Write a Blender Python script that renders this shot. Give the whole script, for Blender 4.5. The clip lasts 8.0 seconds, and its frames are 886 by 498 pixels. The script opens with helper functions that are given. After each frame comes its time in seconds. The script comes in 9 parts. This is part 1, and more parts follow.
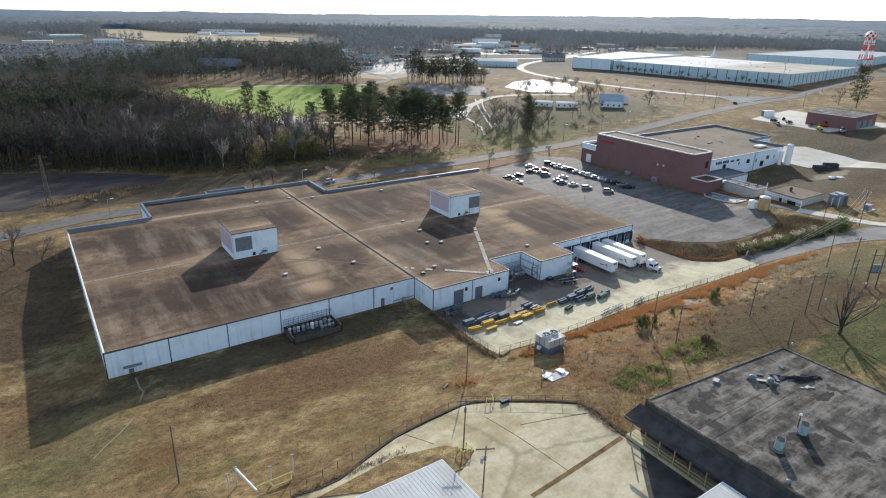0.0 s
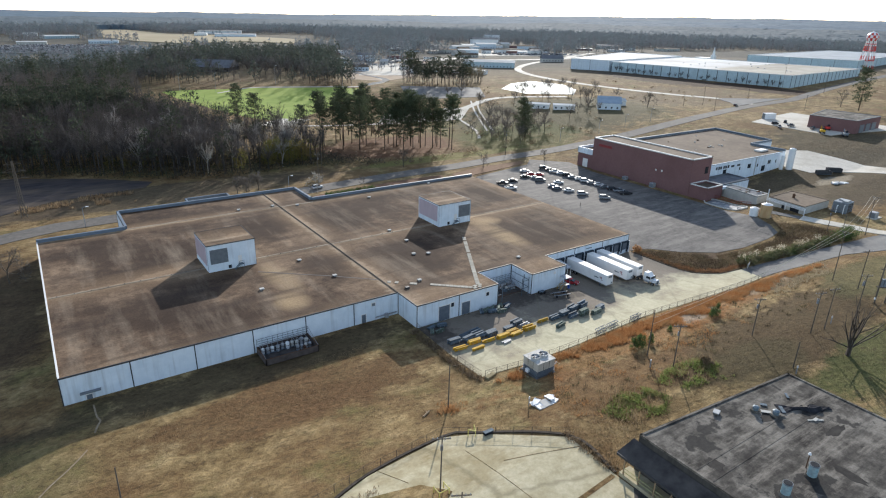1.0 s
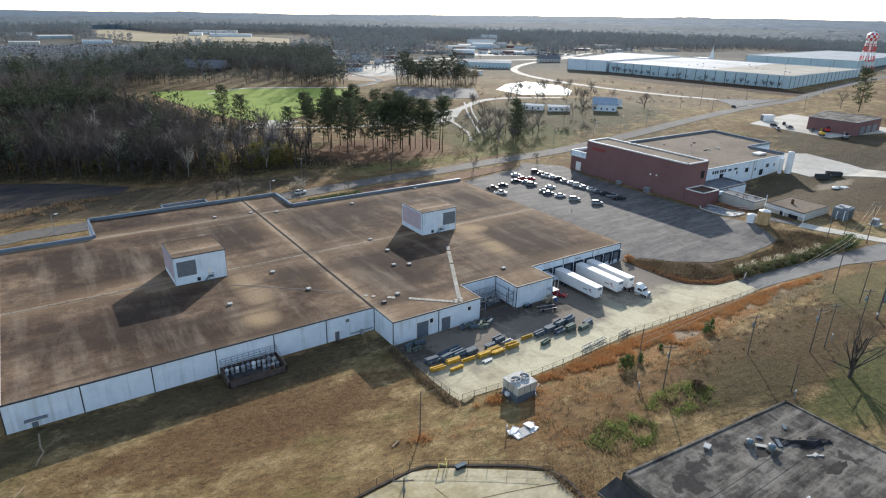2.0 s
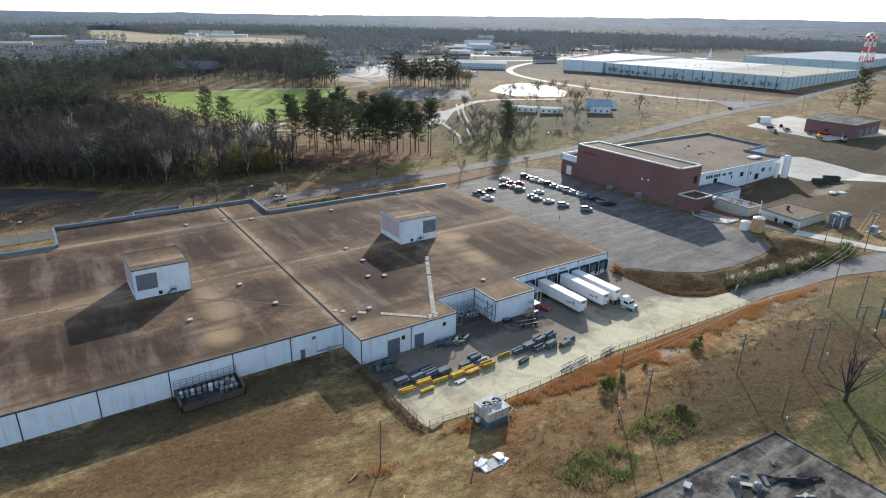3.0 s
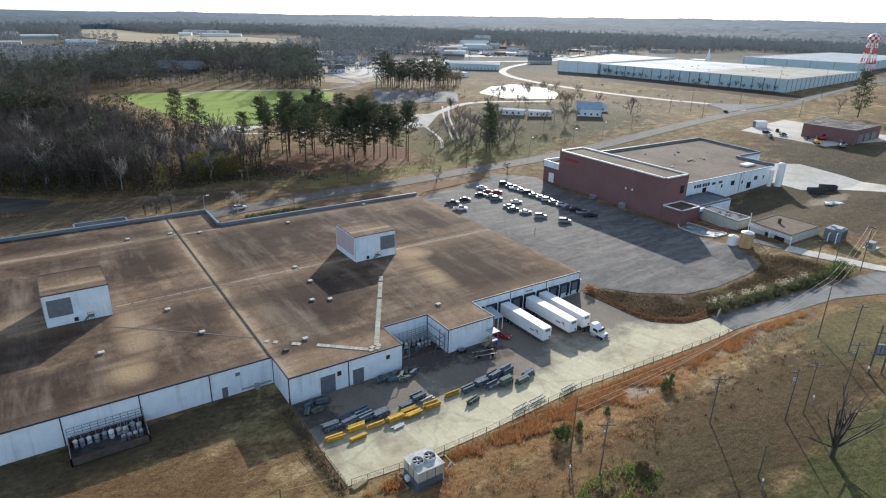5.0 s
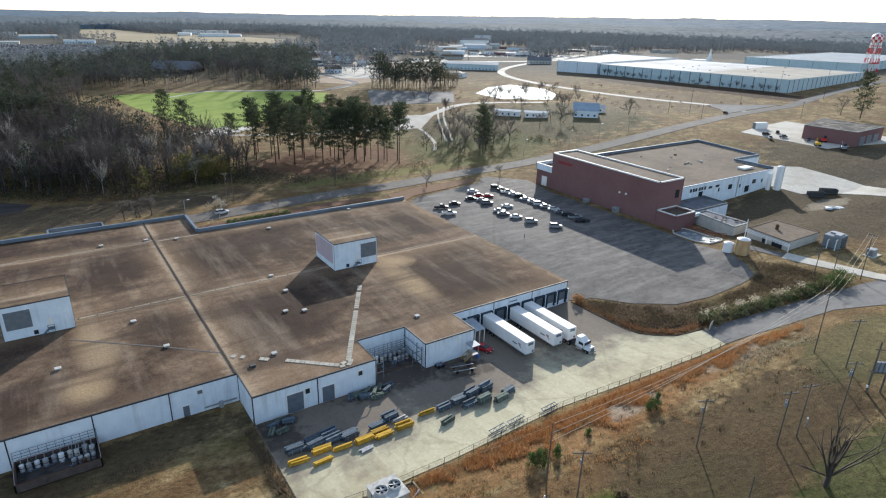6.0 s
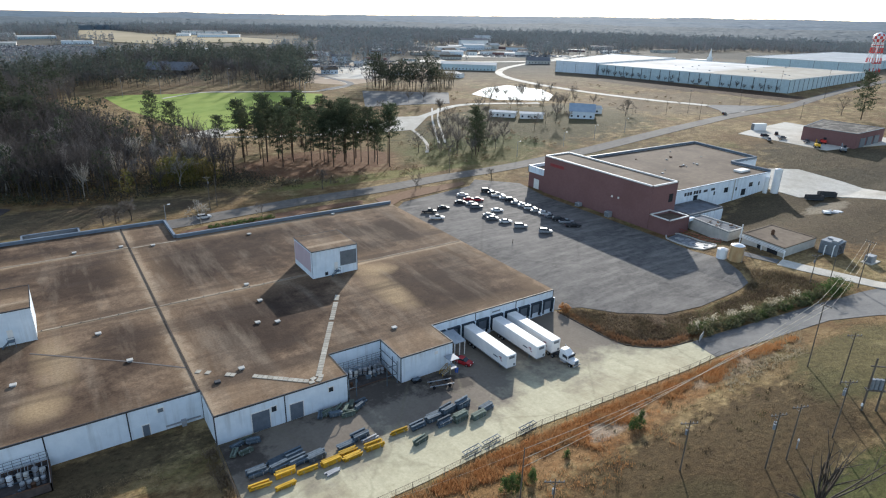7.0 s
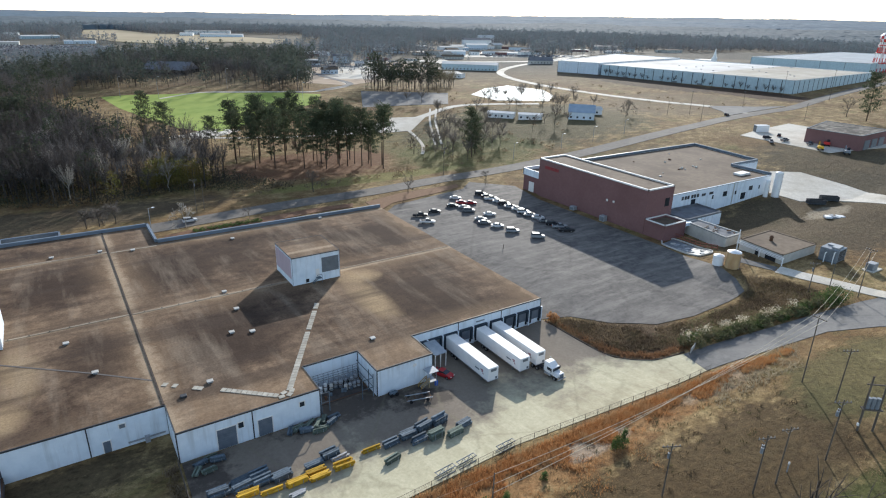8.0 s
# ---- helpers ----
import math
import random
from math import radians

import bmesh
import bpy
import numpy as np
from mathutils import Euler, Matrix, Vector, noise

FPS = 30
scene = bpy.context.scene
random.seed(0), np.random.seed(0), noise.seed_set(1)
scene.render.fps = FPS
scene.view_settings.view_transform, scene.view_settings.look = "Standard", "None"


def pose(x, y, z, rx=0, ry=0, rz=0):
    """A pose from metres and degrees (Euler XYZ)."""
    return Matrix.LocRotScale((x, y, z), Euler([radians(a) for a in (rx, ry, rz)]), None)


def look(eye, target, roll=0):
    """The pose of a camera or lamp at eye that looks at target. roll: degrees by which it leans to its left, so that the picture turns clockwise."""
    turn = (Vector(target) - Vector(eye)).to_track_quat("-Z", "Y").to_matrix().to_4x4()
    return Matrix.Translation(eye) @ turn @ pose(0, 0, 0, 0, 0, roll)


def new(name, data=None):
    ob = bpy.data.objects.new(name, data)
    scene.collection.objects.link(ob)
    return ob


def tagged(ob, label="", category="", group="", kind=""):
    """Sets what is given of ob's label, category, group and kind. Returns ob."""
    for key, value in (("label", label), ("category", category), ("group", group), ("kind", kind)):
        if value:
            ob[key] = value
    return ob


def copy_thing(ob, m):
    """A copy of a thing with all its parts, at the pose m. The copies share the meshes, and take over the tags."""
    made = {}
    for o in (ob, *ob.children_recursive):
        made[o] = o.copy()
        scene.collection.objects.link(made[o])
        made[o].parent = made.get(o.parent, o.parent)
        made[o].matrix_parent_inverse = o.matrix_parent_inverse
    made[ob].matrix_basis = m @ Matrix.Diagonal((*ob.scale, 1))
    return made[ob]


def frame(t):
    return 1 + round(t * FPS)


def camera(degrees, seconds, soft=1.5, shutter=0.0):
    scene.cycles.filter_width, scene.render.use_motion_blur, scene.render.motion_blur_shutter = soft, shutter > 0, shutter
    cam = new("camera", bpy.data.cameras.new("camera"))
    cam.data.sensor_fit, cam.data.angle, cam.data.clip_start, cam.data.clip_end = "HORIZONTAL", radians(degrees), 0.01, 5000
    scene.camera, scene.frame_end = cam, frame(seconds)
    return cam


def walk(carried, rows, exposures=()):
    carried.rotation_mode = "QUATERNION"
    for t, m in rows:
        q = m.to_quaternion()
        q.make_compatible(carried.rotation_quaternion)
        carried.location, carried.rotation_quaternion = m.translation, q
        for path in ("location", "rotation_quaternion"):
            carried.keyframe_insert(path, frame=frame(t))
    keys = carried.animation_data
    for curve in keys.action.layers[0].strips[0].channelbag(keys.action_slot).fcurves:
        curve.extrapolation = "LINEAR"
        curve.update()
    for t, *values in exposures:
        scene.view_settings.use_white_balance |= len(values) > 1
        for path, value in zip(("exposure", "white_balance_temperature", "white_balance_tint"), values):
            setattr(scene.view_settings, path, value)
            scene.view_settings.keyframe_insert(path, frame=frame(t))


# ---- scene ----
cam = camera(72.0, 8.0, 1.15)
PATH = [
    (0, (1.389, 0.713, 70.899), (2.446, 2.249, 70.174), 1.4),
    (0.5, (5.449, 3.516, 70.911), (6.506, 5.053, 70.188), 1.4),
    (1, (9.638, 6.185, 70.905), (10.695, 7.721, 70.182), 1.4),
    (1.5, (14.034, 8.595, 70.898), (15.092, 10.13, 70.174), 1.4),
    (3, (28.476, 14.116, 70.685), (29.535, 15.652, 69.963), 1.4),
    (3.5, (33.425, 15.787, 70.655), (34.484, 17.321, 69.932), 1.5),
    (4, (38.299, 17.37, 70.608), (39.357, 18.904, 69.884), 1.5),
    (4.5, (42.914, 18.826, 70.545), (43.97, 20.363, 69.822), 1.5),
    (6, (55.491, 22.657, 70.311), (56.537, 24.201, 69.589), 1.5),
    (6.5, (59.401, 23.697, 70.303), (60.442, 25.244, 69.581), 1.4),
    (7, (63.118, 24.564, 70.313), (64.158, 26.112, 69.591), 1.4),
    (7.5, (66.793, 25.311, 70.313), (67.829, 26.862, 69.592), 1.4),
    (8, (70.4, 25.967, 70.316), (71.425, 27.524, 69.593), 1.4),
]
walk(cam, [(t, look(eye, target, roll)) for t, eye, target, roll in PATH], [(0.0, 0.82, 6000, 9), (8.0, 0.82, 5900, 8)])
# ---------------- light ----------------
SUN_AZ, SUN_EL = radians(43.0), radians(19.0)  # azimuth clockwise from +y
world = bpy.data.worlds.new("sky")
scene.world = world
world.use_nodes = True
wn = world.node_tree
sky = wn.nodes.new("ShaderNodeTexSky")
sky.sky_type, sky.sun_disc = "NISHITA", False
sky.sun_elevation, sky.sun_rotation = SUN_EL, SUN_AZ
sky.air_density, sky.dust_density, sky.ozone_density = 1.0, 0.35, 1.6
thin = wn.nodes.new("ShaderNodeHueSaturation")  # thin high cloud
thin.inputs["Saturation"].default_value = 0.7
wn.links.new(sky.outputs["Color"], thin.inputs["Color"])
wn.links.new(thin.outputs["Color"], wn.nodes["Background"].inputs["Color"])
wn.nodes["Background"].inputs["Strength"].default_value = 0.135
sun_data = bpy.data.lights.new("sun", "SUN")
sun_data.energy, sun_data.angle, sun_data.color = 3.9, radians(0.6), (1.0, 0.9, 0.77)
sun = new("sun", sun_data)
sun_way = Vector((math.sin(SUN_AZ) * math.cos(SUN_EL), math.cos(SUN_AZ) * math.cos(SUN_EL), math.sin(SUN_EL)))
sun.matrix_world = look(sun_way * 400, (0, 0, 0))


# ---------------- materials ----------------
def ramp(nt, fac, stops):
    r = nt.nodes.new("ShaderNodeValToRGB")
    while len(r.color_ramp.elements) < len(stops):
        r.color_ramp.elements.new(0.5)
    for el, (p, c) in zip(r.color_ramp.elements, stops):
        el.position, el.color = p, (*c, 1)
    nt.links.new(fac, r.inputs["Fac"])
    return r.outputs["Color"]


def noise_tex(nt, vec, scale, detail=4.0, rough=0.55, stretch=None):
    if stretch:
        mp = nt.nodes.new("ShaderNodeMapping")
        mp.inputs["Scale"].default_value = stretch
        nt.links.new(vec, mp.inputs["Vector"])
        vec = mp.outputs["Vector"]
    n = nt.nodes.new("ShaderNodeTexNoise")
    n.inputs["Scale"].default_value, n.inputs["Detail"].default_value, n.inputs["Roughness"].default_value = scale, detail, rough
    nt.links.new(vec, n.inputs["Vector"])
    return n.outputs["Fac"]


def mix(nt, fac, a, b, blend="MIX"):
    m = nt.nodes.new("ShaderNodeMix")
    m.data_type, m.blend_type = "RGBA", blend
    for sock, v in ((m.inputs[0], fac), (m.inputs[6], a), (m.inputs[7], b)):
        if isinstance(v, (int, float)):
            sock.default_value = v
        elif isinstance(v, tuple):
            sock.default_value = (*v, 1)
        else:
            nt.links.new(v, sock)
    return m.outputs[2]


def calc(nt, op, a, b=0.0):
    m = nt.nodes.new("ShaderNodeMath")
    m.operation, m.use_clamp = op, False
    for sock, v in ((m.inputs[0], a), (m.inputs[1], b)):
        if isinstance(v, (int, float)):
            sock.default_value = v
        else:
            nt.links.new(v, sock)
    return m.outputs[0]


def shade(name, rough=0.8, metal=0.0):
    """An empty node material: material, node tree, principled node, world position."""
    m = bpy.data.materials.new(name)
    m.use_nodes = True
    nt = m.node_tree
    b = nt.nodes["Principled BSDF"]
    b.inputs["Roughness"].default_value, b.inputs["Metallic"].default_value = rough, metal
    b.inputs["Specular IOR Level"].default_value = 0.3 if rough < 0.7 else 0.1
    g = nt.nodes.new("ShaderNodeNewGeometry")
    return m, nt, b, g.outputs["Position"]


def relief(nt, b, height, strength, dist=0.05):
    bp = nt.nodes.new("ShaderNodeBump")
    bp.inputs["Strength"].default_value, bp.inputs["Distance"].default_value = strength, dist
    nt.links.new(height, bp.inputs["Height"])
    nt.links.new(bp.outputs["Normal"], b.inputs["Normal"])


def mat(name, c1, c2, scale=1.0, rough=0.8, metal=0.0, bump=0.2, dirt=None, dscale=0.15, damt=0.5, stretch=None, vary=0.0, local=False, dist=0.05):
    """Grain between two colours, larger stains of a third, a little relief."""
    m, nt, b, pos = shade(name, rough, metal)
    if local:
        pos = nt.nodes.new("ShaderNodeTexCoord").outputs["Object"]
    f = noise_tex(nt, pos, scale, 5.0, 0.6, stretch)
    col = ramp(nt, f, [(0.3, c1), (0.7, c2)])
    if dirt:
        d = noise_tex(nt, pos, dscale, 4.0, 0.6, stretch)
        d = ramp(nt, d, [(0.42, (0, 0, 0)), (0.68, (damt, damt, damt))])
        col = mix(nt, d, col, dirt)
    if vary:
        oi = nt.nodes.new("ShaderNodeObjectInfo")
        k = calc(nt, "ADD", calc(nt, "MULTIPLY", oi.outputs["Random"], 2 * vary), 1 - vary)
        hsv = nt.nodes.new("ShaderNodeHueSaturation")
        nt.links.new(k, hsv.inputs["Value"])
        nt.links.new(col, hsv.inputs["Color"])
        col = hsv.outputs["Color"]
    nt.links.new(col, b.inputs["Base Color"])
    if bump:
        relief(nt, b, f, bump, dist)
    return m


def leafy(name, c1, c2, c3, scale=0.08, thin=0.4):
    """Foliage or twigs: colour differs from piece to piece and from tree to tree."""
    m, nt, b, pos = shade(name, 0.85)
    g = nt.nodes.new("ShaderNodeNewGeometry")
    col = ramp(nt, g.outputs["Random Per Island"], [(0.0, c1), (1.0, c2)])
    f = noise_tex(nt, pos, scale, 2.0)
    col = mix(nt, ramp(nt, f, [(0.45, (0, 0, 0)), (0.62, (0.8, 0.8, 0.8))]), col, c3)
    nt.links.new(col, b.inputs["Base Color"])
    tr, mx = nt.nodes.new("ShaderNodeBsdfTranslucent"), nt.nodes.new("ShaderNodeMixShader")
    mx.inputs[0].default_value = thin
    nt.links.new(col, tr.inputs["Color"])
    nt.links.new(b.outputs[0], mx.inputs[1])
    nt.links.new(tr.outputs[0], mx.inputs[2])
    nt.links.new(mx.outputs[0], nt.nodes["Material Output"].inputs["Surface"])
    return m


def ground_material():
    m, nt, b, pos = shade("winter_grass", 0.95)
    sep = nt.nodes.new("ShaderNodeSeparateXYZ")
    nt.links.new(pos, sep.inputs[0])
    X, Y = sep.outputs[0], sep.outputs[1]
    big = noise_tex(nt, pos, 0.03, 5.0, 0.62)
    mid = noise_tex(nt, pos, 0.17, 8.0, 0.72, (0.8, 1.15, 1.0))
    fine = noise_tex(nt, pos, 0.9, 8.0, 0.82, (0.9, 1.1, 1.0))
    speck = noise_tex(nt, pos, 2.3, 4.0, 0.7)

    def zone(cx, cy, rx, ry, wob=0.5):
        """1 inside a ragged oval, 0 outside."""
        dx = calc(nt, "DIVIDE", calc(nt, "SUBTRACT", X, cx), rx)
        dy = calc(nt, "DIVIDE", calc(nt, "SUBTRACT", Y, cy), ry)
        d = calc(nt, "ADD", calc(nt, "POWER", calc(nt, "ABSOLUTE", dx), 2.0), calc(nt, "POWER", calc(nt, "ABSOLUTE", dy), 2.0))
        d = calc(nt, "ADD", d, calc(nt, "MULTIPLY", calc(nt, "SUBTRACT", mid, 0.5), 4.0 * wob))
        return ramp(nt, d, [(0.55, (1, 1, 1)), (1.0, (0, 0, 0))])

    col = ramp(nt, mid, [(0.3, (0.092, 0.056, 0.025)), (0.44, (0.185, 0.125, 0.056)), (0.56, (0.285, 0.203, 0.096)), (0.7, (0.44, 0.33, 0.17))])
    clay = ramp(nt, big, [(0.45, (0, 0, 0)), (0.62, (0.75, 0.75, 0.75))])
    col = mix(nt, clay, col, (0.145, 0.083, 0.037))
    green = noise_tex(nt, pos, 0.05, 6.0, 0.72, (1.0, 1.3, 3.0))
    col = mix(nt, ramp(nt, green, [(0.53, (0, 0, 0)), (0.66, (0.6, 0.6, 0.6))]), col, (0.125, 0.125, 0.042))

    def lay(col, z, tint, amt):
        f = calc(nt, "MULTIPLY", z, amt)
        return mix(nt, f, col, tint)

    col = lay(col, zone(45, 106, 34, 9), (0.135, 0.076, 0.035), 0.7)          # bare soil in the field
    col = lay(col, zone(42, 121, 50, 6.5, 0.7), (0.065, 0.052, 0.032), 0.7)       # ragged darker strip along the front wall
    # brown soil, darkened further for the factory's shade on its left
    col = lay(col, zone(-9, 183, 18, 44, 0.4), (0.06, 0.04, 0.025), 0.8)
    col = lay(col, zone(30, 266, 110, 17, 0.5), (0.075, 0.06, 0.042), 0.75)      # rough grass below the wood, its shade put into the tint
    col = lay(col, zone(-6, 106, 16, 14), (0.14, 0.13, 0.055), 0.4)         # greener grass at the field's end
    col = lay(col, zone(130, 83.5, 58, 6.5, 0.8), (0.27, 0.135, 0.056), 0.6)   # sedge thatch by the fence
    col = lay(col, zone(148, 64, 46, 14, 0.5), (0.08, 0.054, 0.027), 0.88)
    col = lay(col, zone(98, 72.5, 26, 8, 0.5), (0.15, 0.085, 0.038), 0.7)         # red soil below the cooling tower          # dark bare soil
    col = lay(col, zone(200, 66, 26, 13), (0.11, 0.1, 0.042), 0.75)           # olive grass on the bank
    col = lay(col, zone(158, 46, 36, 9), (0.066, 0.08, 0.024), 0.8)
    col = lay(col, zone(128, 60, 16, 8, 0.4), (0.078, 0.064, 0.03), 0.6)           # olive moss under the poles
    col = lay(col, zone(204, 101, 20, 5), (0.14, 0.17, 0.06), 0.6)           # green strip by the lot
    col = lay(col, zone(179, 109, 15, 13, 0.3), (0.095, 0.062, 0.04), 0.85)
    col = lay(col, zone(178, 83, 16, 4), (0.36, 0.29, 0.2), 0.6)             # pale dead mat by the lane
    col = lay(col, zone(140, 83, 10, 3), (0.42, 0.37, 0.3), 0.5)
    col = lay(col, zone(176, 303, 48, 30, 0.3), (0.16, 0.078, 0.045), 0.8)     # needle litter under the pines
    col = lay(col, zone(190, 267, 60, 7, 0.4), (0.2, 0.19, 0.06), 0.7)       # green verge
    col = lay(col, zone(240, 320, 24, 40, 0.5), (0.16, 0.15, 0.06), 0.5)
    col = lay(col, zone(330, 320, 100, 62, 0.6), (0.105, 0.094, 0.05), 0.85)    # rough pasture round the cabins
    col = lay(col, zone(258, 288, 48, 36, 0.5), (0.125, 0.135, 0.045), 0.6)     # greener grass by the road
    col = lay(col, zone(300, 225, 60, 24, 0.6), (0.15, 0.12, 0.068), 0.6)
    col = lay(col, zone(480, 330, 90, 60, 0.6), (0.17, 0.13, 0.082), 0.6)
    col = lay(col, zone(566, 430, 34, 90, 0.3), (0.06, 0.036, 0.025), 0.92)      # bare bank below the warehouse
    col = lay(col, zone(588, 330, 28, 60, 0.3), (0.06, 0.036, 0.025), 0.92)
    col = lay(col, zone(325, 130, 90, 36, 0.4), (0.082, 0.064, 0.04), 0.85)
    col = lay(col, zone(390, 150, 50, 60, 0.4), (0.08, 0.066, 0.042), 0.8)
    col = lay(col, zone(318, 133, 14, 6, 0.6), (0.36, 0.31, 0.23), 0.55)          # spilt pale gravel by the scrap
    dark = ramp(nt, fine, [(0.3, (0.42, 0.42, 0.42)), (0.5, (0.96, 0.96, 0.96)), (0.66, (1.32, 1.3, 1.25))])
    col = mix(nt, 1.0, col, dark, "MULTIPLY")
    col = mix(nt, ramp(nt, speck, [(0.62, (0, 0, 0)), (0.74, (0.4, 0.4, 0.4))]), col, (0.4, 0.3, 0.165))     # pale dead blades
    col = mix(nt, ramp(nt, speck, [(0.28, (0.4, 0.4, 0.4)), (0.4, (0, 0, 0))]), col, (0.05, 0.034, 0.018))      # bare soil between
    divot = noise_tex(nt, pos, 0.75, 4.0, 0.6, (0.6, 1.3, 1.0))
    col = mix(nt, ramp(nt, divot, [(0.6, (0, 0, 0)), (0.68, (0.6, 0.6, 0.6))]), col, (0.058, 0.038, 0.02))     # hoof-sized bare divots
    # far off the land is a patchwork of woods floor and fields
    far = ramp(nt, noise_tex(nt, pos, 0.004, 4.0, 0.6), [(0.42, (0.075, 0.072, 0.06)), (0.62, (0.17, 0.145, 0.105))])
    d = calc(nt, "ADD", calc(nt, "MULTIPLY", X, 0.5), Y)
    mr = nt.nodes.new("ShaderNodeMapRange")
    mr.inputs["From Min"].default_value, mr.inputs["From Max"].default_value = 640.0, 900.0
    nt.links.new(d, mr.inputs["Value"])
    col = mix(nt, mr.outputs["Result"], col, far)
    nt.links.new(col, b.inputs["Base Color"])
    relief(nt, b, calc(nt, "ADD", calc(nt, "MULTIPLY", mid, 2.5), fine), 0.8, 0.35)
    return m


def roof_material():
    """Ballasted roof: dark brown gravel, washed pale along joints and edges, paler beside the plant rooms."""
    m, nt, b, pos = shade("gravel_roof", 0.95)
    sep = nt.nodes.new("ShaderNodeSeparateXYZ")
    nt.links.new(pos, sep.inputs[0])
    X, Y = sep.outputs[0], sep.outputs[1]
    grit = noise_tex(nt, pos, 2.2, 5.0, 0.75)
    blot = noise_tex(nt, pos, 0.045, 6.0, 0.62)
    band = noise_tex(nt, pos, 0.16, 5.0, 0.65, (1.0, 0.16, 1.0))
    row = noise_tex(nt, pos, 0.16, 4.0, 0.6, (0.12, 1.0, 1.0))
    wob = calc(nt, "MULTIPLY", calc(nt, "SUBTRACT", blot, 0.5), 22.0)

    def off(v, at):
        return calc(nt, "ABSOLUTE", calc(nt, "SUBTRACT", v, at))

    near = calc(nt, "MINIMUM", off(X, 79.2), off(Y, 167.0))
    near = calc(nt, "MINIMUM", near, calc(nt, "MULTIPLY", off(Y, 211.0), 1.6))
    near = calc(nt, "MINIMUM", near, calc(nt, "ADD", off(Y, 122.0), -2.0))
    near = calc(nt, "MINIMUM", near, calc(nt, "ADD", off(X, 166.0), -0.5))
    near = calc(nt, "ADD", near, wob)
    col = ramp(nt, blot, [(0.36, (0.038, 0.026, 0.019)), (0.5, (0.076, 0.052, 0.036)), (0.62, (0.16, 0.115, 0.078))])
    mott = noise_tex(nt, pos, 0.4, 6.0, 0.75)
    col = mix(nt, 1.0, col, ramp(nt, mott, [(0.32, (0.6, 0.58, 0.56)), (0.5, (1, 1, 1)), (0.68, (1.5, 1.48, 1.42))]), "MULTIPLY")
    col = mix(nt, ramp(nt, near, [(0.0, (0.7, 0.7, 0.7)), (1.0, (0, 0, 0))]), col, (0.27, 0.2, 0.135))
    mr = nt.nodes.new("ShaderNodeMapRange")
    mr.inputs["From Min"].default_value, mr.inputs["From Max"].default_value = 8.0, 0.0
    nt.links.new(near, mr.inputs["Value"])
    col = mix(nt, calc(nt, "MULTIPLY", mr.outputs["Result"], 0.6), col, (0.22, 0.155, 0.097))
    # dust lying along joints and seams
    line = calc(nt, "MINIMUM", off(Y, 167.0), calc(nt, "MINIMUM", calc(nt, "MULTIPLY", off(X, 79.2), 0.45), off(Y, 210.8)))
    line = calc(nt, "ADD", line, calc(nt, "MULTIPLY", calc(nt, "SUBTRACT", mott, 0.5), 3.0))
    col = mix(nt, ramp(nt, line, [(0.3, (0.65, 0.65, 0.65)), (1.0, (0, 0, 0))]), col, (0.34, 0.27, 0.19))
    # ragged dark ovals across the roof
    for cx, cy, rx, ry in ((24, 149, 19, 13), (70, 150, 8, 13), (40, 136, 9, 10), (30, 190, 20, 14), (66, 190, 10, 14), (96, 143, 13, 11), (146, 143, 13, 11), (100, 190, 18, 13), (148, 188, 14, 14)):
        dx, dy = calc(nt, "DIVIDE", off(X, cx), rx), calc(nt, "DIVIDE", off(Y, cy), ry)
        d = calc(nt, "ADD", calc(nt, "POWER", dx, 2.0), calc(nt, "POWER", dy, 2.0))
        d = calc(nt, "ADD", d, calc(nt, "MULTIPLY", calc(nt, "SUBTRACT", blot, 0.5), 3.0))
        col = mix(nt, ramp(nt, d, [(0.15, (0.66, 0.66, 0.66)), (1.4, (0, 0, 0))]), col, (0.04, 0.027, 0.02))
    # pale ragged fans beside the plant rooms
    for cx, cy, rx, ry in ((58, 152, 5.0, 15), (55, 136, 5, 7), (129, 148, 5.0, 16), (132.5, 161, 7, 5)):
        dx, dy = calc(nt, "DIVIDE", off(X, cx), rx), calc(nt, "DIVIDE", off(Y, cy), ry)
        d = calc(nt, "ADD", calc(nt, "POWER", dx, 2.0), calc(nt, "POWER", dy, 2.0))
        d = calc(nt, "ADD", d, calc(nt, "MULTIPLY", calc(nt, "SUBTRACT", blot, 0.5), 2.8))
        d = calc(nt, "ADD", d, calc(nt, "MULTIPLY", calc(nt, "SUBTRACT", mott, 0.5), 1.2))
        col = mix(nt, ramp(nt, d, [(0.0, (0.78, 0.78, 0.78)), (1.25, (0, 0, 0))]), col, (0.35, 0.262, 0.155))
    col = mix(nt, ramp(nt, band, [(0.5, (0, 0, 0)), (0.72, (0.42, 0.42, 0.42))]), col, (0.3, 0.25, 0.19))
    col = mix(nt, ramp(nt, row, [(0.5, (0, 0, 0)), (0.64, (0.6, 0.6, 0.6))]), col, (0.05, 0.036, 0.028))
    col = mix(nt, 1.0, col, ramp(nt, grit, [(0.3, (0.86, 0.82, 0.78)), (0.7, (1.52, 1.46, 1.4))]), "MULTIPLY")
    nt.links.new(col, b.inputs["Base Color"])
    relief(nt, b, grit, 0.35, 0.05)
    return m


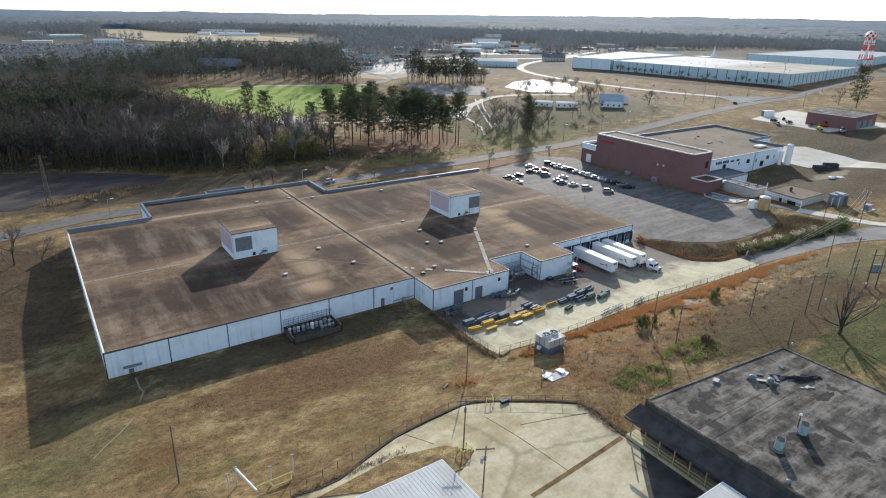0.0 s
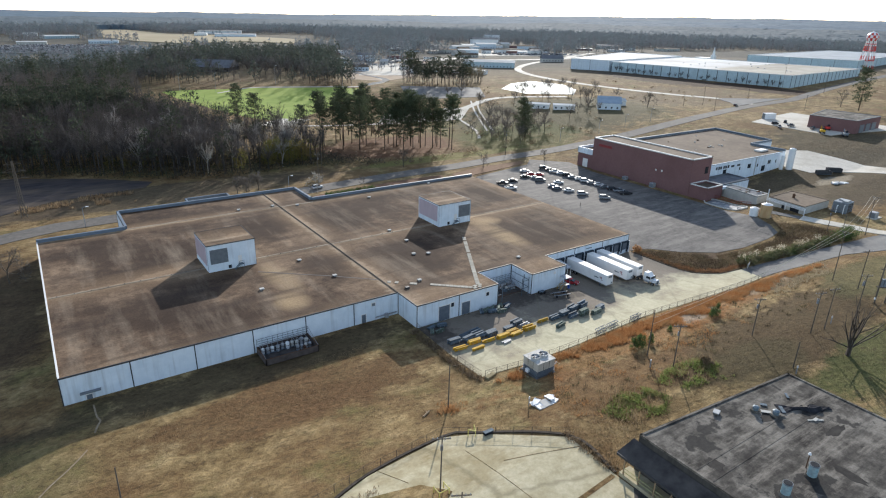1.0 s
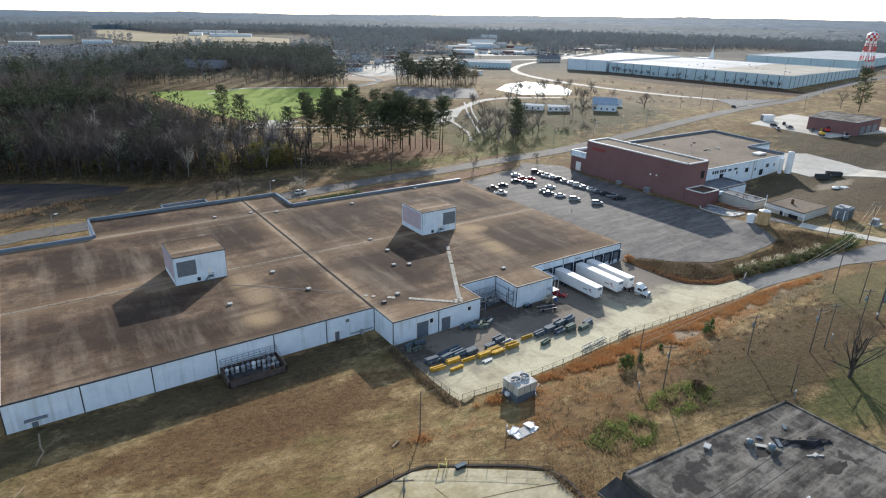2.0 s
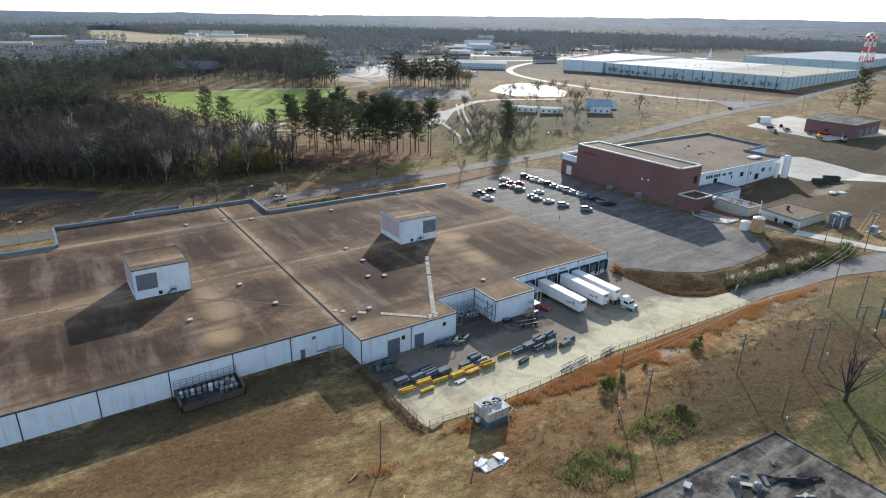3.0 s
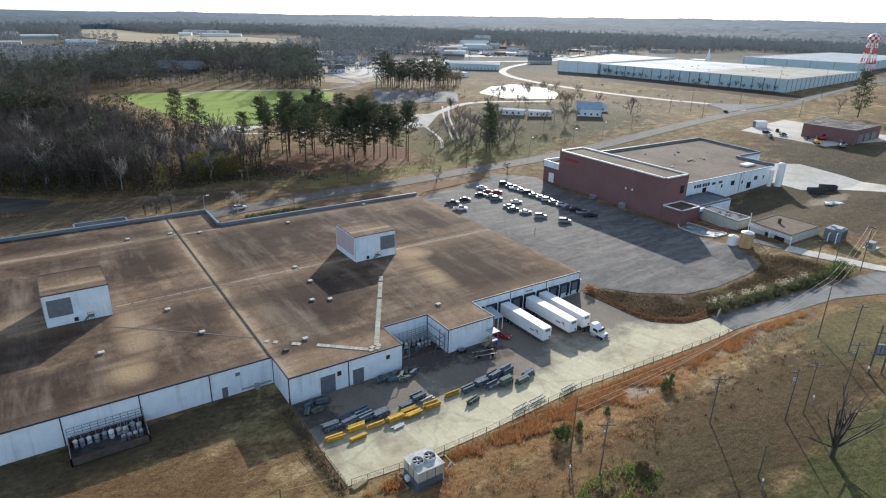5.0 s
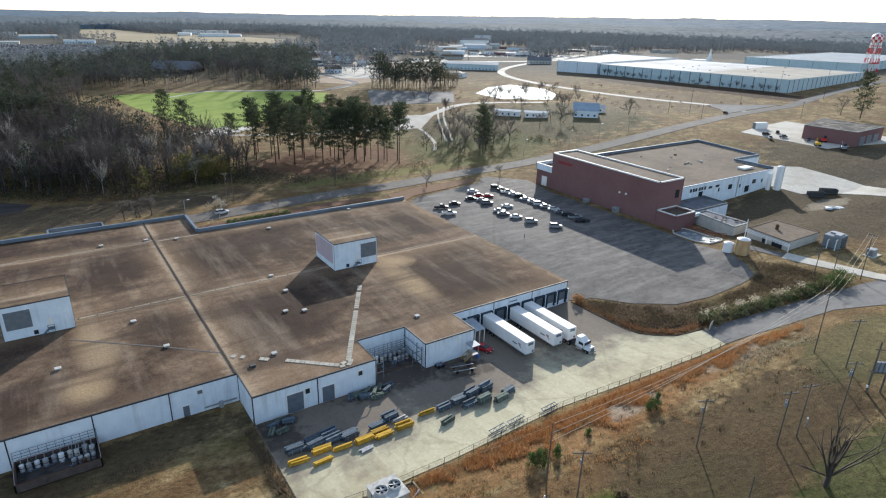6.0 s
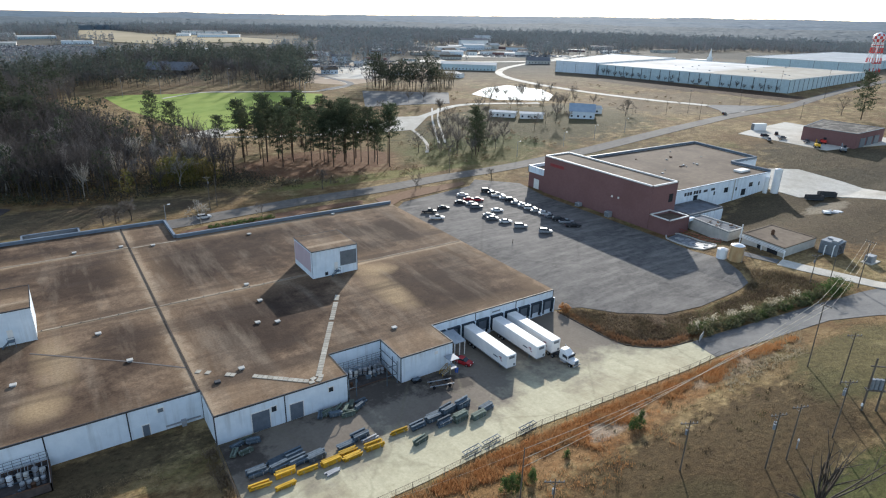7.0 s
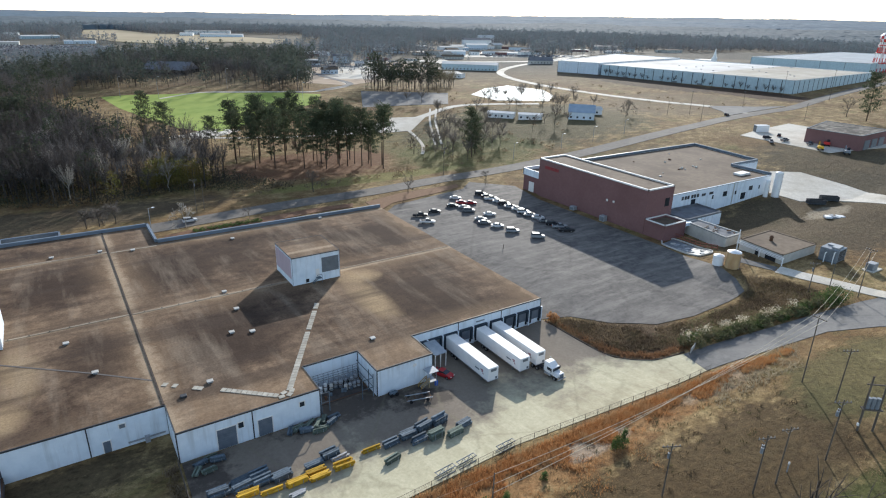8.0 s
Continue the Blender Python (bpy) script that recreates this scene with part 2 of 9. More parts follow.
def slab_material(name, light, dark, stain, crack_scale=0.16, crack=0.6, streak=None, grimy_shade=None, long=(0.9, 0.09, 1.0)):
    m, nt, b, pos = shade(name, 0.85)
    f = noise_tex(nt, pos, 0.5, 6.0, 0.65)
    col = ramp(nt, f, [(0.3, dark), (0.68, light)])
    s = noise_tex(nt, pos, 0.06, 5.0, 0.65)
    col = mix(nt, ramp(nt, s, [(0.45, (0, 0, 0)), (0.68, (0.75, 0.75, 0.75))]), col, stain)
    if streak:
        k = noise_tex(nt, pos, 0.5, 6.0, 0.7, long)
        col = mix(nt, ramp(nt, k, [(0.47, (0, 0, 0)), (0.66, (0.6, 0.6, 0.6))]), col, streak)
    if grimy_shade:  # oil and soil trodden in along the building, its shade deepened in the colour
        sep = nt.nodes.new("ShaderNodeSeparateXYZ")
        nt.links.new(pos, sep.inputs[0])
        e = calc(nt, "ADD", sep.outputs[1], calc(nt, "MULTIPLY", calc(nt, "SUBTRACT", s, 0.5), 40.0))
        e = calc(nt, "ADD", e, calc(nt, "MULTIPLY", calc(nt, "SUBTRACT", f, 0.5), 14.0))
        mr = nt.nodes.new("ShaderNodeMapRange")
        mr.inputs["From Min"].default_value, mr.inputs["From Max"].default_value = 98.5, 108.0
        mr.inputs["To Max"].default_value = 0.88
        nt.links.new(e, mr.inputs["Value"])
        col = mix(nt, mr.outputs["Result"], col, grimy_shade)
        for cx, cy, rx, ry in ((112, 117.5, 19, 5.0), (82.5, 114, 5, 7), (124, 112.5, 7, 4)):  # spilt oil
            dx, dy = calc(nt, "DIVIDE", calc(nt, "SUBTRACT", sep.outputs[0], cx), rx), calc(nt, "DIVIDE", calc(nt, "SUBTRACT", sep.outputs[1], cy), ry)
            d = calc(nt, "ADD", calc(nt, "MULTIPLY", dx, dx), calc(nt, "MULTIPLY", dy, dy))
            d = calc(nt, "ADD", d, calc(nt, "MULTIPLY", calc(nt, "SUBTRACT", f, 0.5), 3.0))
            col = mix(nt, ramp(nt, d, [(0.3, (0.8, 0.8, 0.8)), (1.0, (0, 0, 0))]), col, (0.055, 0.046, 0.04))
    grime = noise_tex(nt, pos, 1.8, 6.0, 0.75)
    col = mix(nt, 1.0, col, ramp(nt, grime, [(0.3, (0.84, 0.84, 0.84)), (0.65, (1.08, 1.08, 1.08))]), "MULTIPLY")
    v = nt.nodes.new("ShaderNodeTexVoronoi")
    v.feature = "DISTANCE_TO_EDGE"
    v.inputs["Scale"].default_value = crack_scale
    w = nt.nodes.new("ShaderNodeVectorMath")
    n = nt.nodes.new("ShaderNodeTexNoise")
    n.inputs["Scale"].default_value = 0.6
    sc = nt.nodes.new("ShaderNodeVectorMath")
    sc.operation = "SCALE"
    sc.inputs["Scale"].default_value = 1.6
    nt.links.new(pos, n.inputs["Vector"])
    nt.links.new(n.outputs["Color"], sc.inputs[0])
    nt.links.new(pos, w.inputs[0])
    nt.links.new(sc.outputs[0], w.inputs[1])
    nt.links.new(w.outputs[0], v.inputs["Vector"])
    line = ramp(nt, v.outputs["Distance"], [(0.0, (crack, crack, crack)), (0.02, (0, 0, 0))])
    col = mix(nt, line, col, (dark[0] * 0.45, dark[1] * 0.45, dark[2] * 0.42))
    nt.links.new(col, b.inputs["Base Color"])
    relief(nt, b, f, 0.25, 0.05)
    return m


def tar_material():
    """Old built-up roofing: bleached grey, streaked, with bald black patches and dried puddles."""
    m, nt, b, pos = shade("weathered_tar_roof", 0.9)
    a = noise_tex(nt, pos, 0.22, 8.0, 0.68)
    c = noise_tex(nt, pos, 0.5, 7.0, 0.72, (0.18, 1.0, 1.0))
    d = noise_tex(nt, pos, 0.11, 6.0, 0.6)
    f = noise_tex(nt, pos, 3.0, 5.0, 0.75)
    col = ramp(nt, a, [(0.36, (0.032, 0.028, 0.025)), (0.49, (0.1, 0.09, 0.077)), (0.6, (0.21, 0.19, 0.162))])
    col = mix(nt, ramp(nt, c, [(0.5, (0, 0, 0)), (0.66, (0.75, 0.75, 0.75))]), col, (0.28, 0.25, 0.21))
    col = mix(nt, ramp(nt, c, [(0.34, (0.7, 0.7, 0.7)), (0.48, (0, 0, 0))]), col, (0.04, 0.036, 0.033))
    col = mix(nt, ramp(nt, d, [(0.58, (0, 0, 0)), (0.61, (0.85, 0.85, 0.85))]), col, (0.022, 0.021, 0.021))
    col = mix(nt, 1.0, col, ramp(nt, f, [(0.3, (0.7, 0.7, 0.7)), (0.7, (1.2, 1.2, 1.2))]), "MULTIPLY")
    nt.links.new(col, b.inputs["Base Color"])
    relief(nt, b, a, 0.5, 0.12)
    return m


def wall_material(name, c1, c2, streak, amount=0.4):
    """Painted metal cladding with rain streaks."""
    m, nt, b, pos = shade(name, 0.55)
    f = noise_tex(nt, pos, 0.5, 4.0, 0.6)
    col = ramp(nt, f, [(0.3, c1), (0.7, c2)])
    s = noise_tex(nt, pos, 0.9, 4.0, 0.6, (1.0, 1.0, 0.06))
    big = noise_tex(nt, pos, 0.09, 2.0)
    s = calc(nt, "MULTIPLY", s, calc(nt, "ADD", big, 0.45))
    col = mix(nt, ramp(nt, s, [(0.48, (0, 0, 0)), (0.68, (amount, amount, amount))]), col, streak)
    nt.links.new(col, b.inputs["Base Color"])
    wv = nt.nodes.new("ShaderNodeTexWave")
    wv.inputs["Scale"].default_value = 1.3
    nt.links.new(pos, wv.inputs["Vector"])
    relief(nt, b, wv.outputs["Fac"], 0.15, 0.03)
    return m


M_GROUND = ground_material()
M_ROOF = roof_material()
M_WHITE = wall_material("white_cladding", (0.62, 0.69, 0.755), (0.74, 0.8, 0.855), (0.38, 0.4, 0.41), 0.45)
M_WHITE2 = wall_material("pale_blue_cladding", (0.55, 0.62, 0.68), (0.66, 0.72, 0.77), (0.36, 0.38, 0.38), 0.3)
M_ASPHALT = slab_material("old_asphalt", (0.15, 0.138, 0.126), (0.074, 0.069, 0.066), (0.182, 0.166, 0.148), 0.03, 0.25, (0.27, 0.247, 0.217), long=(0.14, 0.6, 1.0))
M_ROAD = slab_material("road_asphalt", (0.172, 0.168, 0.162), (0.12, 0.118, 0.115), (0.215, 0.205, 0.19), 0.04, 0.3)
M_TOWNROAD = slab_material("dark_road_asphalt", (0.178, 0.16, 0.14), (0.11, 0.1, 0.089), (0.2, 0.182, 0.155), 0.04, 0.3, (0.13, 0.118, 0.105), long=(0.05, 0.6, 1.0))
M_CONCRETE = slab_material("yard_concrete", (0.5, 0.46, 0.315), (0.42, 0.38, 0.255), (0.32, 0.27, 0.175), 0.05, 0.3, (0.56, 0.515, 0.36), (0.165, 0.135, 0.112))
M_OLDSLAB = slab_material("mossy_concrete", (0.52, 0.46, 0.31), (0.36, 0.31, 0.19), (0.24, 0.18, 0.08), 0.03, 0.5, (0.6, 0.54, 0.38), long=(0.25, 0.5, 1.0))
M_PALE = slab_material("pale_gravel", (0.62, 0.58, 0.5), (0.5, 0.46, 0.39), (0.4, 0.35, 0.27), 0.05, 0.0)
M_DARKROOF = tar_material()
M_HEDGE = leafy("grey_green_hedge", (0.07, 0.085, 0.04), (0.17, 0.18, 0.09), (0.22, 0.19, 0.11), 0.35)
M_BRICK = mat("red_brick", (0.18, 0.1, 0.096), (0.215, 0.12, 0.114), 1.5, 0.85, dirt=(0.15, 0.08, 0.074), dscale=0.1)
M_TRIM = mat("dark_trim", (0.03, 0.032, 0.036), (0.05, 0.052, 0.056), 2.0, 0.6)
M_PARAPET = mat("slate_blue_coping", (0.12, 0.155, 0.2), (0.17, 0.205, 0.25), 0.6, 0.5, dirt=(0.1, 0.11, 0.12))
M_COPING = mat("white_coping", (0.68, 0.66, 0.62), (0.78, 0.76, 0.72), 1.0, 0.6)
M_LOUVRE = mat("grey_louvre", (0.13, 0.145, 0.16), (0.19, 0.205, 0.22), 1.0, 0.5)
M_DOOR = mat("grey_blue_shutter", (0.1, 0.12, 0.145), (0.15, 0.17, 0.2), 1.0, 0.5)
M_DOCK = mat("black_dock_rubber", (0.018, 0.02, 0.024), (0.035, 0.037, 0.042), 2.0, 0.8)
M_GLASS = mat("dark_window", (0.02, 0.025, 0.03), (0.035, 0.04, 0.05), 0.5, 0.12, bump=0)
M_STEEL = mat("galvanised_steel", (0.26, 0.27, 0.28), (0.38, 0.39, 0.4), 2.0, 0.65, 0.2, local=True)
M_DARKSTEEL = mat("blue_grey_steel", (0.075, 0.1, 0.12), (0.14, 0.17, 0.2), 2.0, 0.7, 0.0, vary=0.35)
M_GREENSTEEL = mat("grey_green_steel", (0.1, 0.125, 0.1), (0.17, 0.2, 0.165), 2.0, 0.75, 0.0, vary=0.3)
M_YELLOW = mat("yellow_steel", (0.44, 0.25, 0.02), (0.62, 0.39, 0.05), 1.2, 0.7, vary=0.28)
M_RUST = mat("rusty_steel", (0.08, 0.045, 0.03), (0.14, 0.08, 0.048), 3.0, 0.9)
M_PAINT = mat("white_paint", (0.74, 0.74, 0.73), (0.8, 0.8, 0.79), 0.7, 0.55, dirt=(0.55, 0.54, 0.5), dscale=0.2, damt=0.3, local=True)
M_TANKTAN = mat("rust_stained_tan_tank", (0.42, 0.27, 0.12), (0.55, 0.4, 0.22), 0.6, 0.6, dirt=(0.3, 0.13, 0.05), dscale=0.4, stretch=(1, 1, 0.3))
M_WOOD = mat("weathered_pole_wood", (0.09, 0.075, 0.06), (0.165, 0.14, 0.115), 4.0, 0.9, stretch=(1, 1, 0.1))
M_TIMBER = mat("raw_timber", (0.28, 0.2, 0.12), (0.4, 0.3, 0.19), 3.0, 0.85)
M_TYRE = mat("tyre_rubber", (0.015, 0.015, 0.016), (0.028, 0.028, 0.03), 4.0, 0.85)
M_RIM = mat("wheel_metal", (0.35, 0.35, 0.36), (0.5, 0.5, 0.5), 4.0, 0.35, 0.8)
M_WIRE = mat("bare_aluminium_cable", (0.6, 0.52, 0.38), (0.7, 0.6, 0.44), 1.0, 0.5)
M_BLOCK = mat("painted_block", (0.46, 0.45, 0.41), (0.56, 0.54, 0.5), 0.8, 0.85, dirt=(0.3, 0.28, 0.24), dscale=0.15)
M_SHEDROOF = mat("brown_membrane", (0.145, 0.11, 0.08), (0.215, 0.168, 0.122), 0.5, 0.9, dirt=(0.1, 0.075, 0.056), dscale=0.06, damt=0.8)
M_TINROOF = mat("pale_tin_roof", (0.5, 0.5, 0.48), (0.6, 0.6, 0.58), 0.6, 0.75, 0.0, dirt=(0.4, 0.37, 0.32), dscale=0.2)
M_WHITEROOF = mat("white_membrane", (0.56, 0.56, 0.545), (0.66, 0.655, 0.64), 0.1, 0.85, dirt=(0.3, 0.255, 0.2), dscale=0.007, damt=1.0)
M_TEAL = mat("faded_teal_duct", (0.2, 0.3, 0.33), (0.32, 0.42, 0.45), 2.0, 0.7, dirt=(0.2, 0.14, 0.1), dscale=0.8, local=True)
M_EMBLEM = mat("faded_emblem", (0.3, 0.17, 0.18), (0.4, 0.24, 0.25), 1.0, 0.6)
M_RED = mat("red_paint", (0.5, 0.03, 0.025), (0.6, 0.05, 0.04), 1.0, 0.4)
M_BLUE = mat("blue_plastic", (0.02, 0.08, 0.4), (0.03, 0.12, 0.5), 1.0, 0.5)
M_GREYPAINT = mat("grey_equipment_paint", (0.16, 0.18, 0.2), (0.24, 0.26, 0.28), 1.0, 0.5)
M_SPORT = mat("green_turf", (0.21, 0.28, 0.05), (0.285, 0.355, 0.075), 0.08, 0.95, dirt=(0.34, 0.37, 0.08), dscale=0.02)
M_WATER = mat("still_water", (0.24, 0.26, 0.28), (0.3, 0.32, 0.33), 0.05, 0.08, bump=0.05)
M_BARK = leafy("grey_bark", (0.11, 0.095, 0.08), (0.19, 0.165, 0.14), (0.14, 0.12, 0.1))
M_TWIG = leafy("bare_twigs", (0.112, 0.099, 0.088), (0.21, 0.187, 0.166), (0.155, 0.13, 0.107), 0.05, 0.25)
M_PALEBARK = leafy("pale_bark", (0.34, 0.32, 0.28), (0.46, 0.43, 0.38), (0.3, 0.28, 0.25))
M_PINEBARK = leafy("pine_bark", (0.1, 0.072, 0.055), (0.16, 0.115, 0.085), (0.12, 0.09, 0.07))
M_NEEDLE = leafy("pine_needles", (0.034, 0.043, 0.03), (0.078, 0.09, 0.055), (0.055, 0.058, 0.041), 0.06, 0.25)
# lighter copy of pine_needles, with sunlit crowns put into the colour
M_ROADNEEDLE = leafy("sunlit_pine_needles", (0.042, 0.056, 0.034), (0.105, 0.125, 0.066), (0.075, 0.085, 0.05), 0.06, 0.35)
M_SEDGE = leafy("orange_broom_sedge", (0.33, 0.15, 0.055), (0.52, 0.285, 0.125), (0.4, 0.25, 0.125), 0.3)
M_TUFT = leafy("tan_grass_tufts", (0.22, 0.15, 0.085), (0.42, 0.31, 0.19), (0.28, 0.18, 0.1), 0.12)
M_BRUSH = leafy("brush", (0.15, 0.11, 0.07), (0.3, 0.23, 0.15), (0.2, 0.15, 0.09), 0.2)
M_SHRUB = leafy("evergreen_shrub", (0.05, 0.085, 0.028), (0.12, 0.17, 0.055), (0.08, 0.11, 0.04), 0.4)
M_BRAMBLE = leafy("green_bramble", (0.13, 0.18, 0.05), (0.28, 0.32, 0.11), (0.26, 0.23, 0.1), 0.5, 0.5)
M_PAMPAS = leafy("pampas_plume", (0.5, 0.44, 0.32), (0.68, 0.6, 0.46), (0.45, 0.38, 0.26), 0.4)
# haze is put into this colour: paler and bluer than the near woods
M_FARWOOD = leafy("hazed_far_woods", (0.165, 0.19, 0.198), (0.21, 0.236, 0.242), (0.195, 0.215, 0.222), 0.012, 0.2)

# ---------------- helpers ----------------


def thing(name, label, category, group="", at=(0, 0, 0), turn=0.0, kind=""):
    ob = new(name)
    ob.matrix_basis = pose(*at, 0, 0, turn)
    return tagged(ob, label, category, group, kind)


def part(name, bm, material, parent=None, label="", smooth=False):
    me = bpy.data.meshes.new(name)
    bm.to_mesh(me)
    bm.free()
    me.materials.append(material)
    if smooth:
        me.polygons.foreach_set("use_smooth", [True] * len(me.polygons))
    ob = new(name, me)
    ob.parent = parent
    return tagged(ob, label)


def box(bm, x0, x1, y0, y1, z0, z1, bevel=0.0):
    vs = [bm.verts.new((x, y, z)) for z in (z0, z1) for x, y in ((x0, y0), (x1, y0), (x1, y1), (x0, y1))]
    fs = [bm.faces.new([vs[i] for i in q]) for q in ((3, 2, 1, 0), (4, 5, 6, 7), (0, 1, 5, 4), (1, 2, 6, 5), (2, 3, 7, 6), (3, 0, 4, 7))]
    if bevel:
        es = list({e for f in fs for e in f.edges})
        bmesh.ops.bevel(bm, geom=es, offset=bevel, segments=1, affect="EDGES")
    return bm


def boxes(*rows, bevel=0.0):
    bm = bmesh.new()
    for r in rows:
        box(bm, *r, bevel=bevel)
    return bm


def tube(bm, a, b, r0, r1=None, seg=8, caps=True):
    a, b = Vector(a), Vector(b)
    r1 = r0 if r1 is None else r1
    q = (b - a).to_track_quat("Z", "Y").to_matrix()
    rings = []
    for c, r in ((a, r0), (b, r1)):
        rings.append([bm.verts.new(c + q @ Vector((math.cos(6.28319 * i / seg) * r, math.sin(6.28319 * i / seg) * r, 0))) for i in range(seg)])
    for i in range(seg):
        bm.faces.new((rings[0][i], rings[0][(i + 1) % seg], rings[1][(i + 1) % seg], rings[1][i]))
    if caps:
        bm.faces.new(rings[0][::-1])
        bm.faces.new(rings[1])
    return bm


def tubes(*rows, seg=8):
    bm = bmesh.new()
    for a, b, *r in rows:
        tube(bm, a, b, r[0], r[1] if len(r) > 1 else None, seg)
    return bm


def slab(bm, pts, z0, z1):
    """A plate of any outline, anticlockwise."""
    lo = [bm.verts.new((x, y, z0)) for x, y in pts]
    hi = [bm.verts.new((x, y, z1)) for x, y in pts]
    bm.faces.new(lo[::-1])
    bm.faces.new(hi)
    n = len(pts)
    for i in range(n):
        bm.faces.new((lo[i], lo[(i + 1) % n], hi[(i + 1) % n], hi[i]))
    return bm


def rim(bm, pts, w, z0, z1, closed=True):
    """A low wall of width w just inside an anticlockwise outline."""
    n = len(pts)
    for i in range(n if closed else n - 1):
        a, b = Vector(pts[i]), Vector(pts[(i + 1) % n])
        d = (b - a).normalized()
        nrm = Vector((-d.y, d.x)) * w
        slab(bm, [a, b, b + nrm, a + nrm], z0, z1)
    return bm


def soup(name, chunks, materials, smooth=False):
    """One mesh out of (verts, triangles, material index) chunks."""
    nv, V, F, K = 0, [], [], []
    for v, f, k in chunks:
        V.append(v)
        F.append(f + nv)
        K.append(np.full(len(f), k, dtype=np.int32))
        nv += len(v)
    V, F, K = np.concatenate(V), np.concatenate(F), np.concatenate(K)
    me = bpy.data.meshes.new(name)
    me.vertices.add(len(V))
    me.vertices.foreach_set("co", V.astype(np.float32).ravel())
    me.loops.add(3 * len(F))
    me.loops.foreach_set("vertex_index", F.astype(np.int32).ravel())
    me.polygons.add(len(F))
    me.polygons.foreach_set("loop_start", np.arange(0, 3 * len(F), 3, dtype=np.int32))
    me.polygons.foreach_set("material_index", K)
    for m in materials:
        me.materials.append(m)
    me.update(calc_edges=True)
    me.validate()
    return me


def placed(chunks, x, y, z, s=1.0, turn=0.0, tall=1.0):
    c, sn = math.cos(turn), math.sin(turn)
    R = np.array([[c, sn, 0], [-sn, c, 0], [0, 0, 1.0]])
    k = np.array([s, s, s * tall])
    return [((v * k) @ R + np.array([x, y, z]), f, m) for v, f, m in chunks]


def inside(pts, x, y):
    hit, n = False, len(pts)
    for i in range(n):
        (xa, ya), (xb, yb) = pts[i], pts[i - 1]
        if (ya > y) != (yb > y) and x < (xb - xa) * (y - ya) / (yb - ya) + xa:
            hit = not hit
    return hit


# ---------------- terrain ----------------
def ease(a, b, v):
    t = min(1.0, max(0.0, (v - a) / (b - a)))
    return t * t * (3 - 2 * t)


def ground_z(x, y):
    front = -1.0 - 1.2 * ease(7, -9, x) + 1.0 * ease(168, 186, x) + 5.3 * ease(104, 60, y) * (0.8 + 0.3 * ease(60, 180, x))
    back = (-1.0 - 1.2 * ease(7, -9, x)) * (1 - ease(150, 215, y)) * (1 - ease(168, 186, x))
    near = front if y < 128 else back
    near -= 0.5 * ease(124, 132, x) * (1 - ease(162, 172, x)) * ease(96, 112, y) * (1 - ease(128, 160, y))
    right = -2.0 + 4.6 * ease(195, 250, x) * ease(152, 118, y)
    s = 0.8 * x + 0.35 * y
    far = 9 * ease(270, 410, s) + 8 * ease(450, 900, s)
    dist = math.hypot(x, y)
    az = math.degrees(math.atan2(x, max(y, 1.0)))
    hills = ease(1600, 4600, dist) * (-6 + 66 * ease(-10, 85, az) + 9 * noise.noise((x * 0.0009, y * 0.0009, 3.1)) + 5 * noise.noise((x * 0.003, y * 0.003, 7.7)))
    return max(near, right) + far + hills


def steps_out(lo, hi, step, reach):
    v = list(np.arange(lo, hi + 0.1, step))
    d, a, b = step, lo, hi
    while b < reach:
        d *= 1.16
        a, b = a - d, b + d
        v = [a] + v + [b]
    return v


def build_ground():
    xs, ys = steps_out(-20, 280, 2.0, 5200), steps_out(24, 260, 2.0, 5200)
    V = [(x, y, ground_z(x, y)) for y in ys for x in xs]
    w = len(xs)
    F = [(j * w + i, j * w + i + 1, (j + 1) * w + i + 1, (j + 1) * w + i) for j in range(len(ys) - 1) for i in range(w - 1)]
    me = bpy.data.meshes.new("ground")
    me.from_pydata(V, [], F)
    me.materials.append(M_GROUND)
    me.polygons.foreach_set("use_smooth", [True] * len(F))
    return tagged(new("ground", me), "brown winter grass and bare red soil", "ground", kind="structure")


from mathutils import geometry


def sheet(name, pts, material, lift, label, category, step=4.0, thick=0.0):
    """A flat covering that follows the terrain inside an outline."""
    edge = []
    for i, p in enumerate(pts):
        a, b = Vector(p), Vector(pts[(i + 1) % len(pts)])
        n = max(1, int((b - a).length / step))
        edge += [a.lerp(b, k / n) for k in range(n)]
    n = len(edge)
    pl = [(p.x, p.y) for p in edge]
    x0, x1 = min(p[0] for p in pl), max(p[0] for p in pl)
    y0, y1 = min(p[1] for p in pl), max(p[1] for p in pl)
    inner = [Vector((x, y)) for x in np.arange(x0 + step / 2, x1, step) for y in np.arange(y0 + step / 2, y1, step) if inside(pl, x, y)]
    vs, _, fs, *_ = geometry.delaunay_2d_cdt(edge + inner, [(i, (i + 1) % n) for i in range(n)], [], 1, 0.001)
    bm = bmesh.new()
    bv = [bm.verts.new((v.x, v.y, ground_z(v.x, v.y) + lift)) for v in vs]
    for f in fs:
        if len(set(f)) > 2:
            bm.faces.new([bv[i] for i in f])
    bmesh.ops.recalc_face_normals(bm, faces=bm.faces)
    if sum(f.normal.z for f in bm.faces) < 0:
        bmesh.ops.reverse_faces(bm, faces=bm.faces)
    rims = [e for e in bm.edges if e.is_boundary]
    down = bmesh.ops.extrude_edge_only(bm, edges=rims)
    for v in [g for g in down["geom"] if isinstance(g, bmesh.types.BMVert)]:
        v.co.z -= lift + 0.3
    return tagged(part(name, bm, material), label, category, kind="structure")


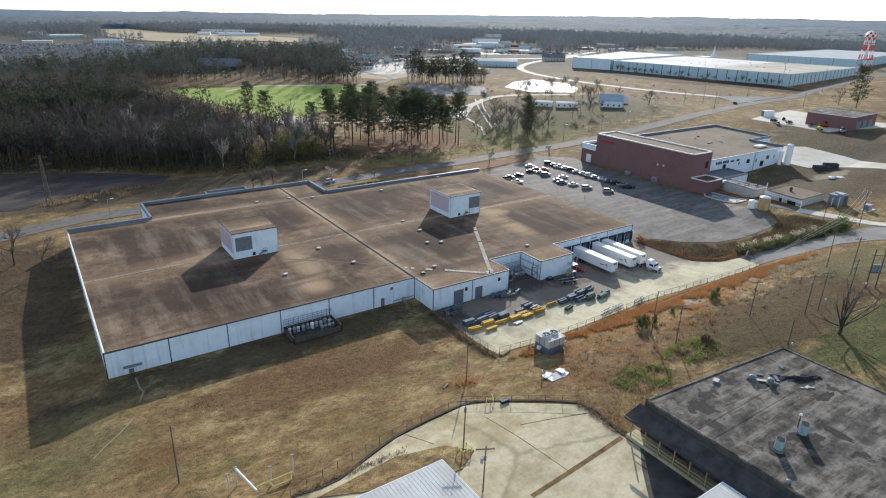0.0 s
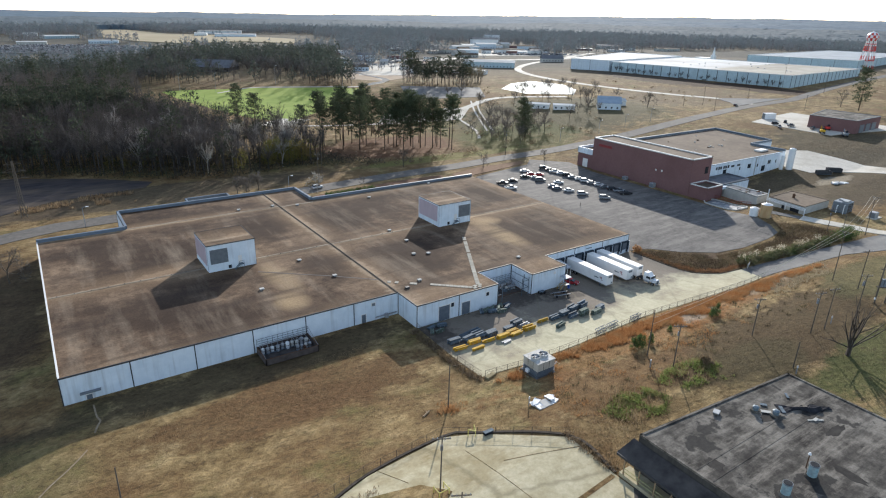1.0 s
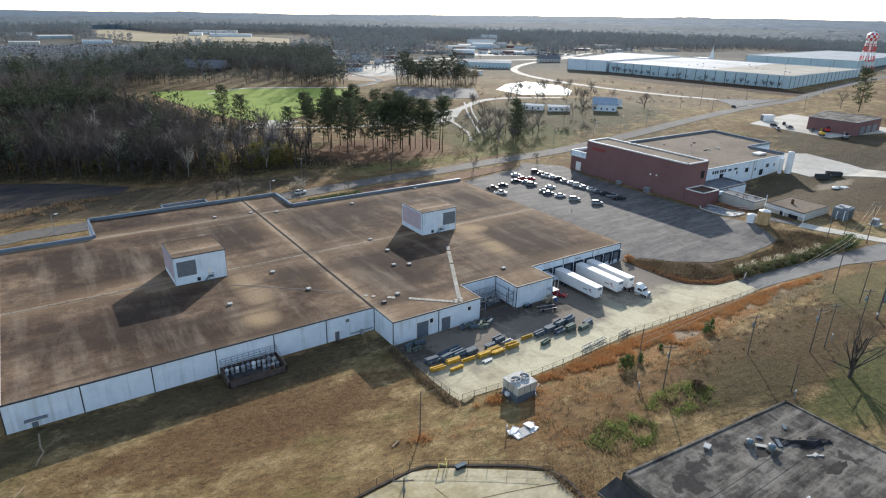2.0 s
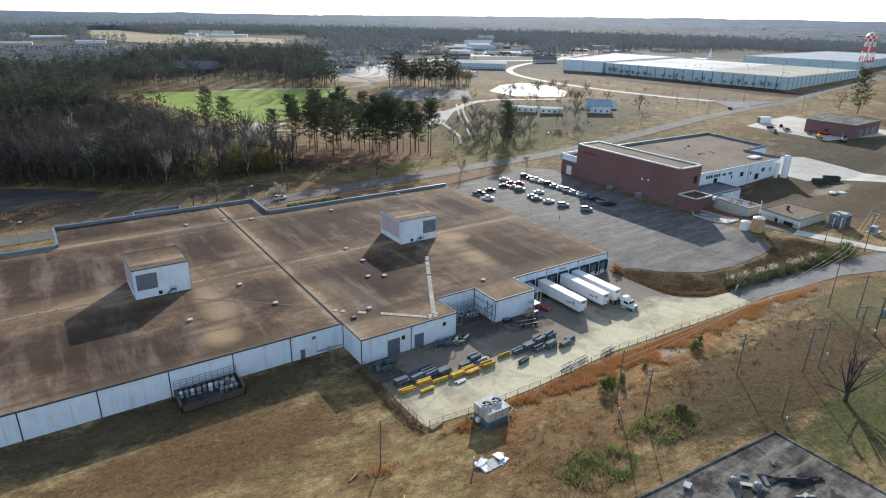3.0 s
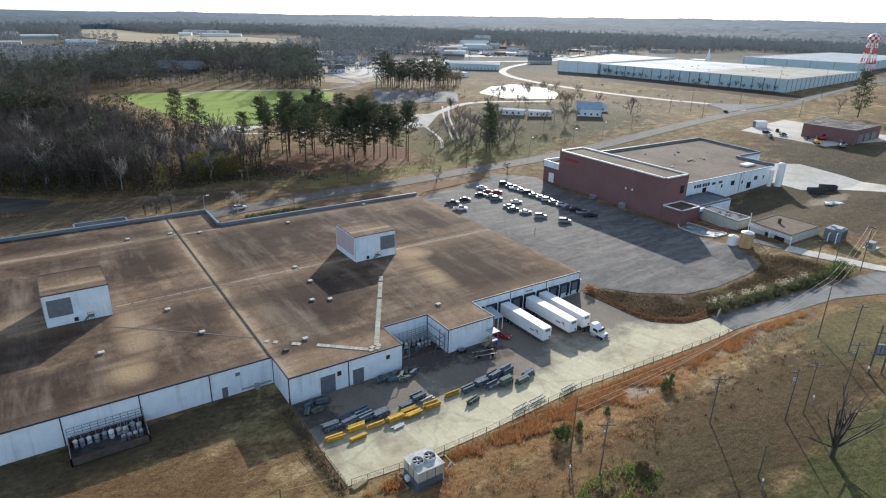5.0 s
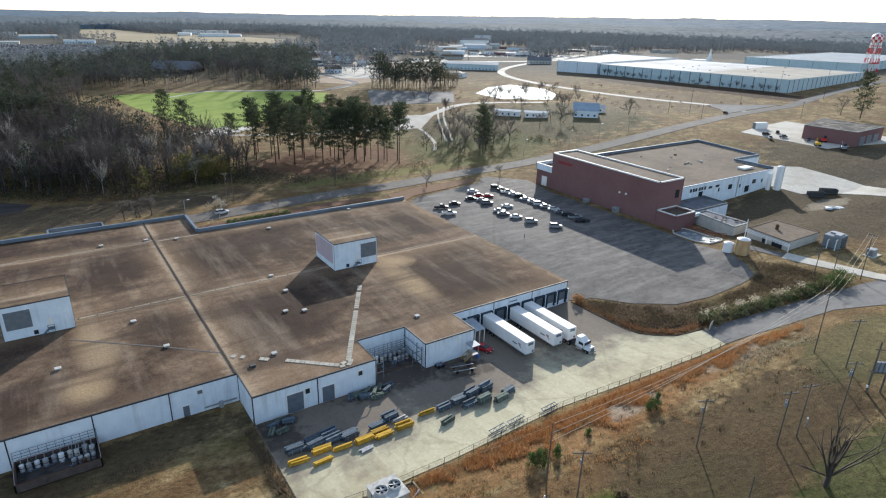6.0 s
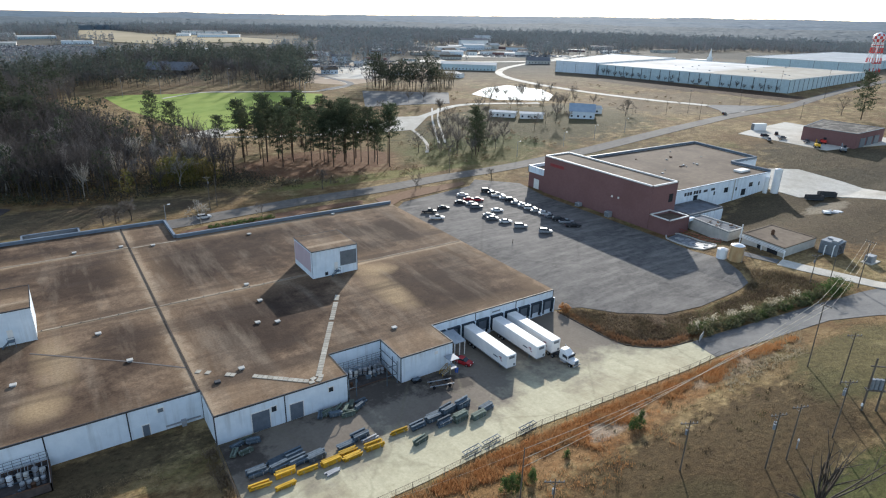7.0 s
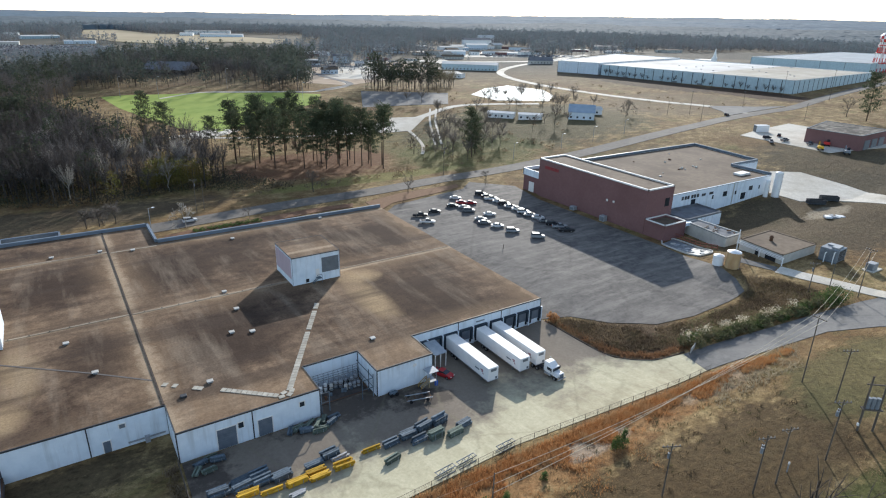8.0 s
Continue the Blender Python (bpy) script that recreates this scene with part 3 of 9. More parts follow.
def spline(pts, step=6.0):
    """Points along a smooth line through pts."""
    P = [Vector(p) for p in pts]
    P = [2 * P[0] - P[1]] + P + [2 * P[-1] - P[-2]]
    out = []
    for i in range(1, len(P) - 2):
        n = max(1, int((P[i + 1] - P[i]).length / step))
        for k in range(n):
            t = k / n
            a, b, c, d = P[i - 1:i + 3]
            out.append(0.5 * (2 * b + (c - a) * t + (2 * a - 5 * b + 4 * c - d) * t * t + (3 * b - a - 3 * c + d) * t ** 3))
    out.append(P[-2])
    return out


def ribbon(name, pts, width, material, lift, label, category="road", step=6.0):
    line = spline(pts, step)
    bm = bmesh.new()
    prev = None
    for i, p in enumerate(line):
        d = (line[min(i + 1, len(line) - 1)] - line[max(i - 1, 0)]).normalized()
        s = Vector((-d.y, d.x)) * width / 2
        row = []
        for k in (-1, -0.33, 0.33, 1):
            q = p + s * k
            row.append(bm.verts.new((q.x, q.y, ground_z(q.x, q.y) + lift)))
        row.insert(0, bm.verts.new(row[0].co - Vector((0, 0, lift + 0.3))))
        row.append(bm.verts.new(row[-1].co - Vector((0, 0, lift + 0.3))))
        if prev:
            for a in range(5):
                bm.faces.new((prev[a + 1], prev[a], row[a], row[a + 1]))
        prev = row
    return tagged(part(name, bm, material), label, category, kind="structure")


# ---------------- ground and paving ----------------
build_ground()
sheet("parking_lot", [(166.2, 127), (173.6, 123.3), (179.3, 115), (188, 108.4), (200, 106.5), (215.8, 107), (224.4, 108.2), (228.8, 113.7), (232, 120.4), (234.5, 145), (234.6, 205), (237, 216), (238.9, 226), (225, 241), (216, 233), (179, 226), (166.2, 214)],
      M_ASPHALT, 0.10, "worn grey asphalt parking lot", "parking lot")
sheet("yard_paving", [(79.6, 117.6), (78.9, 91.4), (90, 90), (105, 90), (130, 91.2), (153, 89.3), (178, 87.6), (181, 95.5), (174.4, 97.7), (168.4, 103.8), (167.3, 111), (166.9, 126.2), (129, 126.2), (129, 117.6), (116.2, 117.6), (116.2, 126.4), (104.4, 126.4), (104.4, 117.6)],
      M_CONCRETE, 0.10, "pale stained concrete loading yard", "pavement")
sheet("lane", [(178, 87.55), (197, 84.5), (215, 82), (226, 76), (246, 58), (262, 64), (258, 82), (241, 86.6), (230, 88.9), (195, 93.8), (181, 95.45)],
      M_ROAD, 0.12, "patched grey asphalt lane", "road")
sheet("old_slab", [(24, 60), (24.2, 71.6), (31.4, 71.2), (44.2, 75.9), (59.8, 77.5), (64.5, 75.2), (77.2, 64.5), (76.6, 53.7), (77.5, 26), (40, 26)],
      M_OLDSLAB, 0.10, "cracked mossy concrete yard", "pavement")
sheet("grass_island", [(27, 69.5), (41.3, 71.2), (49.7, 69), (52.9, 65), (48.6, 62.4), (40, 63.4)], M_GROUND, 0.22, "rough grass island in the concrete", "grass")
ribbon("shed_path", [(240.5, 122), (241.4, 116), (243.0, 110.3)], 3.2, M_ROAD, 0.11, "grey worn path along the shed")
ribbon("access_drive", [(243.2, 110), (244.6, 104), (247, 96.5), (250, 87), (252, 76)], 5.2, M_PALE, 0.12, "pale concrete access drive")
ribbon("road", [(-160, 190), (-60, 215), (3.6, 238), (21.5, 240.5), (60, 242), (98, 242), (140, 246), (181, 247.5), (220, 251), (270, 251), (316, 250), (367, 252), (405, 257), (452, 266), (504, 271), (543, 273), (632, 291), (727, 305), (900, 325)], 9.5, M_TOWNROAD, 0.14, "two-lane grey asphalt road")
ribbon("side_road", [(484, 274), (491, 305), (477, 342), (465, 399), (463, 470), (477, 534), (509, 582), (575, 623), (690, 656)], 8.0, M_PALE, 0.16, "pale two-lane side road")
sheet("road_junction", [(462, 273), (500, 276.5), (545, 279), (520, 290), (497, 306), (487, 306), (478, 288)], M_ROAD, 0.2, "pale worn road junction", "road", 8.0)
ribbon("wheel_track", [(297.6, 391.7), (277.8, 360), (262.7, 332.4), (250.6, 310)], 1.2, M_PALE, 0.15, "pale wheel rut in the pasture", "track")
ribbon("wheel_track", [(301, 389), (281, 358.5), (266, 331), (254, 309)], 1.2, M_PALE, 0.15, "pale wheel rut in the pasture", "track")
ribbon("foot_track", [(256, 352), (251, 332), (243.7, 311.7), (234.3, 297)], 1.8, M_PALE, 0.15, "worn pale footpath", "track")
ribbon("farm_track", [(250, 356), (268, 368), (285, 376), (324, 390), (380, 372)], 6.0, M_PALE, 0.14, "pale gravel track")
sheet("gravel_lot", [(402, 225), (403, 176), (470, 160), (470, 235), (432, 231)], M_PALE, 0.14, "pale gravel lot", "parking lot", 8.0)
sheet("truck_apron", [(323.5, 160), (323.5, 146.6), (336.6, 137.9), (341, 122.2), (347, 100), (358, 100), (353, 126.5), (358, 146), (360, 167), (350.3, 176)], M_PALE, 0.14, "pale concrete truck apron", "pavement", 8.0)
sheet("sports_field", [(155, 405), (200, 440), (243, 462), (258, 492), (237, 517), (206, 540), (180, 562), (160, 571), (131, 590), (112, 592), (118, 530), (131, 466), (140, 430)], M_SPORT, 0.12, "bright green turf sports field", "field", 12.0)
for line, wd in (([(76.2, 53.9), (66, 53.0), (54, 52.0)], 0.8), ([(60.5, 72.0), (62.6, 53.0)], 0.07), ([(64, 66.2), (69, 64.6), (76.8, 61.8)], 0.07), ([(46, 76.2), (48.5, 70.5)], 0.1), ([(36.5, 73.0), (38, 70.6)], 0.1)):
    ribbon("weedy_joint", line, wd, M_GROUND, 0.125, "weedy joint in the old concrete", "joint", 2.0)
M_DARKEDGE = mat("dark_edging", (0.04, 0.033, 0.027), (0.085, 0.07, 0.056), 1.0, 0.9)
# dark ribbon painting the fence shadow and weeds along the slab's edge
ribbon("slab_kerb", [(24.2, 72.0), (31.4, 71.6), (44.2, 76.3), (59.8, 77.9), (64.8, 75.6), (77.5, 64.8), (77.0, 54.2)], 0.55, M_DARKEDGE, 0.2, "dark strip for fence shadow and weeds round the old concrete", "kerb", 2.0)
# sheet cut to the workshop's cast shadow, which its dark colour deepens
sheet("dark_apron", [(68.5, 26), (76.9, 26), (76.9, 50.5), (73, 47), (68.5, 42)], mat("workshop_shadow_asphalt", (0.04, 0.038, 0.037), (0.085, 0.08, 0.075), 0.5, 0.8, dirt=(0.13, 0.12, 0.1), dscale=0.3), 0.115, "dark asphalt sheet with the workshop's shadow in its colour", "pavement")
# dark sheet that paints the wood's shade onto the ground before it
sheet("dark_ground", [(-40, 332), (-40, 268), (-6, 262), (12, 274), (46, 279), (50, 287), (30, 304), (8, 316), (-12, 325)], mat("wood_shade_ground", (0.034, 0.03, 0.032), (0.075, 0.064, 0.062), 0.5, 0.95, dirt=(0.13, 0.1, 0.072), dscale=0.09, damt=0.9, stretch=(0.3, 1.0, 1.0), bump=0.5, dist=0.3), 0.1, "ground below the wood, dark with painted shade", "ground")
sheet("pond", [(362, 400), (397, 380), (423, 403), (440, 436), (432, 474), (400, 466), (364, 436)], M_WATER, 0.15, "pond shining with sky", "water", 10.0)
sheet("clearing", [(240, 352), (256, 346), (282, 372), (262, 384)], M_PALE, 0.16, "bare pale clearing", "ground", 8.0)
sheet("dirt_lot", [(272, 560), (300, 530), (450, 620), (455, 735), (362, 765)], mat("bare_earth", (0.3, 0.22, 0.15), (0.42, 0.33, 0.24), 0.05, 0.95, dirt=(0.5, 0.45, 0.38), dscale=0.01), 0.14, "bare brown earth", "ground", 14.0)
AIR = [(155, 1400), (195, 1245), (250, 1165), (365, 1160), (420, 1080), (475, 1180), (400, 1350), (290, 1470), (240, 1690), (183, 1695)]
sheet("airfield", AIR, mat("dry_field", (0.33, 0.27, 0.165), (0.42, 0.345, 0.225), 0.01, 0.95), 1.2, "dry tan airfield grass", "field", 40.0)
sheet("car_park_far", [(-60, 1000), (-9, 1045), (83, 963), (158, 1000), (182, 1130), (100, 1175), (-60, 1180)], M_ROAD, 0.8, "distant busy car park", "parking lot", 30.0)
ribbon("retaining_wall", [(167.2, 125.5), (167.6, 112), (168.4, 105), (174, 98.2), (182, 95.9)], 0.28, M_DARKEDGE, 0.2, "low dark retaining wall", "wall", 3.0)
M_WASH = mat("washed_sand", (0.22, 0.165, 0.105), (0.36, 0.29, 0.2), 1.0, 0.95)
ribbon("drain_run", [(10.4, 124.5), (10.5, 120.1), (10.9, 118.4), (10.1, 116.6), (9.6, 115.0)], 0.3, M_WASH, 0.1, "pale washed drain run in the soil", "drain", 1.0)
ribbon("drain_run", [(8.0, 110.7), (6.2, 108.4), (4.4, 106.5), (2.2, 104.6), (0.3, 102.6)], 0.25, M_WASH, 0.06, "pale washed drain run in the soil", "drain", 1.0)
ribbon("field_edge_path", [(150, 556), (181, 562), (208, 543), (239, 520), (262, 507), (300, 532), (309, 600), (310, 665)], 3.2, M_PALE, 0.15, "pale path round the sports field")
sheet("dirt_infield", [(128, 402), (152, 392), (172, 408), (156, 420)], M_PALE, 0.14, "bare tan ball infield", "ground", 6.0)
ribbon("field_path", [(140, 396), (165, 384), (200, 370), (243, 353)], 3.0, M_PALE, 0.14, "pale gravel path")
sheet("far_lot", [(262, 425), (318, 400), (352, 452), (292, 490)], M_ROAD, 0.14, "empty grey parking lot", "parking lot", 10.0)
sheet("pale_lot", [(206, 372), (240, 354), (258, 372), (226, 398)], M_PALE, 0.13, "pale bare lot behind the pines", "parking lot", 8.0)
sheet("mulch_bed", [(96, 226), (104, 229), (126, 229.5), (150, 232), (164, 231.5), (166, 236), (150, 237), (136, 236), (110, 235), (97, 232)], mat("red_mulch", (0.13, 0.07, 0.042), (0.2, 0.115, 0.07), 1.0, 0.95), 0.19, "red-brown mulch bed behind the factory", "flower bed")
sheet("entrance_island", [(170, 222), (180, 229), (205, 233), (216, 236), (218, 240.5), (190, 240), (171, 235)], mat("mulch", (0.17, 0.1, 0.06), (0.24, 0.15, 0.09), 1.0, 0.95), 0.16, "brown mulch strip beside the road", "flower bed")


# ---------------- buildings ----------------
def wall_runs(parent, pts, z0, z1, material, split=12.0, thick=0.3, name="wall", trim=None, labels="", tw=0.1):
    """Upright panels along an anticlockwise outline, with a joint strip between them."""
    n = len(pts)
    for i in range(n):
        a, b = Vector(pts[i]), Vector(pts[(i + 1) % n])
        ln = (b - a).length
        d = (b - a) / ln
        nrm = Vector((-d.y, d.x))
        k = max(1, round(ln / split)) if split else 1
        for j in range(k):
            p, q = a + d * (ln * j / k + 0.02), a + d * (ln * (j + 1) / k - 0.02)
            if j == 0:
                p = p + d * (thick - 0.02)
            part(name, slab(bmesh.new(), [p, q, q + nrm * thick, p + nrm * thick], z0, z1), material, parent, labels)
            if trim and (j or True):
                c = a + d * (ln * j / k)
                part("joint_trim", slab(bmesh.new(), [c - d * tw - nrm * tw * 0.5, c + d * tw - nrm * tw * 0.5, c + d * tw + nrm * 0.05, c - d * tw + nrm * 0.05], z0, z1 - 0.02), trim, parent)


def plain_building(name, label, pts, z0, z1, wall, roof, coping, category="building", lip=0.4, split=0.0, trim=None, tw=0.1):
    b = thing(name, label, category)
    wall_runs(b, pts, z0, z1 - 0.02, wall, split, trim=trim, tw=tw)
    part("roof", slab(bmesh.new(), pts, z1 - 0.02, z1 + 0.18), roof, b)
    part("coping", rim(bmesh.new(), pts, 0.45, z1 + 0.184, z1 + 0.18 + lip), coping, b)
    return b


def on_wall(bm, axis, at, out, u0, u1, z0, z1, deep):
    """A box lying on a wall face; axis x: the face runs along x at y=at; out: -1 or 1."""
    a, b = sorted((at, at + out * deep))
    if axis == "x":
        return box(bm, u0, u1, a, b, z0, z1)
    return box(bm, a, b, u0, u1, z0, z1)


# main factory
RZ = 5.0
FAC = [(5.64, 127.05), (79.35, 127.05), (79.35, 117.86), (104.32, 117.86), (104.32, 126.67), (116.19, 126.67), (116.19, 117.86), (128.92, 117.86), (128.92, 126.45), (165.89, 126.45), (165.89, 213.15), (92.38, 213.15), (92.38, 230.0), (29.3, 230.0), (29.3, 211.65), (5.64, 211.65)]
factory = thing("factory_building", "long low white-clad factory with flat brown gravel roof", "building")
wall_runs(factory, FAC, -2.2, RZ - 0.15, M_WHITE, 12.3, 0.3, "wall_panel", M_TRIM)
part("roof_deck", slab(bmesh.new(), FAC, RZ - 0.15, RZ), M_ROOF, factory, "brown gravel-ballasted flat roof with pale streaks")
edge = bmesh.new()
for i in range(9):
    a, b = Vector(FAC[i]), Vector(FAC[(i + 1) % len(FAC)])
    d = (b - a).normalized()
    o = Vector((d.y, -d.x)) * 0.08
    inn = Vector((-d.y, d.x)) * 0.1
    slab(edge, [a + o - d * 0.05, b + o + d * 0.05, b + inn, a + inn], RZ - 0.22, RZ + 0.1)
part("roof_edge", edge, M_TRIM, factory, "dark metal roof edge")
part("side_coping", rim(bmesh.new(), [(5.6, 211.6), (5.6, 127.0)], 0.35, RZ + 0.004, RZ + 0.2, False), M_COPING, factory, "thin white roof edge")
par = rim(bmesh.new(), [(165.85, 213.1), (92.35, 213.1), (92.35, 229.95), (29.3, 229.95), (29.3, 211.6), (5.7, 211.6)], 0.7, RZ + 0.004, RZ + 1.0, False)
part("parapet", par, M_PARAPET, factory, "raised slate-blue parapet")
part("expansion_joint", boxes((79.05, 79.35, 127.2, 229.2, RZ + 0.004, RZ + 0.18)), mat("rusted_joint_cover", (0.06, 0.046, 0.038), (0.1, 0.078, 0.064), 0.8, 0.8), factory, "dark raised roof joint")
pale = mat("pale_seam", (0.27, 0.22, 0.16), (0.38, 0.32, 0.24), 0.4, 0.9, dirt=(0.13, 0.095, 0.066), dscale=0.12, damt=0.9)
part("roof_seam", boxes((6.2, 42.3, 166.75, 167.3, RZ + 0.004, RZ + 0.07), (55.4, 78.9, 166.75, 167.3, RZ + 0.004, RZ + 0.07), (79.5, 115.6, 166.6, 167.1, RZ + 0.004, RZ + 0.07), (129.2, 165.3, 167.6, 168.1, RZ + 0.004, RZ + 0.07)), pale, factory, "pale worn roof seam")
part("roof_seam", boxes((30.2, 78.9, 210.9, 211.5, RZ + 0.004, RZ + 0.06), (79.5, 91.6, 209.8, 210.4, RZ + 0.004, RZ + 0.06)), pale, factory, "pale worn roof seam")
part("roof_pipe", slab(slab(bmesh.new(), [(53.7, 157.4), (68.9, 145.0), (69.1, 145.3), (53.9, 157.7)], RZ + 0.004, RZ + 0.04), [(68.9, 145.0), (78.7, 136.2), (78.9, 136.5), (69.1, 145.3)], RZ + 0.004, RZ + 0.038), mat("dusty_conduit", (0.12, 0.105, 0.095), (0.17, 0.15, 0.135), 1.0, 0.8), factory, "thin grey roof conduit")
# anchor dots along the main seam
dot_me = None
for k in range(29):
    x = 8 + k * 3.7
    if 41.5 < x < 56 or 77.5 < x < 80.5:
        continue
    if dot_me is None:
        ob = part("seam_anchor", boxes((-0.11, 0.11, -0.11, 0.11, 0, 0.12), bevel=0.02), M_TRIM, factory)
        dot_me = ob.data
    else:
        ob = new("seam_anchor", dot_me)
        ob.parent = factory
    ob.matrix_basis = pose(x, 167.0, RZ + 0.072)
# paver walkway
paver = boxes((-0.55, 0.55, -0.46, 0.46, 0, 0.1), bevel=0.02)
pav_me = bpy.data.meshes.new("paver")
paver.to_mesh(pav_me)
paver.free()
pav_me.materials.append(mat("pale_paver", (0.36, 0.33, 0.27), (0.5, 0.465, 0.39), 1.5, 0.9, dirt=(0.24, 0.2, 0.15), dscale=0.5, vary=0.12))
rnd = random.Random(3)
for (xa, ya), (xb, yb), gap in (((117.4, 151.4), (99.2, 119.8), 0.04), ((97.2, 119.6), (88.0, 127.6), 0.06), ((86.2, 128.8), (79.9, 134.2), 0.6)):
    ln = math.hypot(xb - xa, yb - ya)
    for k in range(int(ln / 1.0)):
        if rnd.random() < gap:
            continue
        t = (k + 0.5) * 1.0 / ln
        ob = new("paver", pav_me)
        ob.parent = factory
        ob.matrix_basis = pose(xa + (xb - xa) * t, ya + (yb - ya) * t, RZ + 0.004, 0, 0, math.degrees(math.atan2(yb - ya, xb - xa)) - 90 + rnd.uniform(-3, 3))
for k in range(4):
    ob = new("paver", pav_me)
    ob.parent = factory
    ob.matrix_basis = pose(97.6 + k * 0.75, 119.0 + (k % 2) * 1.0, RZ + 0.006 + 0.002 * k, 0, 0, 20 * k)


def roof_vent(x, y, s=1.0):
    v = part("roof_vent", boxes((x - 0.62 * s, x + 0.62 * s, y - 0.62 * s, y + 0.62 * s, RZ + 0.004, RZ + 0.26), bevel=0.05), M_STEEL, factory, "small white roof vent")
    cap = boxes((x - 0.85 * s, x + 0.85 * s, y - 0.75 * s, y + 0.75 * s, RZ + 0.26, RZ + 0.42), bevel=0.05)
    part("vent_cap", cap, M_BLOCK, v)


for x, y in ((100.2, 168.4), (100.2, 157.7), (96.3, 147.1), (100.2, 145.3), (70.1, 144.4), (66.1, 159.3), (87.8, 130.3), (121.1, 129.4), (65.5, 213.5), (77.2, 212.4), (85.2, 209.2), (142.5, 211.0), (51, 146), (112, 205)):
    roof_vent(x, y, 0.68)
part("roof_hatch", boxes((82.1, 83.2, 127.5, 128.4, RZ + 0.004, RZ + 0.4), bevel=0.05), M_TRIM, factory, "dark roof drain hatch")


def hung_door(name, axis, at, out, u0, u1, z0, z1, material, slats=0, label=""):
    d = part(name, on_wall(bmesh.new(), axis, at, out, u0, u1, z0, z1, 0.07), material, factory, label)
    fr = bmesh.new()
    for r in ((u0 - 0.14, u0, z0, z1 + 0.14), (u1, u1 + 0.14, z0, z1 + 0.14), (u0, u1, z1, z1 + 0.14)):
        on_wall(fr, axis, at, out, r[0], r[1], r[2], r[3], 0.12)
    part("door_frame", fr, M_COPING, d)
    for k in range(slats):
        z = z0 + (k + 0.5) * (z1 - z0) / slats
        part("slat", on_wall(bmesh.new(), axis, at + out * 0.072, out, u0 + 0.03, u1 - 0.03, z - 0.4 * (z1 - z0) / slats, z + 0.4 * (z1 - z0) / slats, 0.03), material, d)


hung_door("door", "x", 127.05, -1, 69.1, 70.2, -0.95, 1.3, M_DOOR, label="grey steel door")
hung_door("shutter_door", "x", 117.86, -1, 85.7, 88.9, -0.9, 3.1, M_DOOR, 9, "grey-blue roller shutter")
hung_door("shutter_door", "x", 117.86, -1, 92.7, 95.2, -0.9, 2.5, M_DOOR, 8, "grey-blue roller shutter")
hung_door("window", "x", 117.86, -1, 89.3, 90.2, 2.2, 3.3, M_GLASS, 2, "small dark louvred window")
hung_door("window", "x", 117.86, -1, 100.4, 101.3, 2.5, 3.5, M_GLASS, 3, "small dark louvred window")
hung_door("window", "x", 127.05, -1, 71.9, 72.8, 3.0, 3.8, M_LOUVRE, 2, "small grey wall vent")
hung_door("window", "x", 127.05, -1, 9.6, 10.6, -0.95, 0.1, M_DOOR, 0, "low dark hatch")
part("wall_canopy", boxes((8.6, 12.2, 126.2, 127.0, 0.75, 0.95)), M_LOUVRE, factory, "small grey canopy")
part("wall_duct", boxes((75.4, 76.2, 126.2, 127.0, -0.9, 0.2), (72.8, 78.8, 126.7, 126.95, -0.3, -0.1)), M_STEEL, factory, "wall-mounted pipes")
# loading docks
M_SHELTER = mat("blue_black_rubber", (0.026, 0.036, 0.048), (0.05, 0.064, 0.08), 2.0, 0.7)
for k, c in enumerate((130.9, 134.9, 139.0, 143.3, 147.5, 152.0, 156.1, 160.1, 164.1)):
    d = part("dock_door", on_wall(bmesh.new(), "x", 126.45, -1, c - 1.35, c + 1.35, -0.1, 2.6, 0.08), M_DOOR, factory, "dark dock door")
    sh = bmesh.new()
    on_wall(sh, "x", 126.45, -1, c - 1.75, c - 1.3, -0.2, 2.9, 0.55)
    on_wall(sh, "x", 126.45, -1, c + 1.3, c + 1.75, -0.2, 2.9, 0.55)
    on_wall(sh, "x", 126.45, -1, c - 1.3, c + 1.3, 2.45, 2.9, 0.55)
    part("dock_shelter", sh, M_SHELTER, d, "dark blue-black dock shelter")
    bp = bmesh.new()
    on_wall(bp, "x", 126.45, -1, c - 1.5, c - 1.15, -1.0, -0.25, 0.3)
    on_wall(bp, "x", 126.45, -1, c + 1.15, c + 1.5, -1.0, -0.25, 0.3)
    part("dock_bumper", bp, M_DOCK, d)
    part("dock_pier", on_wall(bmesh.new(), "x", 126.45, -1, c + 1.86, c + 2.24, -1.6, 2.8, 0.35), M_WHITE, factory)
part("soffit_vent", on_wall(bmesh.new(), "x", 126.45, -1, 146.2, 148.6, 3.55, 3.85, 0.06), M_LOUVRE, factory)
part("wall_mark", boxes((124.3, 125.1, 117.78, 117.856, 3.3, 3.95)), M_COPING, factory)


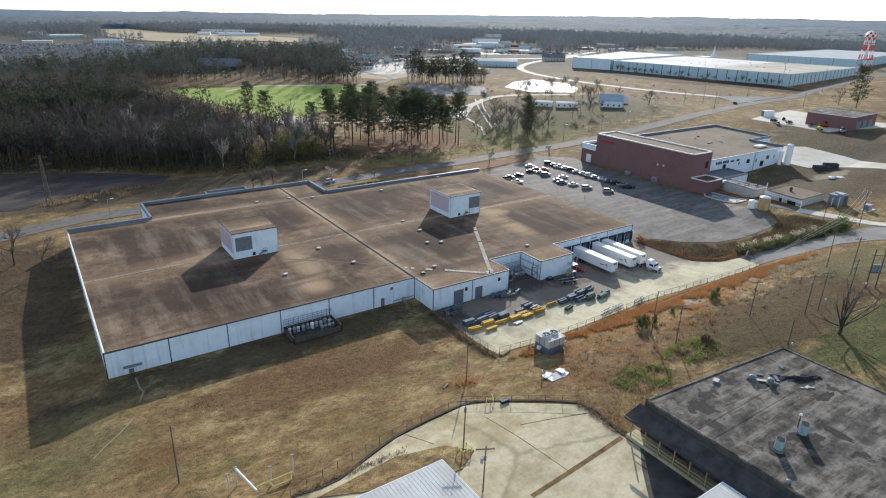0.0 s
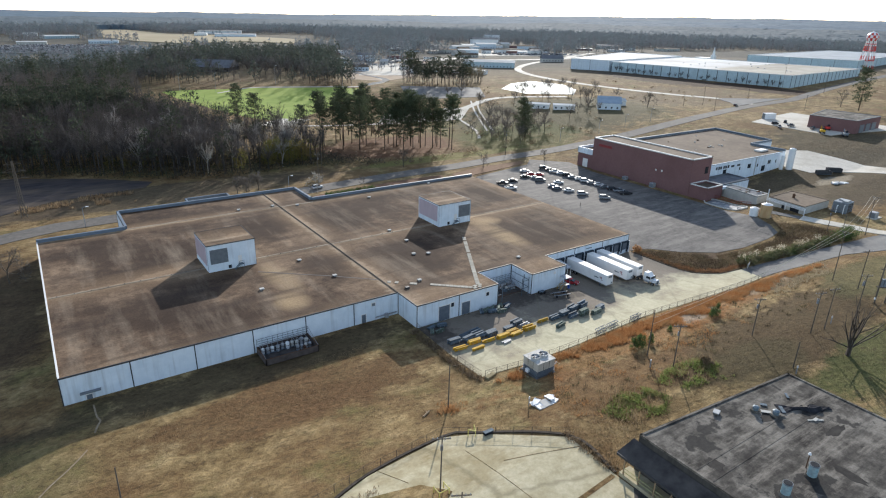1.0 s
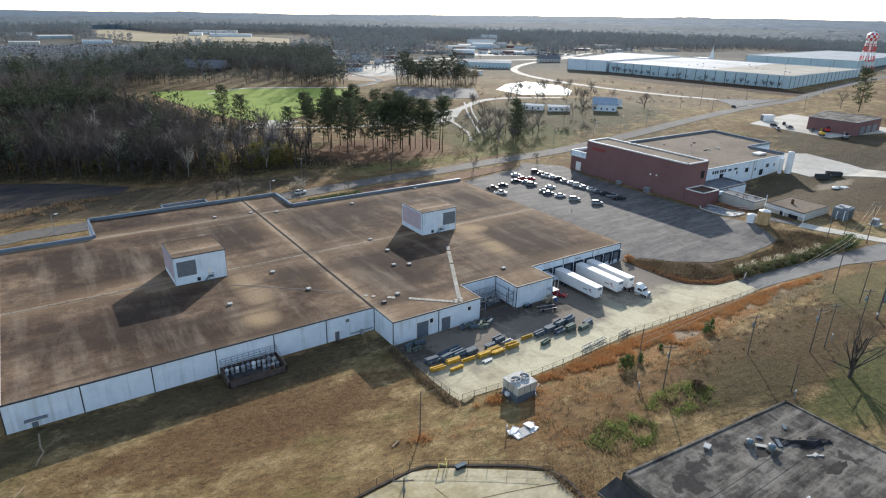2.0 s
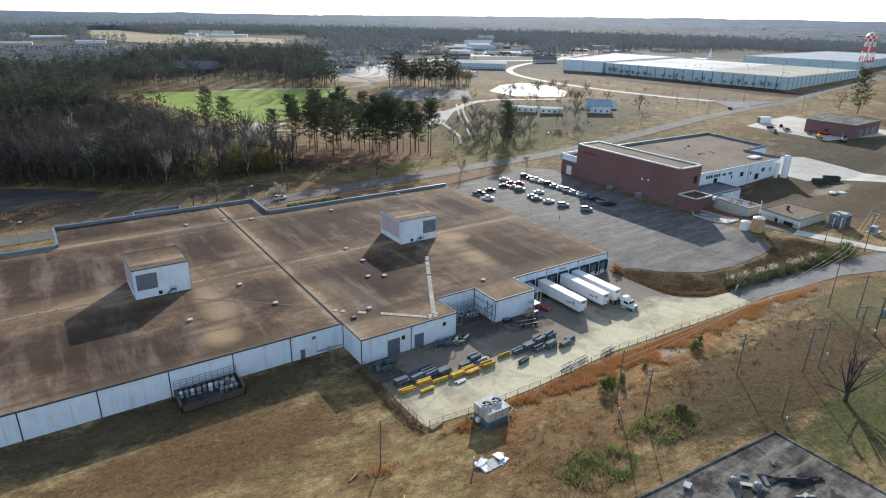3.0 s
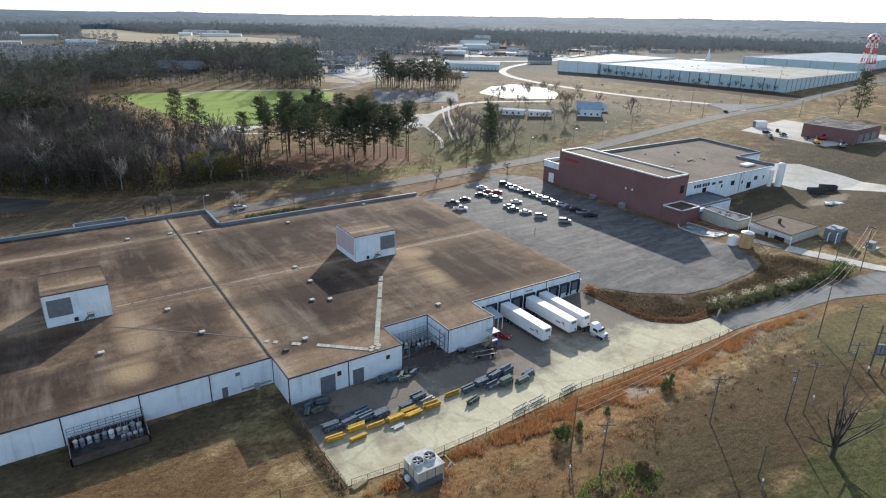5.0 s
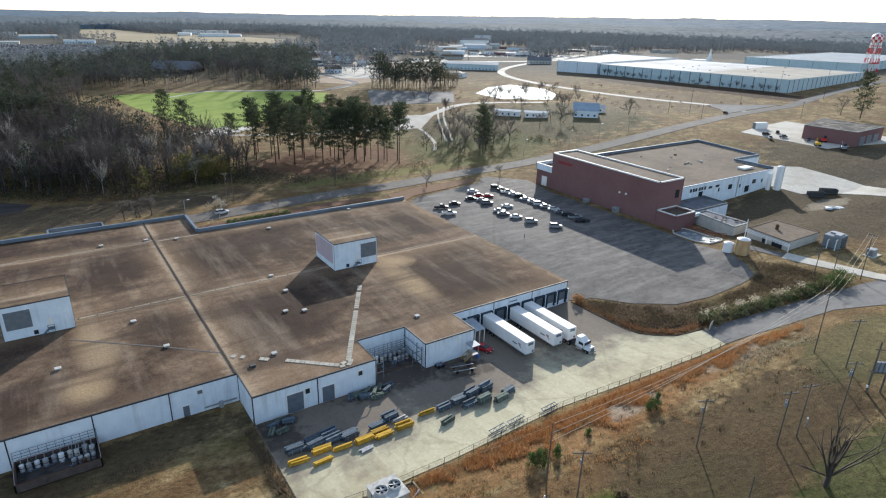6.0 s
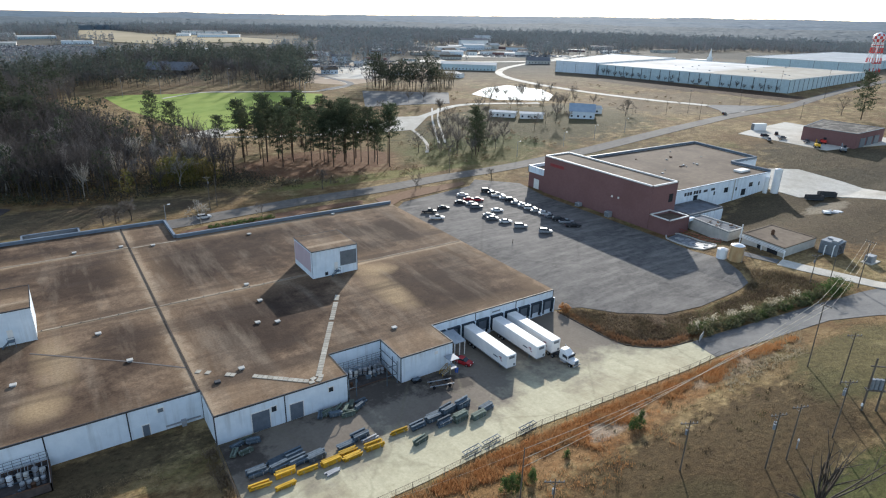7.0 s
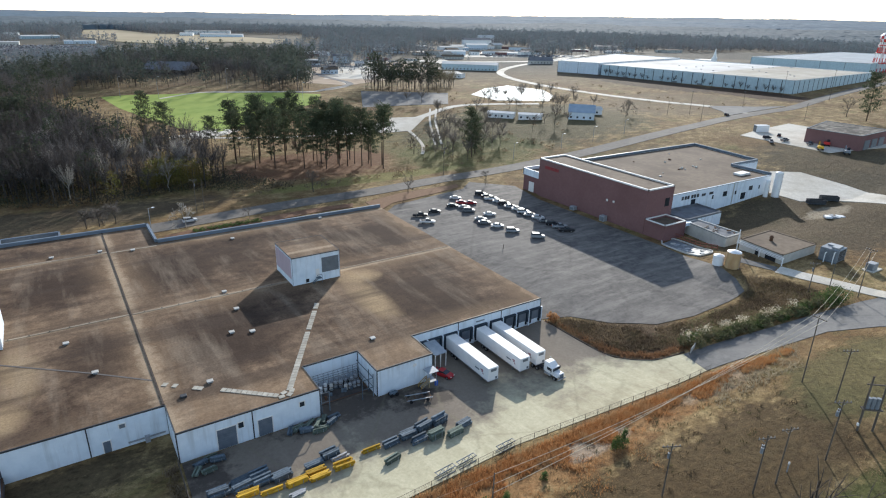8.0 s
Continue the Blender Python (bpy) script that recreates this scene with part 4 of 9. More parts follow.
# roof penthouses
def penthouse(x0, y0, louvre_u, pink):
    p = thing("roof_penthouse", "white metal-clad plant room on the gravel roof", "plant room", "roof plant rooms", (x0, y0, RZ))
    w, dp, h = 12.7, 12.6, 7.3
    pts = [(0, 0), (w, 0), (w, dp), (0, dp)]
    wall_runs(p, pts, 0.004, h, M_WHITE, 0, 0.25)
    part("roof", boxes((-0.06, w + 0.06, -0.06, dp + 0.06, h, h + 0.22)), M_ROOF, p, "brown gravel flat roof")
    part("roof_edge", rim(bmesh.new(), [(-0.1, -0.1), (w + 0.1, -0.1), (w + 0.1, dp + 0.1), (-0.1, dp + 0.1)], 0.12, h + 0.05, h + 0.27), M_TRIM, p)
    lv = part("louvre", boxes((louvre_u, louvre_u + 4.6, -0.1, -0.003, 2.2, 6.2)), M_LOUVRE, p, "large grey louvre")
    for k in range(12):
        part("slat", boxes((louvre_u + 0.1, louvre_u + 4.5, -0.16, -0.102, 2.35 + k * 0.32, 2.5 + k * 0.32)), M_LOUVRE, lv)
    side = part("side_louvre", boxes((-0.1, -0.003, 1.0, dp - 0.5, 1.6, h - 0.4)), pink, p, "faded pink-grey louvre wall")
    for k in range(14):
        y = 1.2 + k * 0.78
        part("slat", boxes((-0.15, -0.102, y, y + 0.5, 1.7, h - 0.5)), pink, side)
    part("corner_trim", boxes((-0.06, 0.0, -0.06, 0.0, 0.004, h), (w, w + 0.06, -0.06, 0.0, 0.004, h)), M_PARAPET, p)
    u = 6.4 if louvre_u < 4 else 4.6
    part("landing", boxes((u + 1.4, u + 2.6, -1.5, -0.1, 1.2, 1.3)), M_DARKSTEEL, p, "dark steel landing")
    for k in range(5):
        part("tread", boxes((u + 0.2 + k * 0.24, u + 0.44 + k * 0.24, -1.4, -0.5, 0.1 + k * 0.22, 0.2 + k * 0.22)), M_DARKSTEEL, p)
    for q in (u + 1.4, u + 2.6):
        part("rail_post", tubes(((q, -1.45, 0.004), (q, -1.45, 2.3), 0.05), seg=6), M_DARKSTEEL, p)
    part("rail", tubes(((u + 1.4, -1.45, 2.3), (u + 2.6, -1.45, 2.3), 0.05), seg=6), M_DARKSTEEL, p)
    part("door", boxes((u + 1.5, u + 2.5, -0.06, -0.003, 1.3, 3.4)), M_COPING, p)
    part("vent_hatch", boxes((u - 1.2, u - 0.4, -0.12, -0.003, 0.3, 1.2)), M_DOCK, p)
    return p


PINK = mat("faded_pink_louvre", (0.44, 0.36, 0.4), (0.52, 0.43, 0.46), 0.7, 0.6, stretch=(1, 1, 0.2))
penthouse(115.95, 163.4, 7.8, PINK)
penthouse(42.6, 163.3, 0.7, PINK)
# roofless annex at the back
annex = thing("annex_wall", "low white-walled open enclosure behind the factory", "wall")
# white wall given louvre grey to hold the shade of its inner faces
part("wall", rim(bmesh.new(), [(53, 230.3), (53, 238.6), (68.5, 238.6), (68.5, 230.3)][::-1], 0.4, -2, 4.4, False), M_LOUVRE, annex)
part("coping", rim(bmesh.new(), [(53, 230.3), (53, 238.6), (68.5, 238.6), (68.5, 230.3)][::-1], 0.5, 4.404, 4.7, False), M_PARAPET, annex)

# red brick plant with white rear hall
red = thing("brick_plant", "windowless red brick plant with white coping and a white rear hall", "building")
TALL = [(238.4, 155.2), (252.2, 155.2), (252.2, 210.5), (238.4, 210.5)]
wall_runs(red, TALL, -1.5, 15.4, M_BRICK, 0, 0.4)
part("roof", slab(bmesh.new(), TALL, 15.2, 15.3), M_SHEDROOF, red, "brown flat roof")
part("coping", rim(bmesh.new(), TALL, 0.5, 15.404, 15.9), M_COPING, red, "white coping")
LOWR = [(238.4, 146.6), (249.5, 146.6), (249.5, 155.1), (238.4, 155.1)]
wall_runs(red, LOWR, -1.5, 5.4, M_BRICK, 0, 0.35)
part("roof", slab(bmesh.new(), LOWR, 4.6, 4.7), M_SHEDROOF, red)
part("coping", rim(bmesh.new(), LOWR, 0.4, 5.404, 5.75), M_COPING, red, "white coping")
NORR = [(239.5, 210.9), (252, 210.9), (252, 221), (239.5, 221)]
wall_runs(red, NORR, -1.5, 8.0, M_BRICK, 0, 0.35)
part("roof", slab(bmesh.new(), NORR, 7.9, 8.0), M_SHEDROOF, red)
part("fascia", rim(bmesh.new(), [(239.2, 210.95), (252.3, 210.95), (252.3, 221.3), (239.2, 221.3)], 0.35, 6.6, 9.4), M_WHITE, red, "white fascia band")
part("door", boxes((239.4, 239.497, 214.2, 217.4, -0.3, 4.2)), M_COPING, red, "white entrance shutter")
HALL = [(252.4, 160.3), (323, 160.3), (323, 178.6), (343, 178.6), (349, 216.8), (252.4, 216.8)]
wall_runs(red, HALL, -1.5, 9.9, M_WHITE, 24.0, 0.4)
part("roof", slab(bmesh.new(), HALL, 9.6, 9.75), M_SHEDROOF, red, "brown membrane roof")
part("parapet", rim(bmesh.new(), HALL[1:], 0.6, 9.904, 10.9, False), M_PARAPET, red, "slate-blue parapet")
part("window", boxes((248.0, 250.2, 155.1, 155.196, 8.6, 11.6)), M_GLASS, red)
for u0, u1, z0, z1 in ((258, 259, 4.5, 6), (270.5, 273.0, 4.6, 6.6), (283.5, 284.3, 5, 6.5), (290.5, 293, 5.0, 7.0), (298.5, 299.4, 4.8, 6.2), (303, 306, 2.1, 4.8), (308, 310.5, 5.2, 7.0), (315, 315.8, 5, 6.5)):
    part("window", boxes((u0, u1, 160.2, 160.296, z0, z1)), M_GLASS, red)
part("drain_pipe", tubes(((297, 160.1, 0), (297, 160.1, 9.6), 0.2)), M_BLOCK, red)
for u in (264.5, 266.3, 267.9, 270.2, 271.8, 273.6, 276.6, 277.8, 281.3, 282.6):
    part("sign_letter", boxes((u, u + 1.1, 160.15, 160.295, 7.1, 8.4 if u < 275 else 8.0)), M_TRIM, red, "unreadable dark wall lettering")
part("sign", boxes((238.3, 238.396, 199, 207, 12.1, 13.3)), mat("dull_red_sign", (0.2, 0.03, 0.035), (0.26, 0.05, 0.05), 1.0, 0.6), red, "red sign strip")
for y, z in ((172.7, 7.4), (169.6, 7.6)):
    part("wall_lamp", boxes((238.1, 238.396, y - 0.35, y + 0.35, z, z + 0.7)), M_COPING, red)
for y, h in ((171.5, 2.0), (187.0, 1.4)):
    ac = part("cooling_unit", boxes((236.3, 238.2, y, y + 2.2, -0.4, h), bevel=0.06), M_STEEL, red, "pale cooling unit at the wall's foot")
    part("grille", boxes((236.24, 236.296, y + 0.2, y + 2.0, 0.2, h - 0.3)), M_LOUVRE, ac)
rnd = random.Random(5)
for k in range(16):
    x, y = rnd.uniform(262, 335), rnd.uniform(170, 210)
    if k > 8:
        x, y = 300 + rnd.uniform(-6, 6), 186 + rnd.uniform(-3, 3)
    u = part("roof_unit", boxes((x, x + rnd.uniform(0.4, 1.2), y, y + rnd.uniform(0.4, 0.9), 9.754, 9.75 + rnd.uniform(0.25, 0.6)), bevel=0.05), rnd.choice((M_STEEL, M_BLOCK, M_RUST)), red, "small roof unit")
part("roof_skylight", boxes((309, 316, 165.5, 169, 9.754, 10.6), bevel=0.1), M_COPING, red, "pale skylight")
# service yard between plant and drive
M_GREYROOF = mat("weathered_grey_roof", (0.13, 0.14, 0.155), (0.2, 0.21, 0.225), 0.5, 0.85, dirt=(0.09, 0.085, 0.08), dscale=0.3)
canopy = plain_building("covered_bay", "low white bay with dark flat roof beside the plant", [(252.8, 148.6), (272.6, 148.6), (273.4, 159.6), (253, 159.6)], -1.0, 4.3, M_WHITE, M_GREYROOF, M_GREYROOF, "loading bay", 0.5)
part("canopy", boxes((249.8, 253, 146.8, 155, 3.4, 4.5)), M_WHITE, canopy, "white canopy fascia")
for x, y in ((250.2, 147.2), (252.6, 147.2), (250.2, 150)):
    part("post", tubes(((x, y, -0.3), (x, y, 3.4), 0.12)), M_STEEL, canopy)
plain_building("block_outhouse", "long low whitewashed outhouse with patched roof", [(249.5, 131.2), (258, 131.2), (258, 148.4), (252.4, 148.4)], -1.0, 4.0, M_BLOCK, M_GREYROOF, M_BLOCK, "shed", 0.3)
sh = plain_building("service_shed", "low grey shed with brown flat roof", [(247.2, 111.4), (266, 111.4), (266, 126.4), (249.4, 126.4)], 0.4, 5.4, M_BLOCK, M_SHEDROOF, M_SHEDROOF, "shed", 0.15)
for y0, y1 in ((113.4, 117.0), (119.5, 120.6)):
    bm = boxes((-0.1, -0.004, y0 - 111.4, y1 - 111.4, 1.4, 4.3))
    bmesh.ops.rotate(bm, verts=bm.verts, cent=(0, 0, 0), matrix=Matrix.Rotation(-math.atan2(2.2, 15.0), 3, "Z"))
    bmesh.ops.translate(bm, verts=bm.verts, vec=(247.2, 111.4, 0))
    part("doorway", bm, M_DOCK, sh, "dark open doorway")
part("roof_flue", tubes(((256.4, 120.5, 5.58), (256.4, 120.5, 6.6), 0.55, 0.45), ((256.4, 120.5, 6.6), (256.4, 120.5, 7.3), 0.7, 0.3), seg=12), M_RUST, sh, "rusty roof flue")
for k, z in enumerate((5.0, 4.6, 4.3)):
    part("eave_pipe", tubes(((246.6 - 0.15 * k, 110.6, z), (248.9 - 0.15 * k, 127.0, z), 0.15 - 0.02 * k), seg=8), M_PAINT, sh, "white pipe along the eave")
for x, y, h in ((246.5, 110.8, 5.0), (247.6, 118.6, 5.0), (248.7, 126.6, 8.6)):
    part("pipe_stand", tubes(((x, y, -0.6), (x, y, h), 0.17), seg=8), M_PAINT, sh, "white pipe stand")
BASIN = [(236.0, 131), (242.8, 131), (243.6, 146.2), (236.2, 145.2)]
sheet("basin_floor", BASIN, M_LOUVRE, 0.1, "shallow grey settling basin", "basin")
ribbon("basin_rim", BASIN + BASIN[:1], 0.4, M_BLOCK, 0.4, "pale low basin rim", "kerb", 2.0)
rnd = random.Random(12)
for k in range(9):
    x, y, w = rnd.uniform(237, 241.4), 132.0 + 1.4 * k, rnd.uniform(0.5, 1.1)
    tray = thing("basin_tray", "grey metal tray lying in the basin", "tray", "basin trays", (x, y, ground_z(x, y) + 0.1), rnd.uniform(-20, 20))
    part("tray", boxes((-w, w, -0.5, 0.5, -0.2, rnd.uniform(0.15, 0.35)), bevel=0.03), rnd.choice((M_STEEL, M_GREYPAINT, M_BLOCK)), tray)
bars = thing("basin_rail", "rusty red pipe rail behind the basin", "railing")
M_REDPIPE = mat("rusty_red_pipe", (0.2, 0.06, 0.04), (0.3, 0.1, 0.07), 1.0, 0.7)
for k in range(8):
    y0, y1 = 130.5 + 2.0 * k, 132.5 + 2.0 * k
    z0, z1 = ground_z(244.4, y0), ground_z(244.4, y1)
    part("post", tubes(((244.4, y0, z0 - 0.2), (244.4, y0, z0 + 1.9), 0.07), seg=6), M_REDPIPE, bars)
    for h in (0.9, 1.8):
        part("rail", tubes(((244.4, y0, z0 + h), (244.4, y1, z1 + h), 0.1), seg=6), M_REDPIPE, bars)
scraps = thing("roof_clutter", "loose boards and pipes on the outhouse roof", "debris", at=(252.8, 137, 4.42))
for k in range(11):
    w = rnd.uniform(0.3, 0.9)
    ob = part("board", boxes((-w, w, -0.25, 0.25, 0, rnd.uniform(0.1, 0.4))), rnd.choice((M_DARKSTEEL, M_RUST, M_BLOCK, M_DARKROOF)), scraps)
    ob.matrix_basis = pose(rnd.uniform(-2, 3.6), rnd.uniform(-4.5, 9), 0, 0, 0, rnd.uniform(0, 180))


def storage_tank(x, y, r, h, material, label, z=None):
    z = ground_z(x, y) if z is None else z
    t = thing("storage_tank", label, "tank", at=(x, y, z - 0.1))
    bm = bmesh.new()
    tube(bm, (0, 0, 0), (0, 0, h), r, None, 24)
    part("shell", bm, material, t)
    part("dome", tubes(((0, 0, h), (0, 0, h + r * 0.22), r * 0.99, r * 0.45), ((0, 0, h + r * 0.22), (0, 0, h + r * 0.3), r * 0.45, r * 0.1), seg=24), M_PAINT, t)
    for k in range(3):
        part("hoop", tubes(((0, 0, h * (0.2 + 0.3 * k)), (0, 0, h * (0.2 + 0.3 * k) + 0.08), r + 0.03), seg=24), material, t)
    lad = bmesh.new()
    for q in (-0.2, 0.2):
        tube(lad, (q, -r - 0.12, 0), (q, -r - 0.12, h + 0.6), 0.03, None, 5)
    for k in range(int(h / 0.4)):
        tube(lad, (-0.2, -r - 0.12, 0.3 + 0.4 * k), (0.2, -r - 0.12, 0.3 + 0.4 * k), 0.02, None, 4)
    part("ladder", lad, M_STEEL, t)
    return t


storage_tank(233.4, 122.8, 1.6, 3.0, M_PAINT, "small white storage tank")
storage_tank(234.6, 119.0, 2.05, 4.9, M_TANKTAN, "rust-stained tan storage tank with white top")
storage_tank(321, 156, 1.5, 11.2, M_PAINT, "tall white silo beside the hall", 1.0)
storage_tank(317.6, 158.2, 0.9, 7.8, M_PAINT, "slim white vessel beside the hall", 1.0)

# far warehouses
M_TEALWALL = wall_material("teal_grey_cladding", (0.4, 0.5, 0.54), (0.5, 0.6, 0.63), (0.3, 0.34, 0.34), 0.35)
far1 = plain_building("warehouse", "huge pale-blue warehouse with white roof", [(618, 315), (793, 331), (752, 530), (578, 500)], 6.0, 22.4, M_TEALWALL, M_WHITEROOF, M_COPING, "warehouse", 0.5, 10.0, M_TRIM, 0.28)
part("roof_patch", slab(bmesh.new(), [(619, 316.5), (791, 332), (773, 416), (604, 394)], 22.586, 22.6), mat("weathered_beige_membrane", (0.36, 0.33, 0.27), (0.46, 0.42, 0.35), 0.1, 0.9, dirt=(0.27, 0.235, 0.185), dscale=0.02, damt=0.7), far1, "weathered beige roof half")
rnd = random.Random(14)
for k in range(16):
    x, y = rnd.uniform(620, 765), rnd.uniform(335, 480)
    part("roof_unit", boxes((x, x + rnd.uniform(0.8, 1.8), y, y + rnd.uniform(0.8, 1.8), 22.604, 22.6 + rnd.uniform(0.4, 0.8)), bevel=0.06), M_STEEL, far1)
for u in (0.42, 0.55, 0.83):
    x, y = 618 - 40 * u, 315 + 185 * u
    part("dock_door", slab(bmesh.new(), [(x - 0.35, y), (x - 0.1, y), (x - 1.3, y + 4.4), (x - 1.55, y + 4.4)], 8.5, 13.0), M_LOUVRE, far1)
plain_building("warehouse", "pale-blue warehouse hall with white roof", [(577.5, 503), (751, 533), (728, 616), (557, 544)], 6.0, 23.6, M_WHITE2, M_WHITEROOF, M_COPING, "warehouse", 0.5, 30, M_LOUVRE, 0.2)
M_GREYMEM = mat("grey_membrane", (0.3, 0.33, 0.35), (0.4, 0.43, 0.45), 0.1, 0.85, dirt=(0.24, 0.24, 0.24), dscale=0.02)
plain_building("warehouse", "long pale-blue warehouse beyond the first", [(868, 366), (1150, 420), (1120, 520), (828, 486)], 10.0, 27, M_TEALWALL, M_GREYMEM, M_COPING, "warehouse", 0.5, 24, M_LOUVRE, 0.25)
# red-brown workshop
wz = ground_z(430, 190)
ws = plain_building("workshop", "low red-brown metal workshop with grey roof", [(419, 170), (455, 172), (454, 205), (417, 197)], wz - 4, wz + 7.2, M_BRICK, M_DARKROOF, M_LOUVRE, "workshop", 0.2)
for k in range(3):
    part("shutter", boxes((424 + k * 9, 429.5 + k * 9, 170.0 + 0.45 * k, 170.3 + 0.5 * k, wz - 1, wz + 4.6)), M_LOUVRE, ws)


def gabled_house(x, y, w, d, h, turn, wall, roof, label, rise=1.8):
    z = ground_z(x, y)
    b = thing("house", label, "house", "distant houses", (x, y, z), turn)
    part("wall", boxes((0, w, 0, d, -2, h)), wall, b)
    bm = bmesh.new()
    vs = [bm.verts.new(p) for p in ((-0.5, -0.5, h), (w + 0.5, -0.5, h), (w + 0.5, d + 0.5, h), (-0.5, d + 0.5, h), (-0.5, d / 2, h + rise), (w + 0.5, d / 2, h + rise))]
    for q in ((0, 1, 5, 4), (2, 3, 4, 5), (0, 4, 3), (1, 2, 5), (3, 2, 1, 0)):
        bm.faces.new([vs[i] for i in q])
    part("roof", bm, roof, b)
    for k in range(max(1, int(w / 4))):
        part("window", boxes((1 + k * 4, 2.2 + k * 4, -0.06, -0.004, 1.0, 2.2)), M_GLASS, b)
    return b


gabled_house(313, 346, 17, 7, 3.4, -50, M_PAINT, M_WHITEROOF, "long white single-storey cabin", 0.8)
gabled_house(325, 329, 15, 7, 3.4, -40, M_PAINT, M_WHITEROOF, "long white single-storey cabin", 0.8)
gabled_house(352, 312, 16, 20, 4.5, -45, M_WHITE2, mat("blue_metal_roof", (0.2, 0.27, 0.33), (0.28, 0.35, 0.41), 0.3, 0.4, 0.3), "house with blue metal roof", 4.0)
gabled_house(376, 318, 9, 8, 3.2, -30, M_PAINT, M_TINROOF, "small pale house with tin roof", 1.8)
rnd = random.Random(11)
for k in range(58):
    a, r = rnd.uniform(0.42, 0.86), rnd.uniform(690, 1120)
    x, y = math.sin(a) * r, math.cos(a) * r
    if x > 420 and y < 720:
        continue
    w = rnd.choice((10, 12, 16, 20, 28))
    gabled_house(x, y, w, rnd.choice((8, 10, 12)), rnd.choice((2.8, 3.2, 4.2)), rnd.uniform(-60, 10), rnd.choice((M_PAINT, M_BLOCK, M_WHITE2, M_BRICK)), rnd.choice((M_TINROOF, M_WHITEROOF, M_DARKROOF, M_SHEDROOF)), "distant low commercial building or house", rnd.choice((0.6, 1.5, 2.5)))
M_SLATE = mat("grey_slate_roof", (0.13, 0.13, 0.135), (0.2, 0.2, 0.21), 0.4, 0.8)
for x, y, w, d, h, turn, wall, roof, rise, lb in (
        (455, 622, 62, 26, 6.5, -41, M_TEALWALL, M_GREYMEM, 2.0, "long grey-blue hall with a shallow metal roof"),
        (160, 700, 44, 26, 5, -38, M_DARKROOF, M_SLATE, 7.0, "dark hall with a broad grey roof among trees"),
        (377, 858, 42, 16, 5, -25, M_PAINT, M_TINROOF, 0.8, "distant long white shop"),
        (376, 741, 22, 14, 8, -25, M_WHITE2, M_SLATE, 2.5, "grey two-storey shop by the crossroads"),
        (346, 753, 20, 10, 4, -25, M_PAINT, M_TINROOF, 0.6, "low white shop by the crossroads"),
        (617, 762, 46, 12, 5, -24, M_PAINT, M_DARKROOF, 1.5, "long low white shop row"),
        (588, 626, 28, 14, 4, -28, M_BLOCK, M_SLATE, 4.5, "large house with a steep grey roof"),
        (692, 920, 48, 16, 11, -18, M_PAINT, M_SLATE, 3.0, "pale apartment block on the wooded hill"),
        (770, 985, 30, 14, 13, -18, M_PAINT, M_TINROOF, 3.0, "pale apartment block on the wooded hill"),
        (655, 860, 34, 14, 7, -22, M_WHITE2, M_TINROOF, 2.0, "pale two-storey building below the hill"),
        (540, 800, 30, 14, 5, -30, M_BLOCK, M_SHEDROOF, 1.5, "distant low brown-roofed building"),
        (36, 1486, 24, 16, 6, -5, M_PAINT, M_TINROOF, 1.0, "distant plain white shed"),
        (64, 1378, 60, 24, 5, 12, M_TEALWALL, M_TINROOF, 1.5, "distant long green-roofed school"),
        (325, 1372, 24, 18, 6, -20, M_PAINT, M_TINROOF, 1.0, "distant plain white hangar"),
        (352, 1320, 78, 24, 6, -20, M_WHITE2, M_WHITEROOF, 1.5, "distant long white hangar"),
        (350, 1450, 90, 24, 7, -20, M_PAINT, M_WHITEROOF, 1.5, "distant long white hangar"),
        (250, 960, 34, 20, 6, -20, M_BLOCK, M_TINROOF, 1.0, "distant low pale building"),
        (120, 1215, 44, 18, 5, -10, M_WHITE2, M_TINROOF, 1.0, "distant low pale showroom"),
        (20, 1190, 40, 14, 5, -5, M_BLOCK, M_TINROOF, 1.0, "distant low pale building")):
    gabled_house(x, y, w, d, h, turn, wall, roof, lb, rise)
for k in range(26):
    a, r = (rnd.uniform(34.5, 42.5), rnd.uniform(950, 1150)) if k < 17 else (rnd.uniform(47, 55), rnd.uniform(1060, 1200))
    x, y = math.sin(radians(a)) * r, math.cos(radians(a)) * r
    if y > 700:
        gabled_house(x, y, rnd.choice((14, 20, 30, 38)), rnd.choice((10, 12, 14)), rnd.choice((3.2, 4.5, 6)), rnd.uniform(-40, 0), rnd.choice((M_PAINT, M_PAINT, M_BLOCK, M_WHITE2)), rnd.choice((M_TINROOF, M_WHITEROOF, M_SLATE, M_SHEDROOF)), "distant low commercial building or house", rnd.choice((0.8, 1.5, 2.5)))
sheet("pale_yard", [(300, 588), (347, 572), (420, 690), (372, 705)], M_PALE, 0.22, "pale worn lot beyond the pines", "parking lot", 14.0)
sheet("pale_yard", [(560, 742), (694, 678), (735, 700), (590, 775)], M_PALE, 0.3, "distant pale paved yard", "parking lot", 14.0)
sheet("pale_yard", [(330, 760), (425, 712), (445, 735), (345, 785)], M_PALE, 0.26, "distant pale paved yard", "parking lot", 14.0)
ribbon("town_road", [(260, 800), (330, 778), (430, 732), (520, 690), (575, 660), (640, 652), (760, 700)], 12.0, M_PALE, 0.34, "pale wide town road", "road", 14.0)
ribbon("town_road", [(262, 507), (305, 538), (309, 600), (318, 680), (340, 765), (372, 850)], 6.0, M_ROAD, 0.3, "narrow grey side road", "road", 14.0)
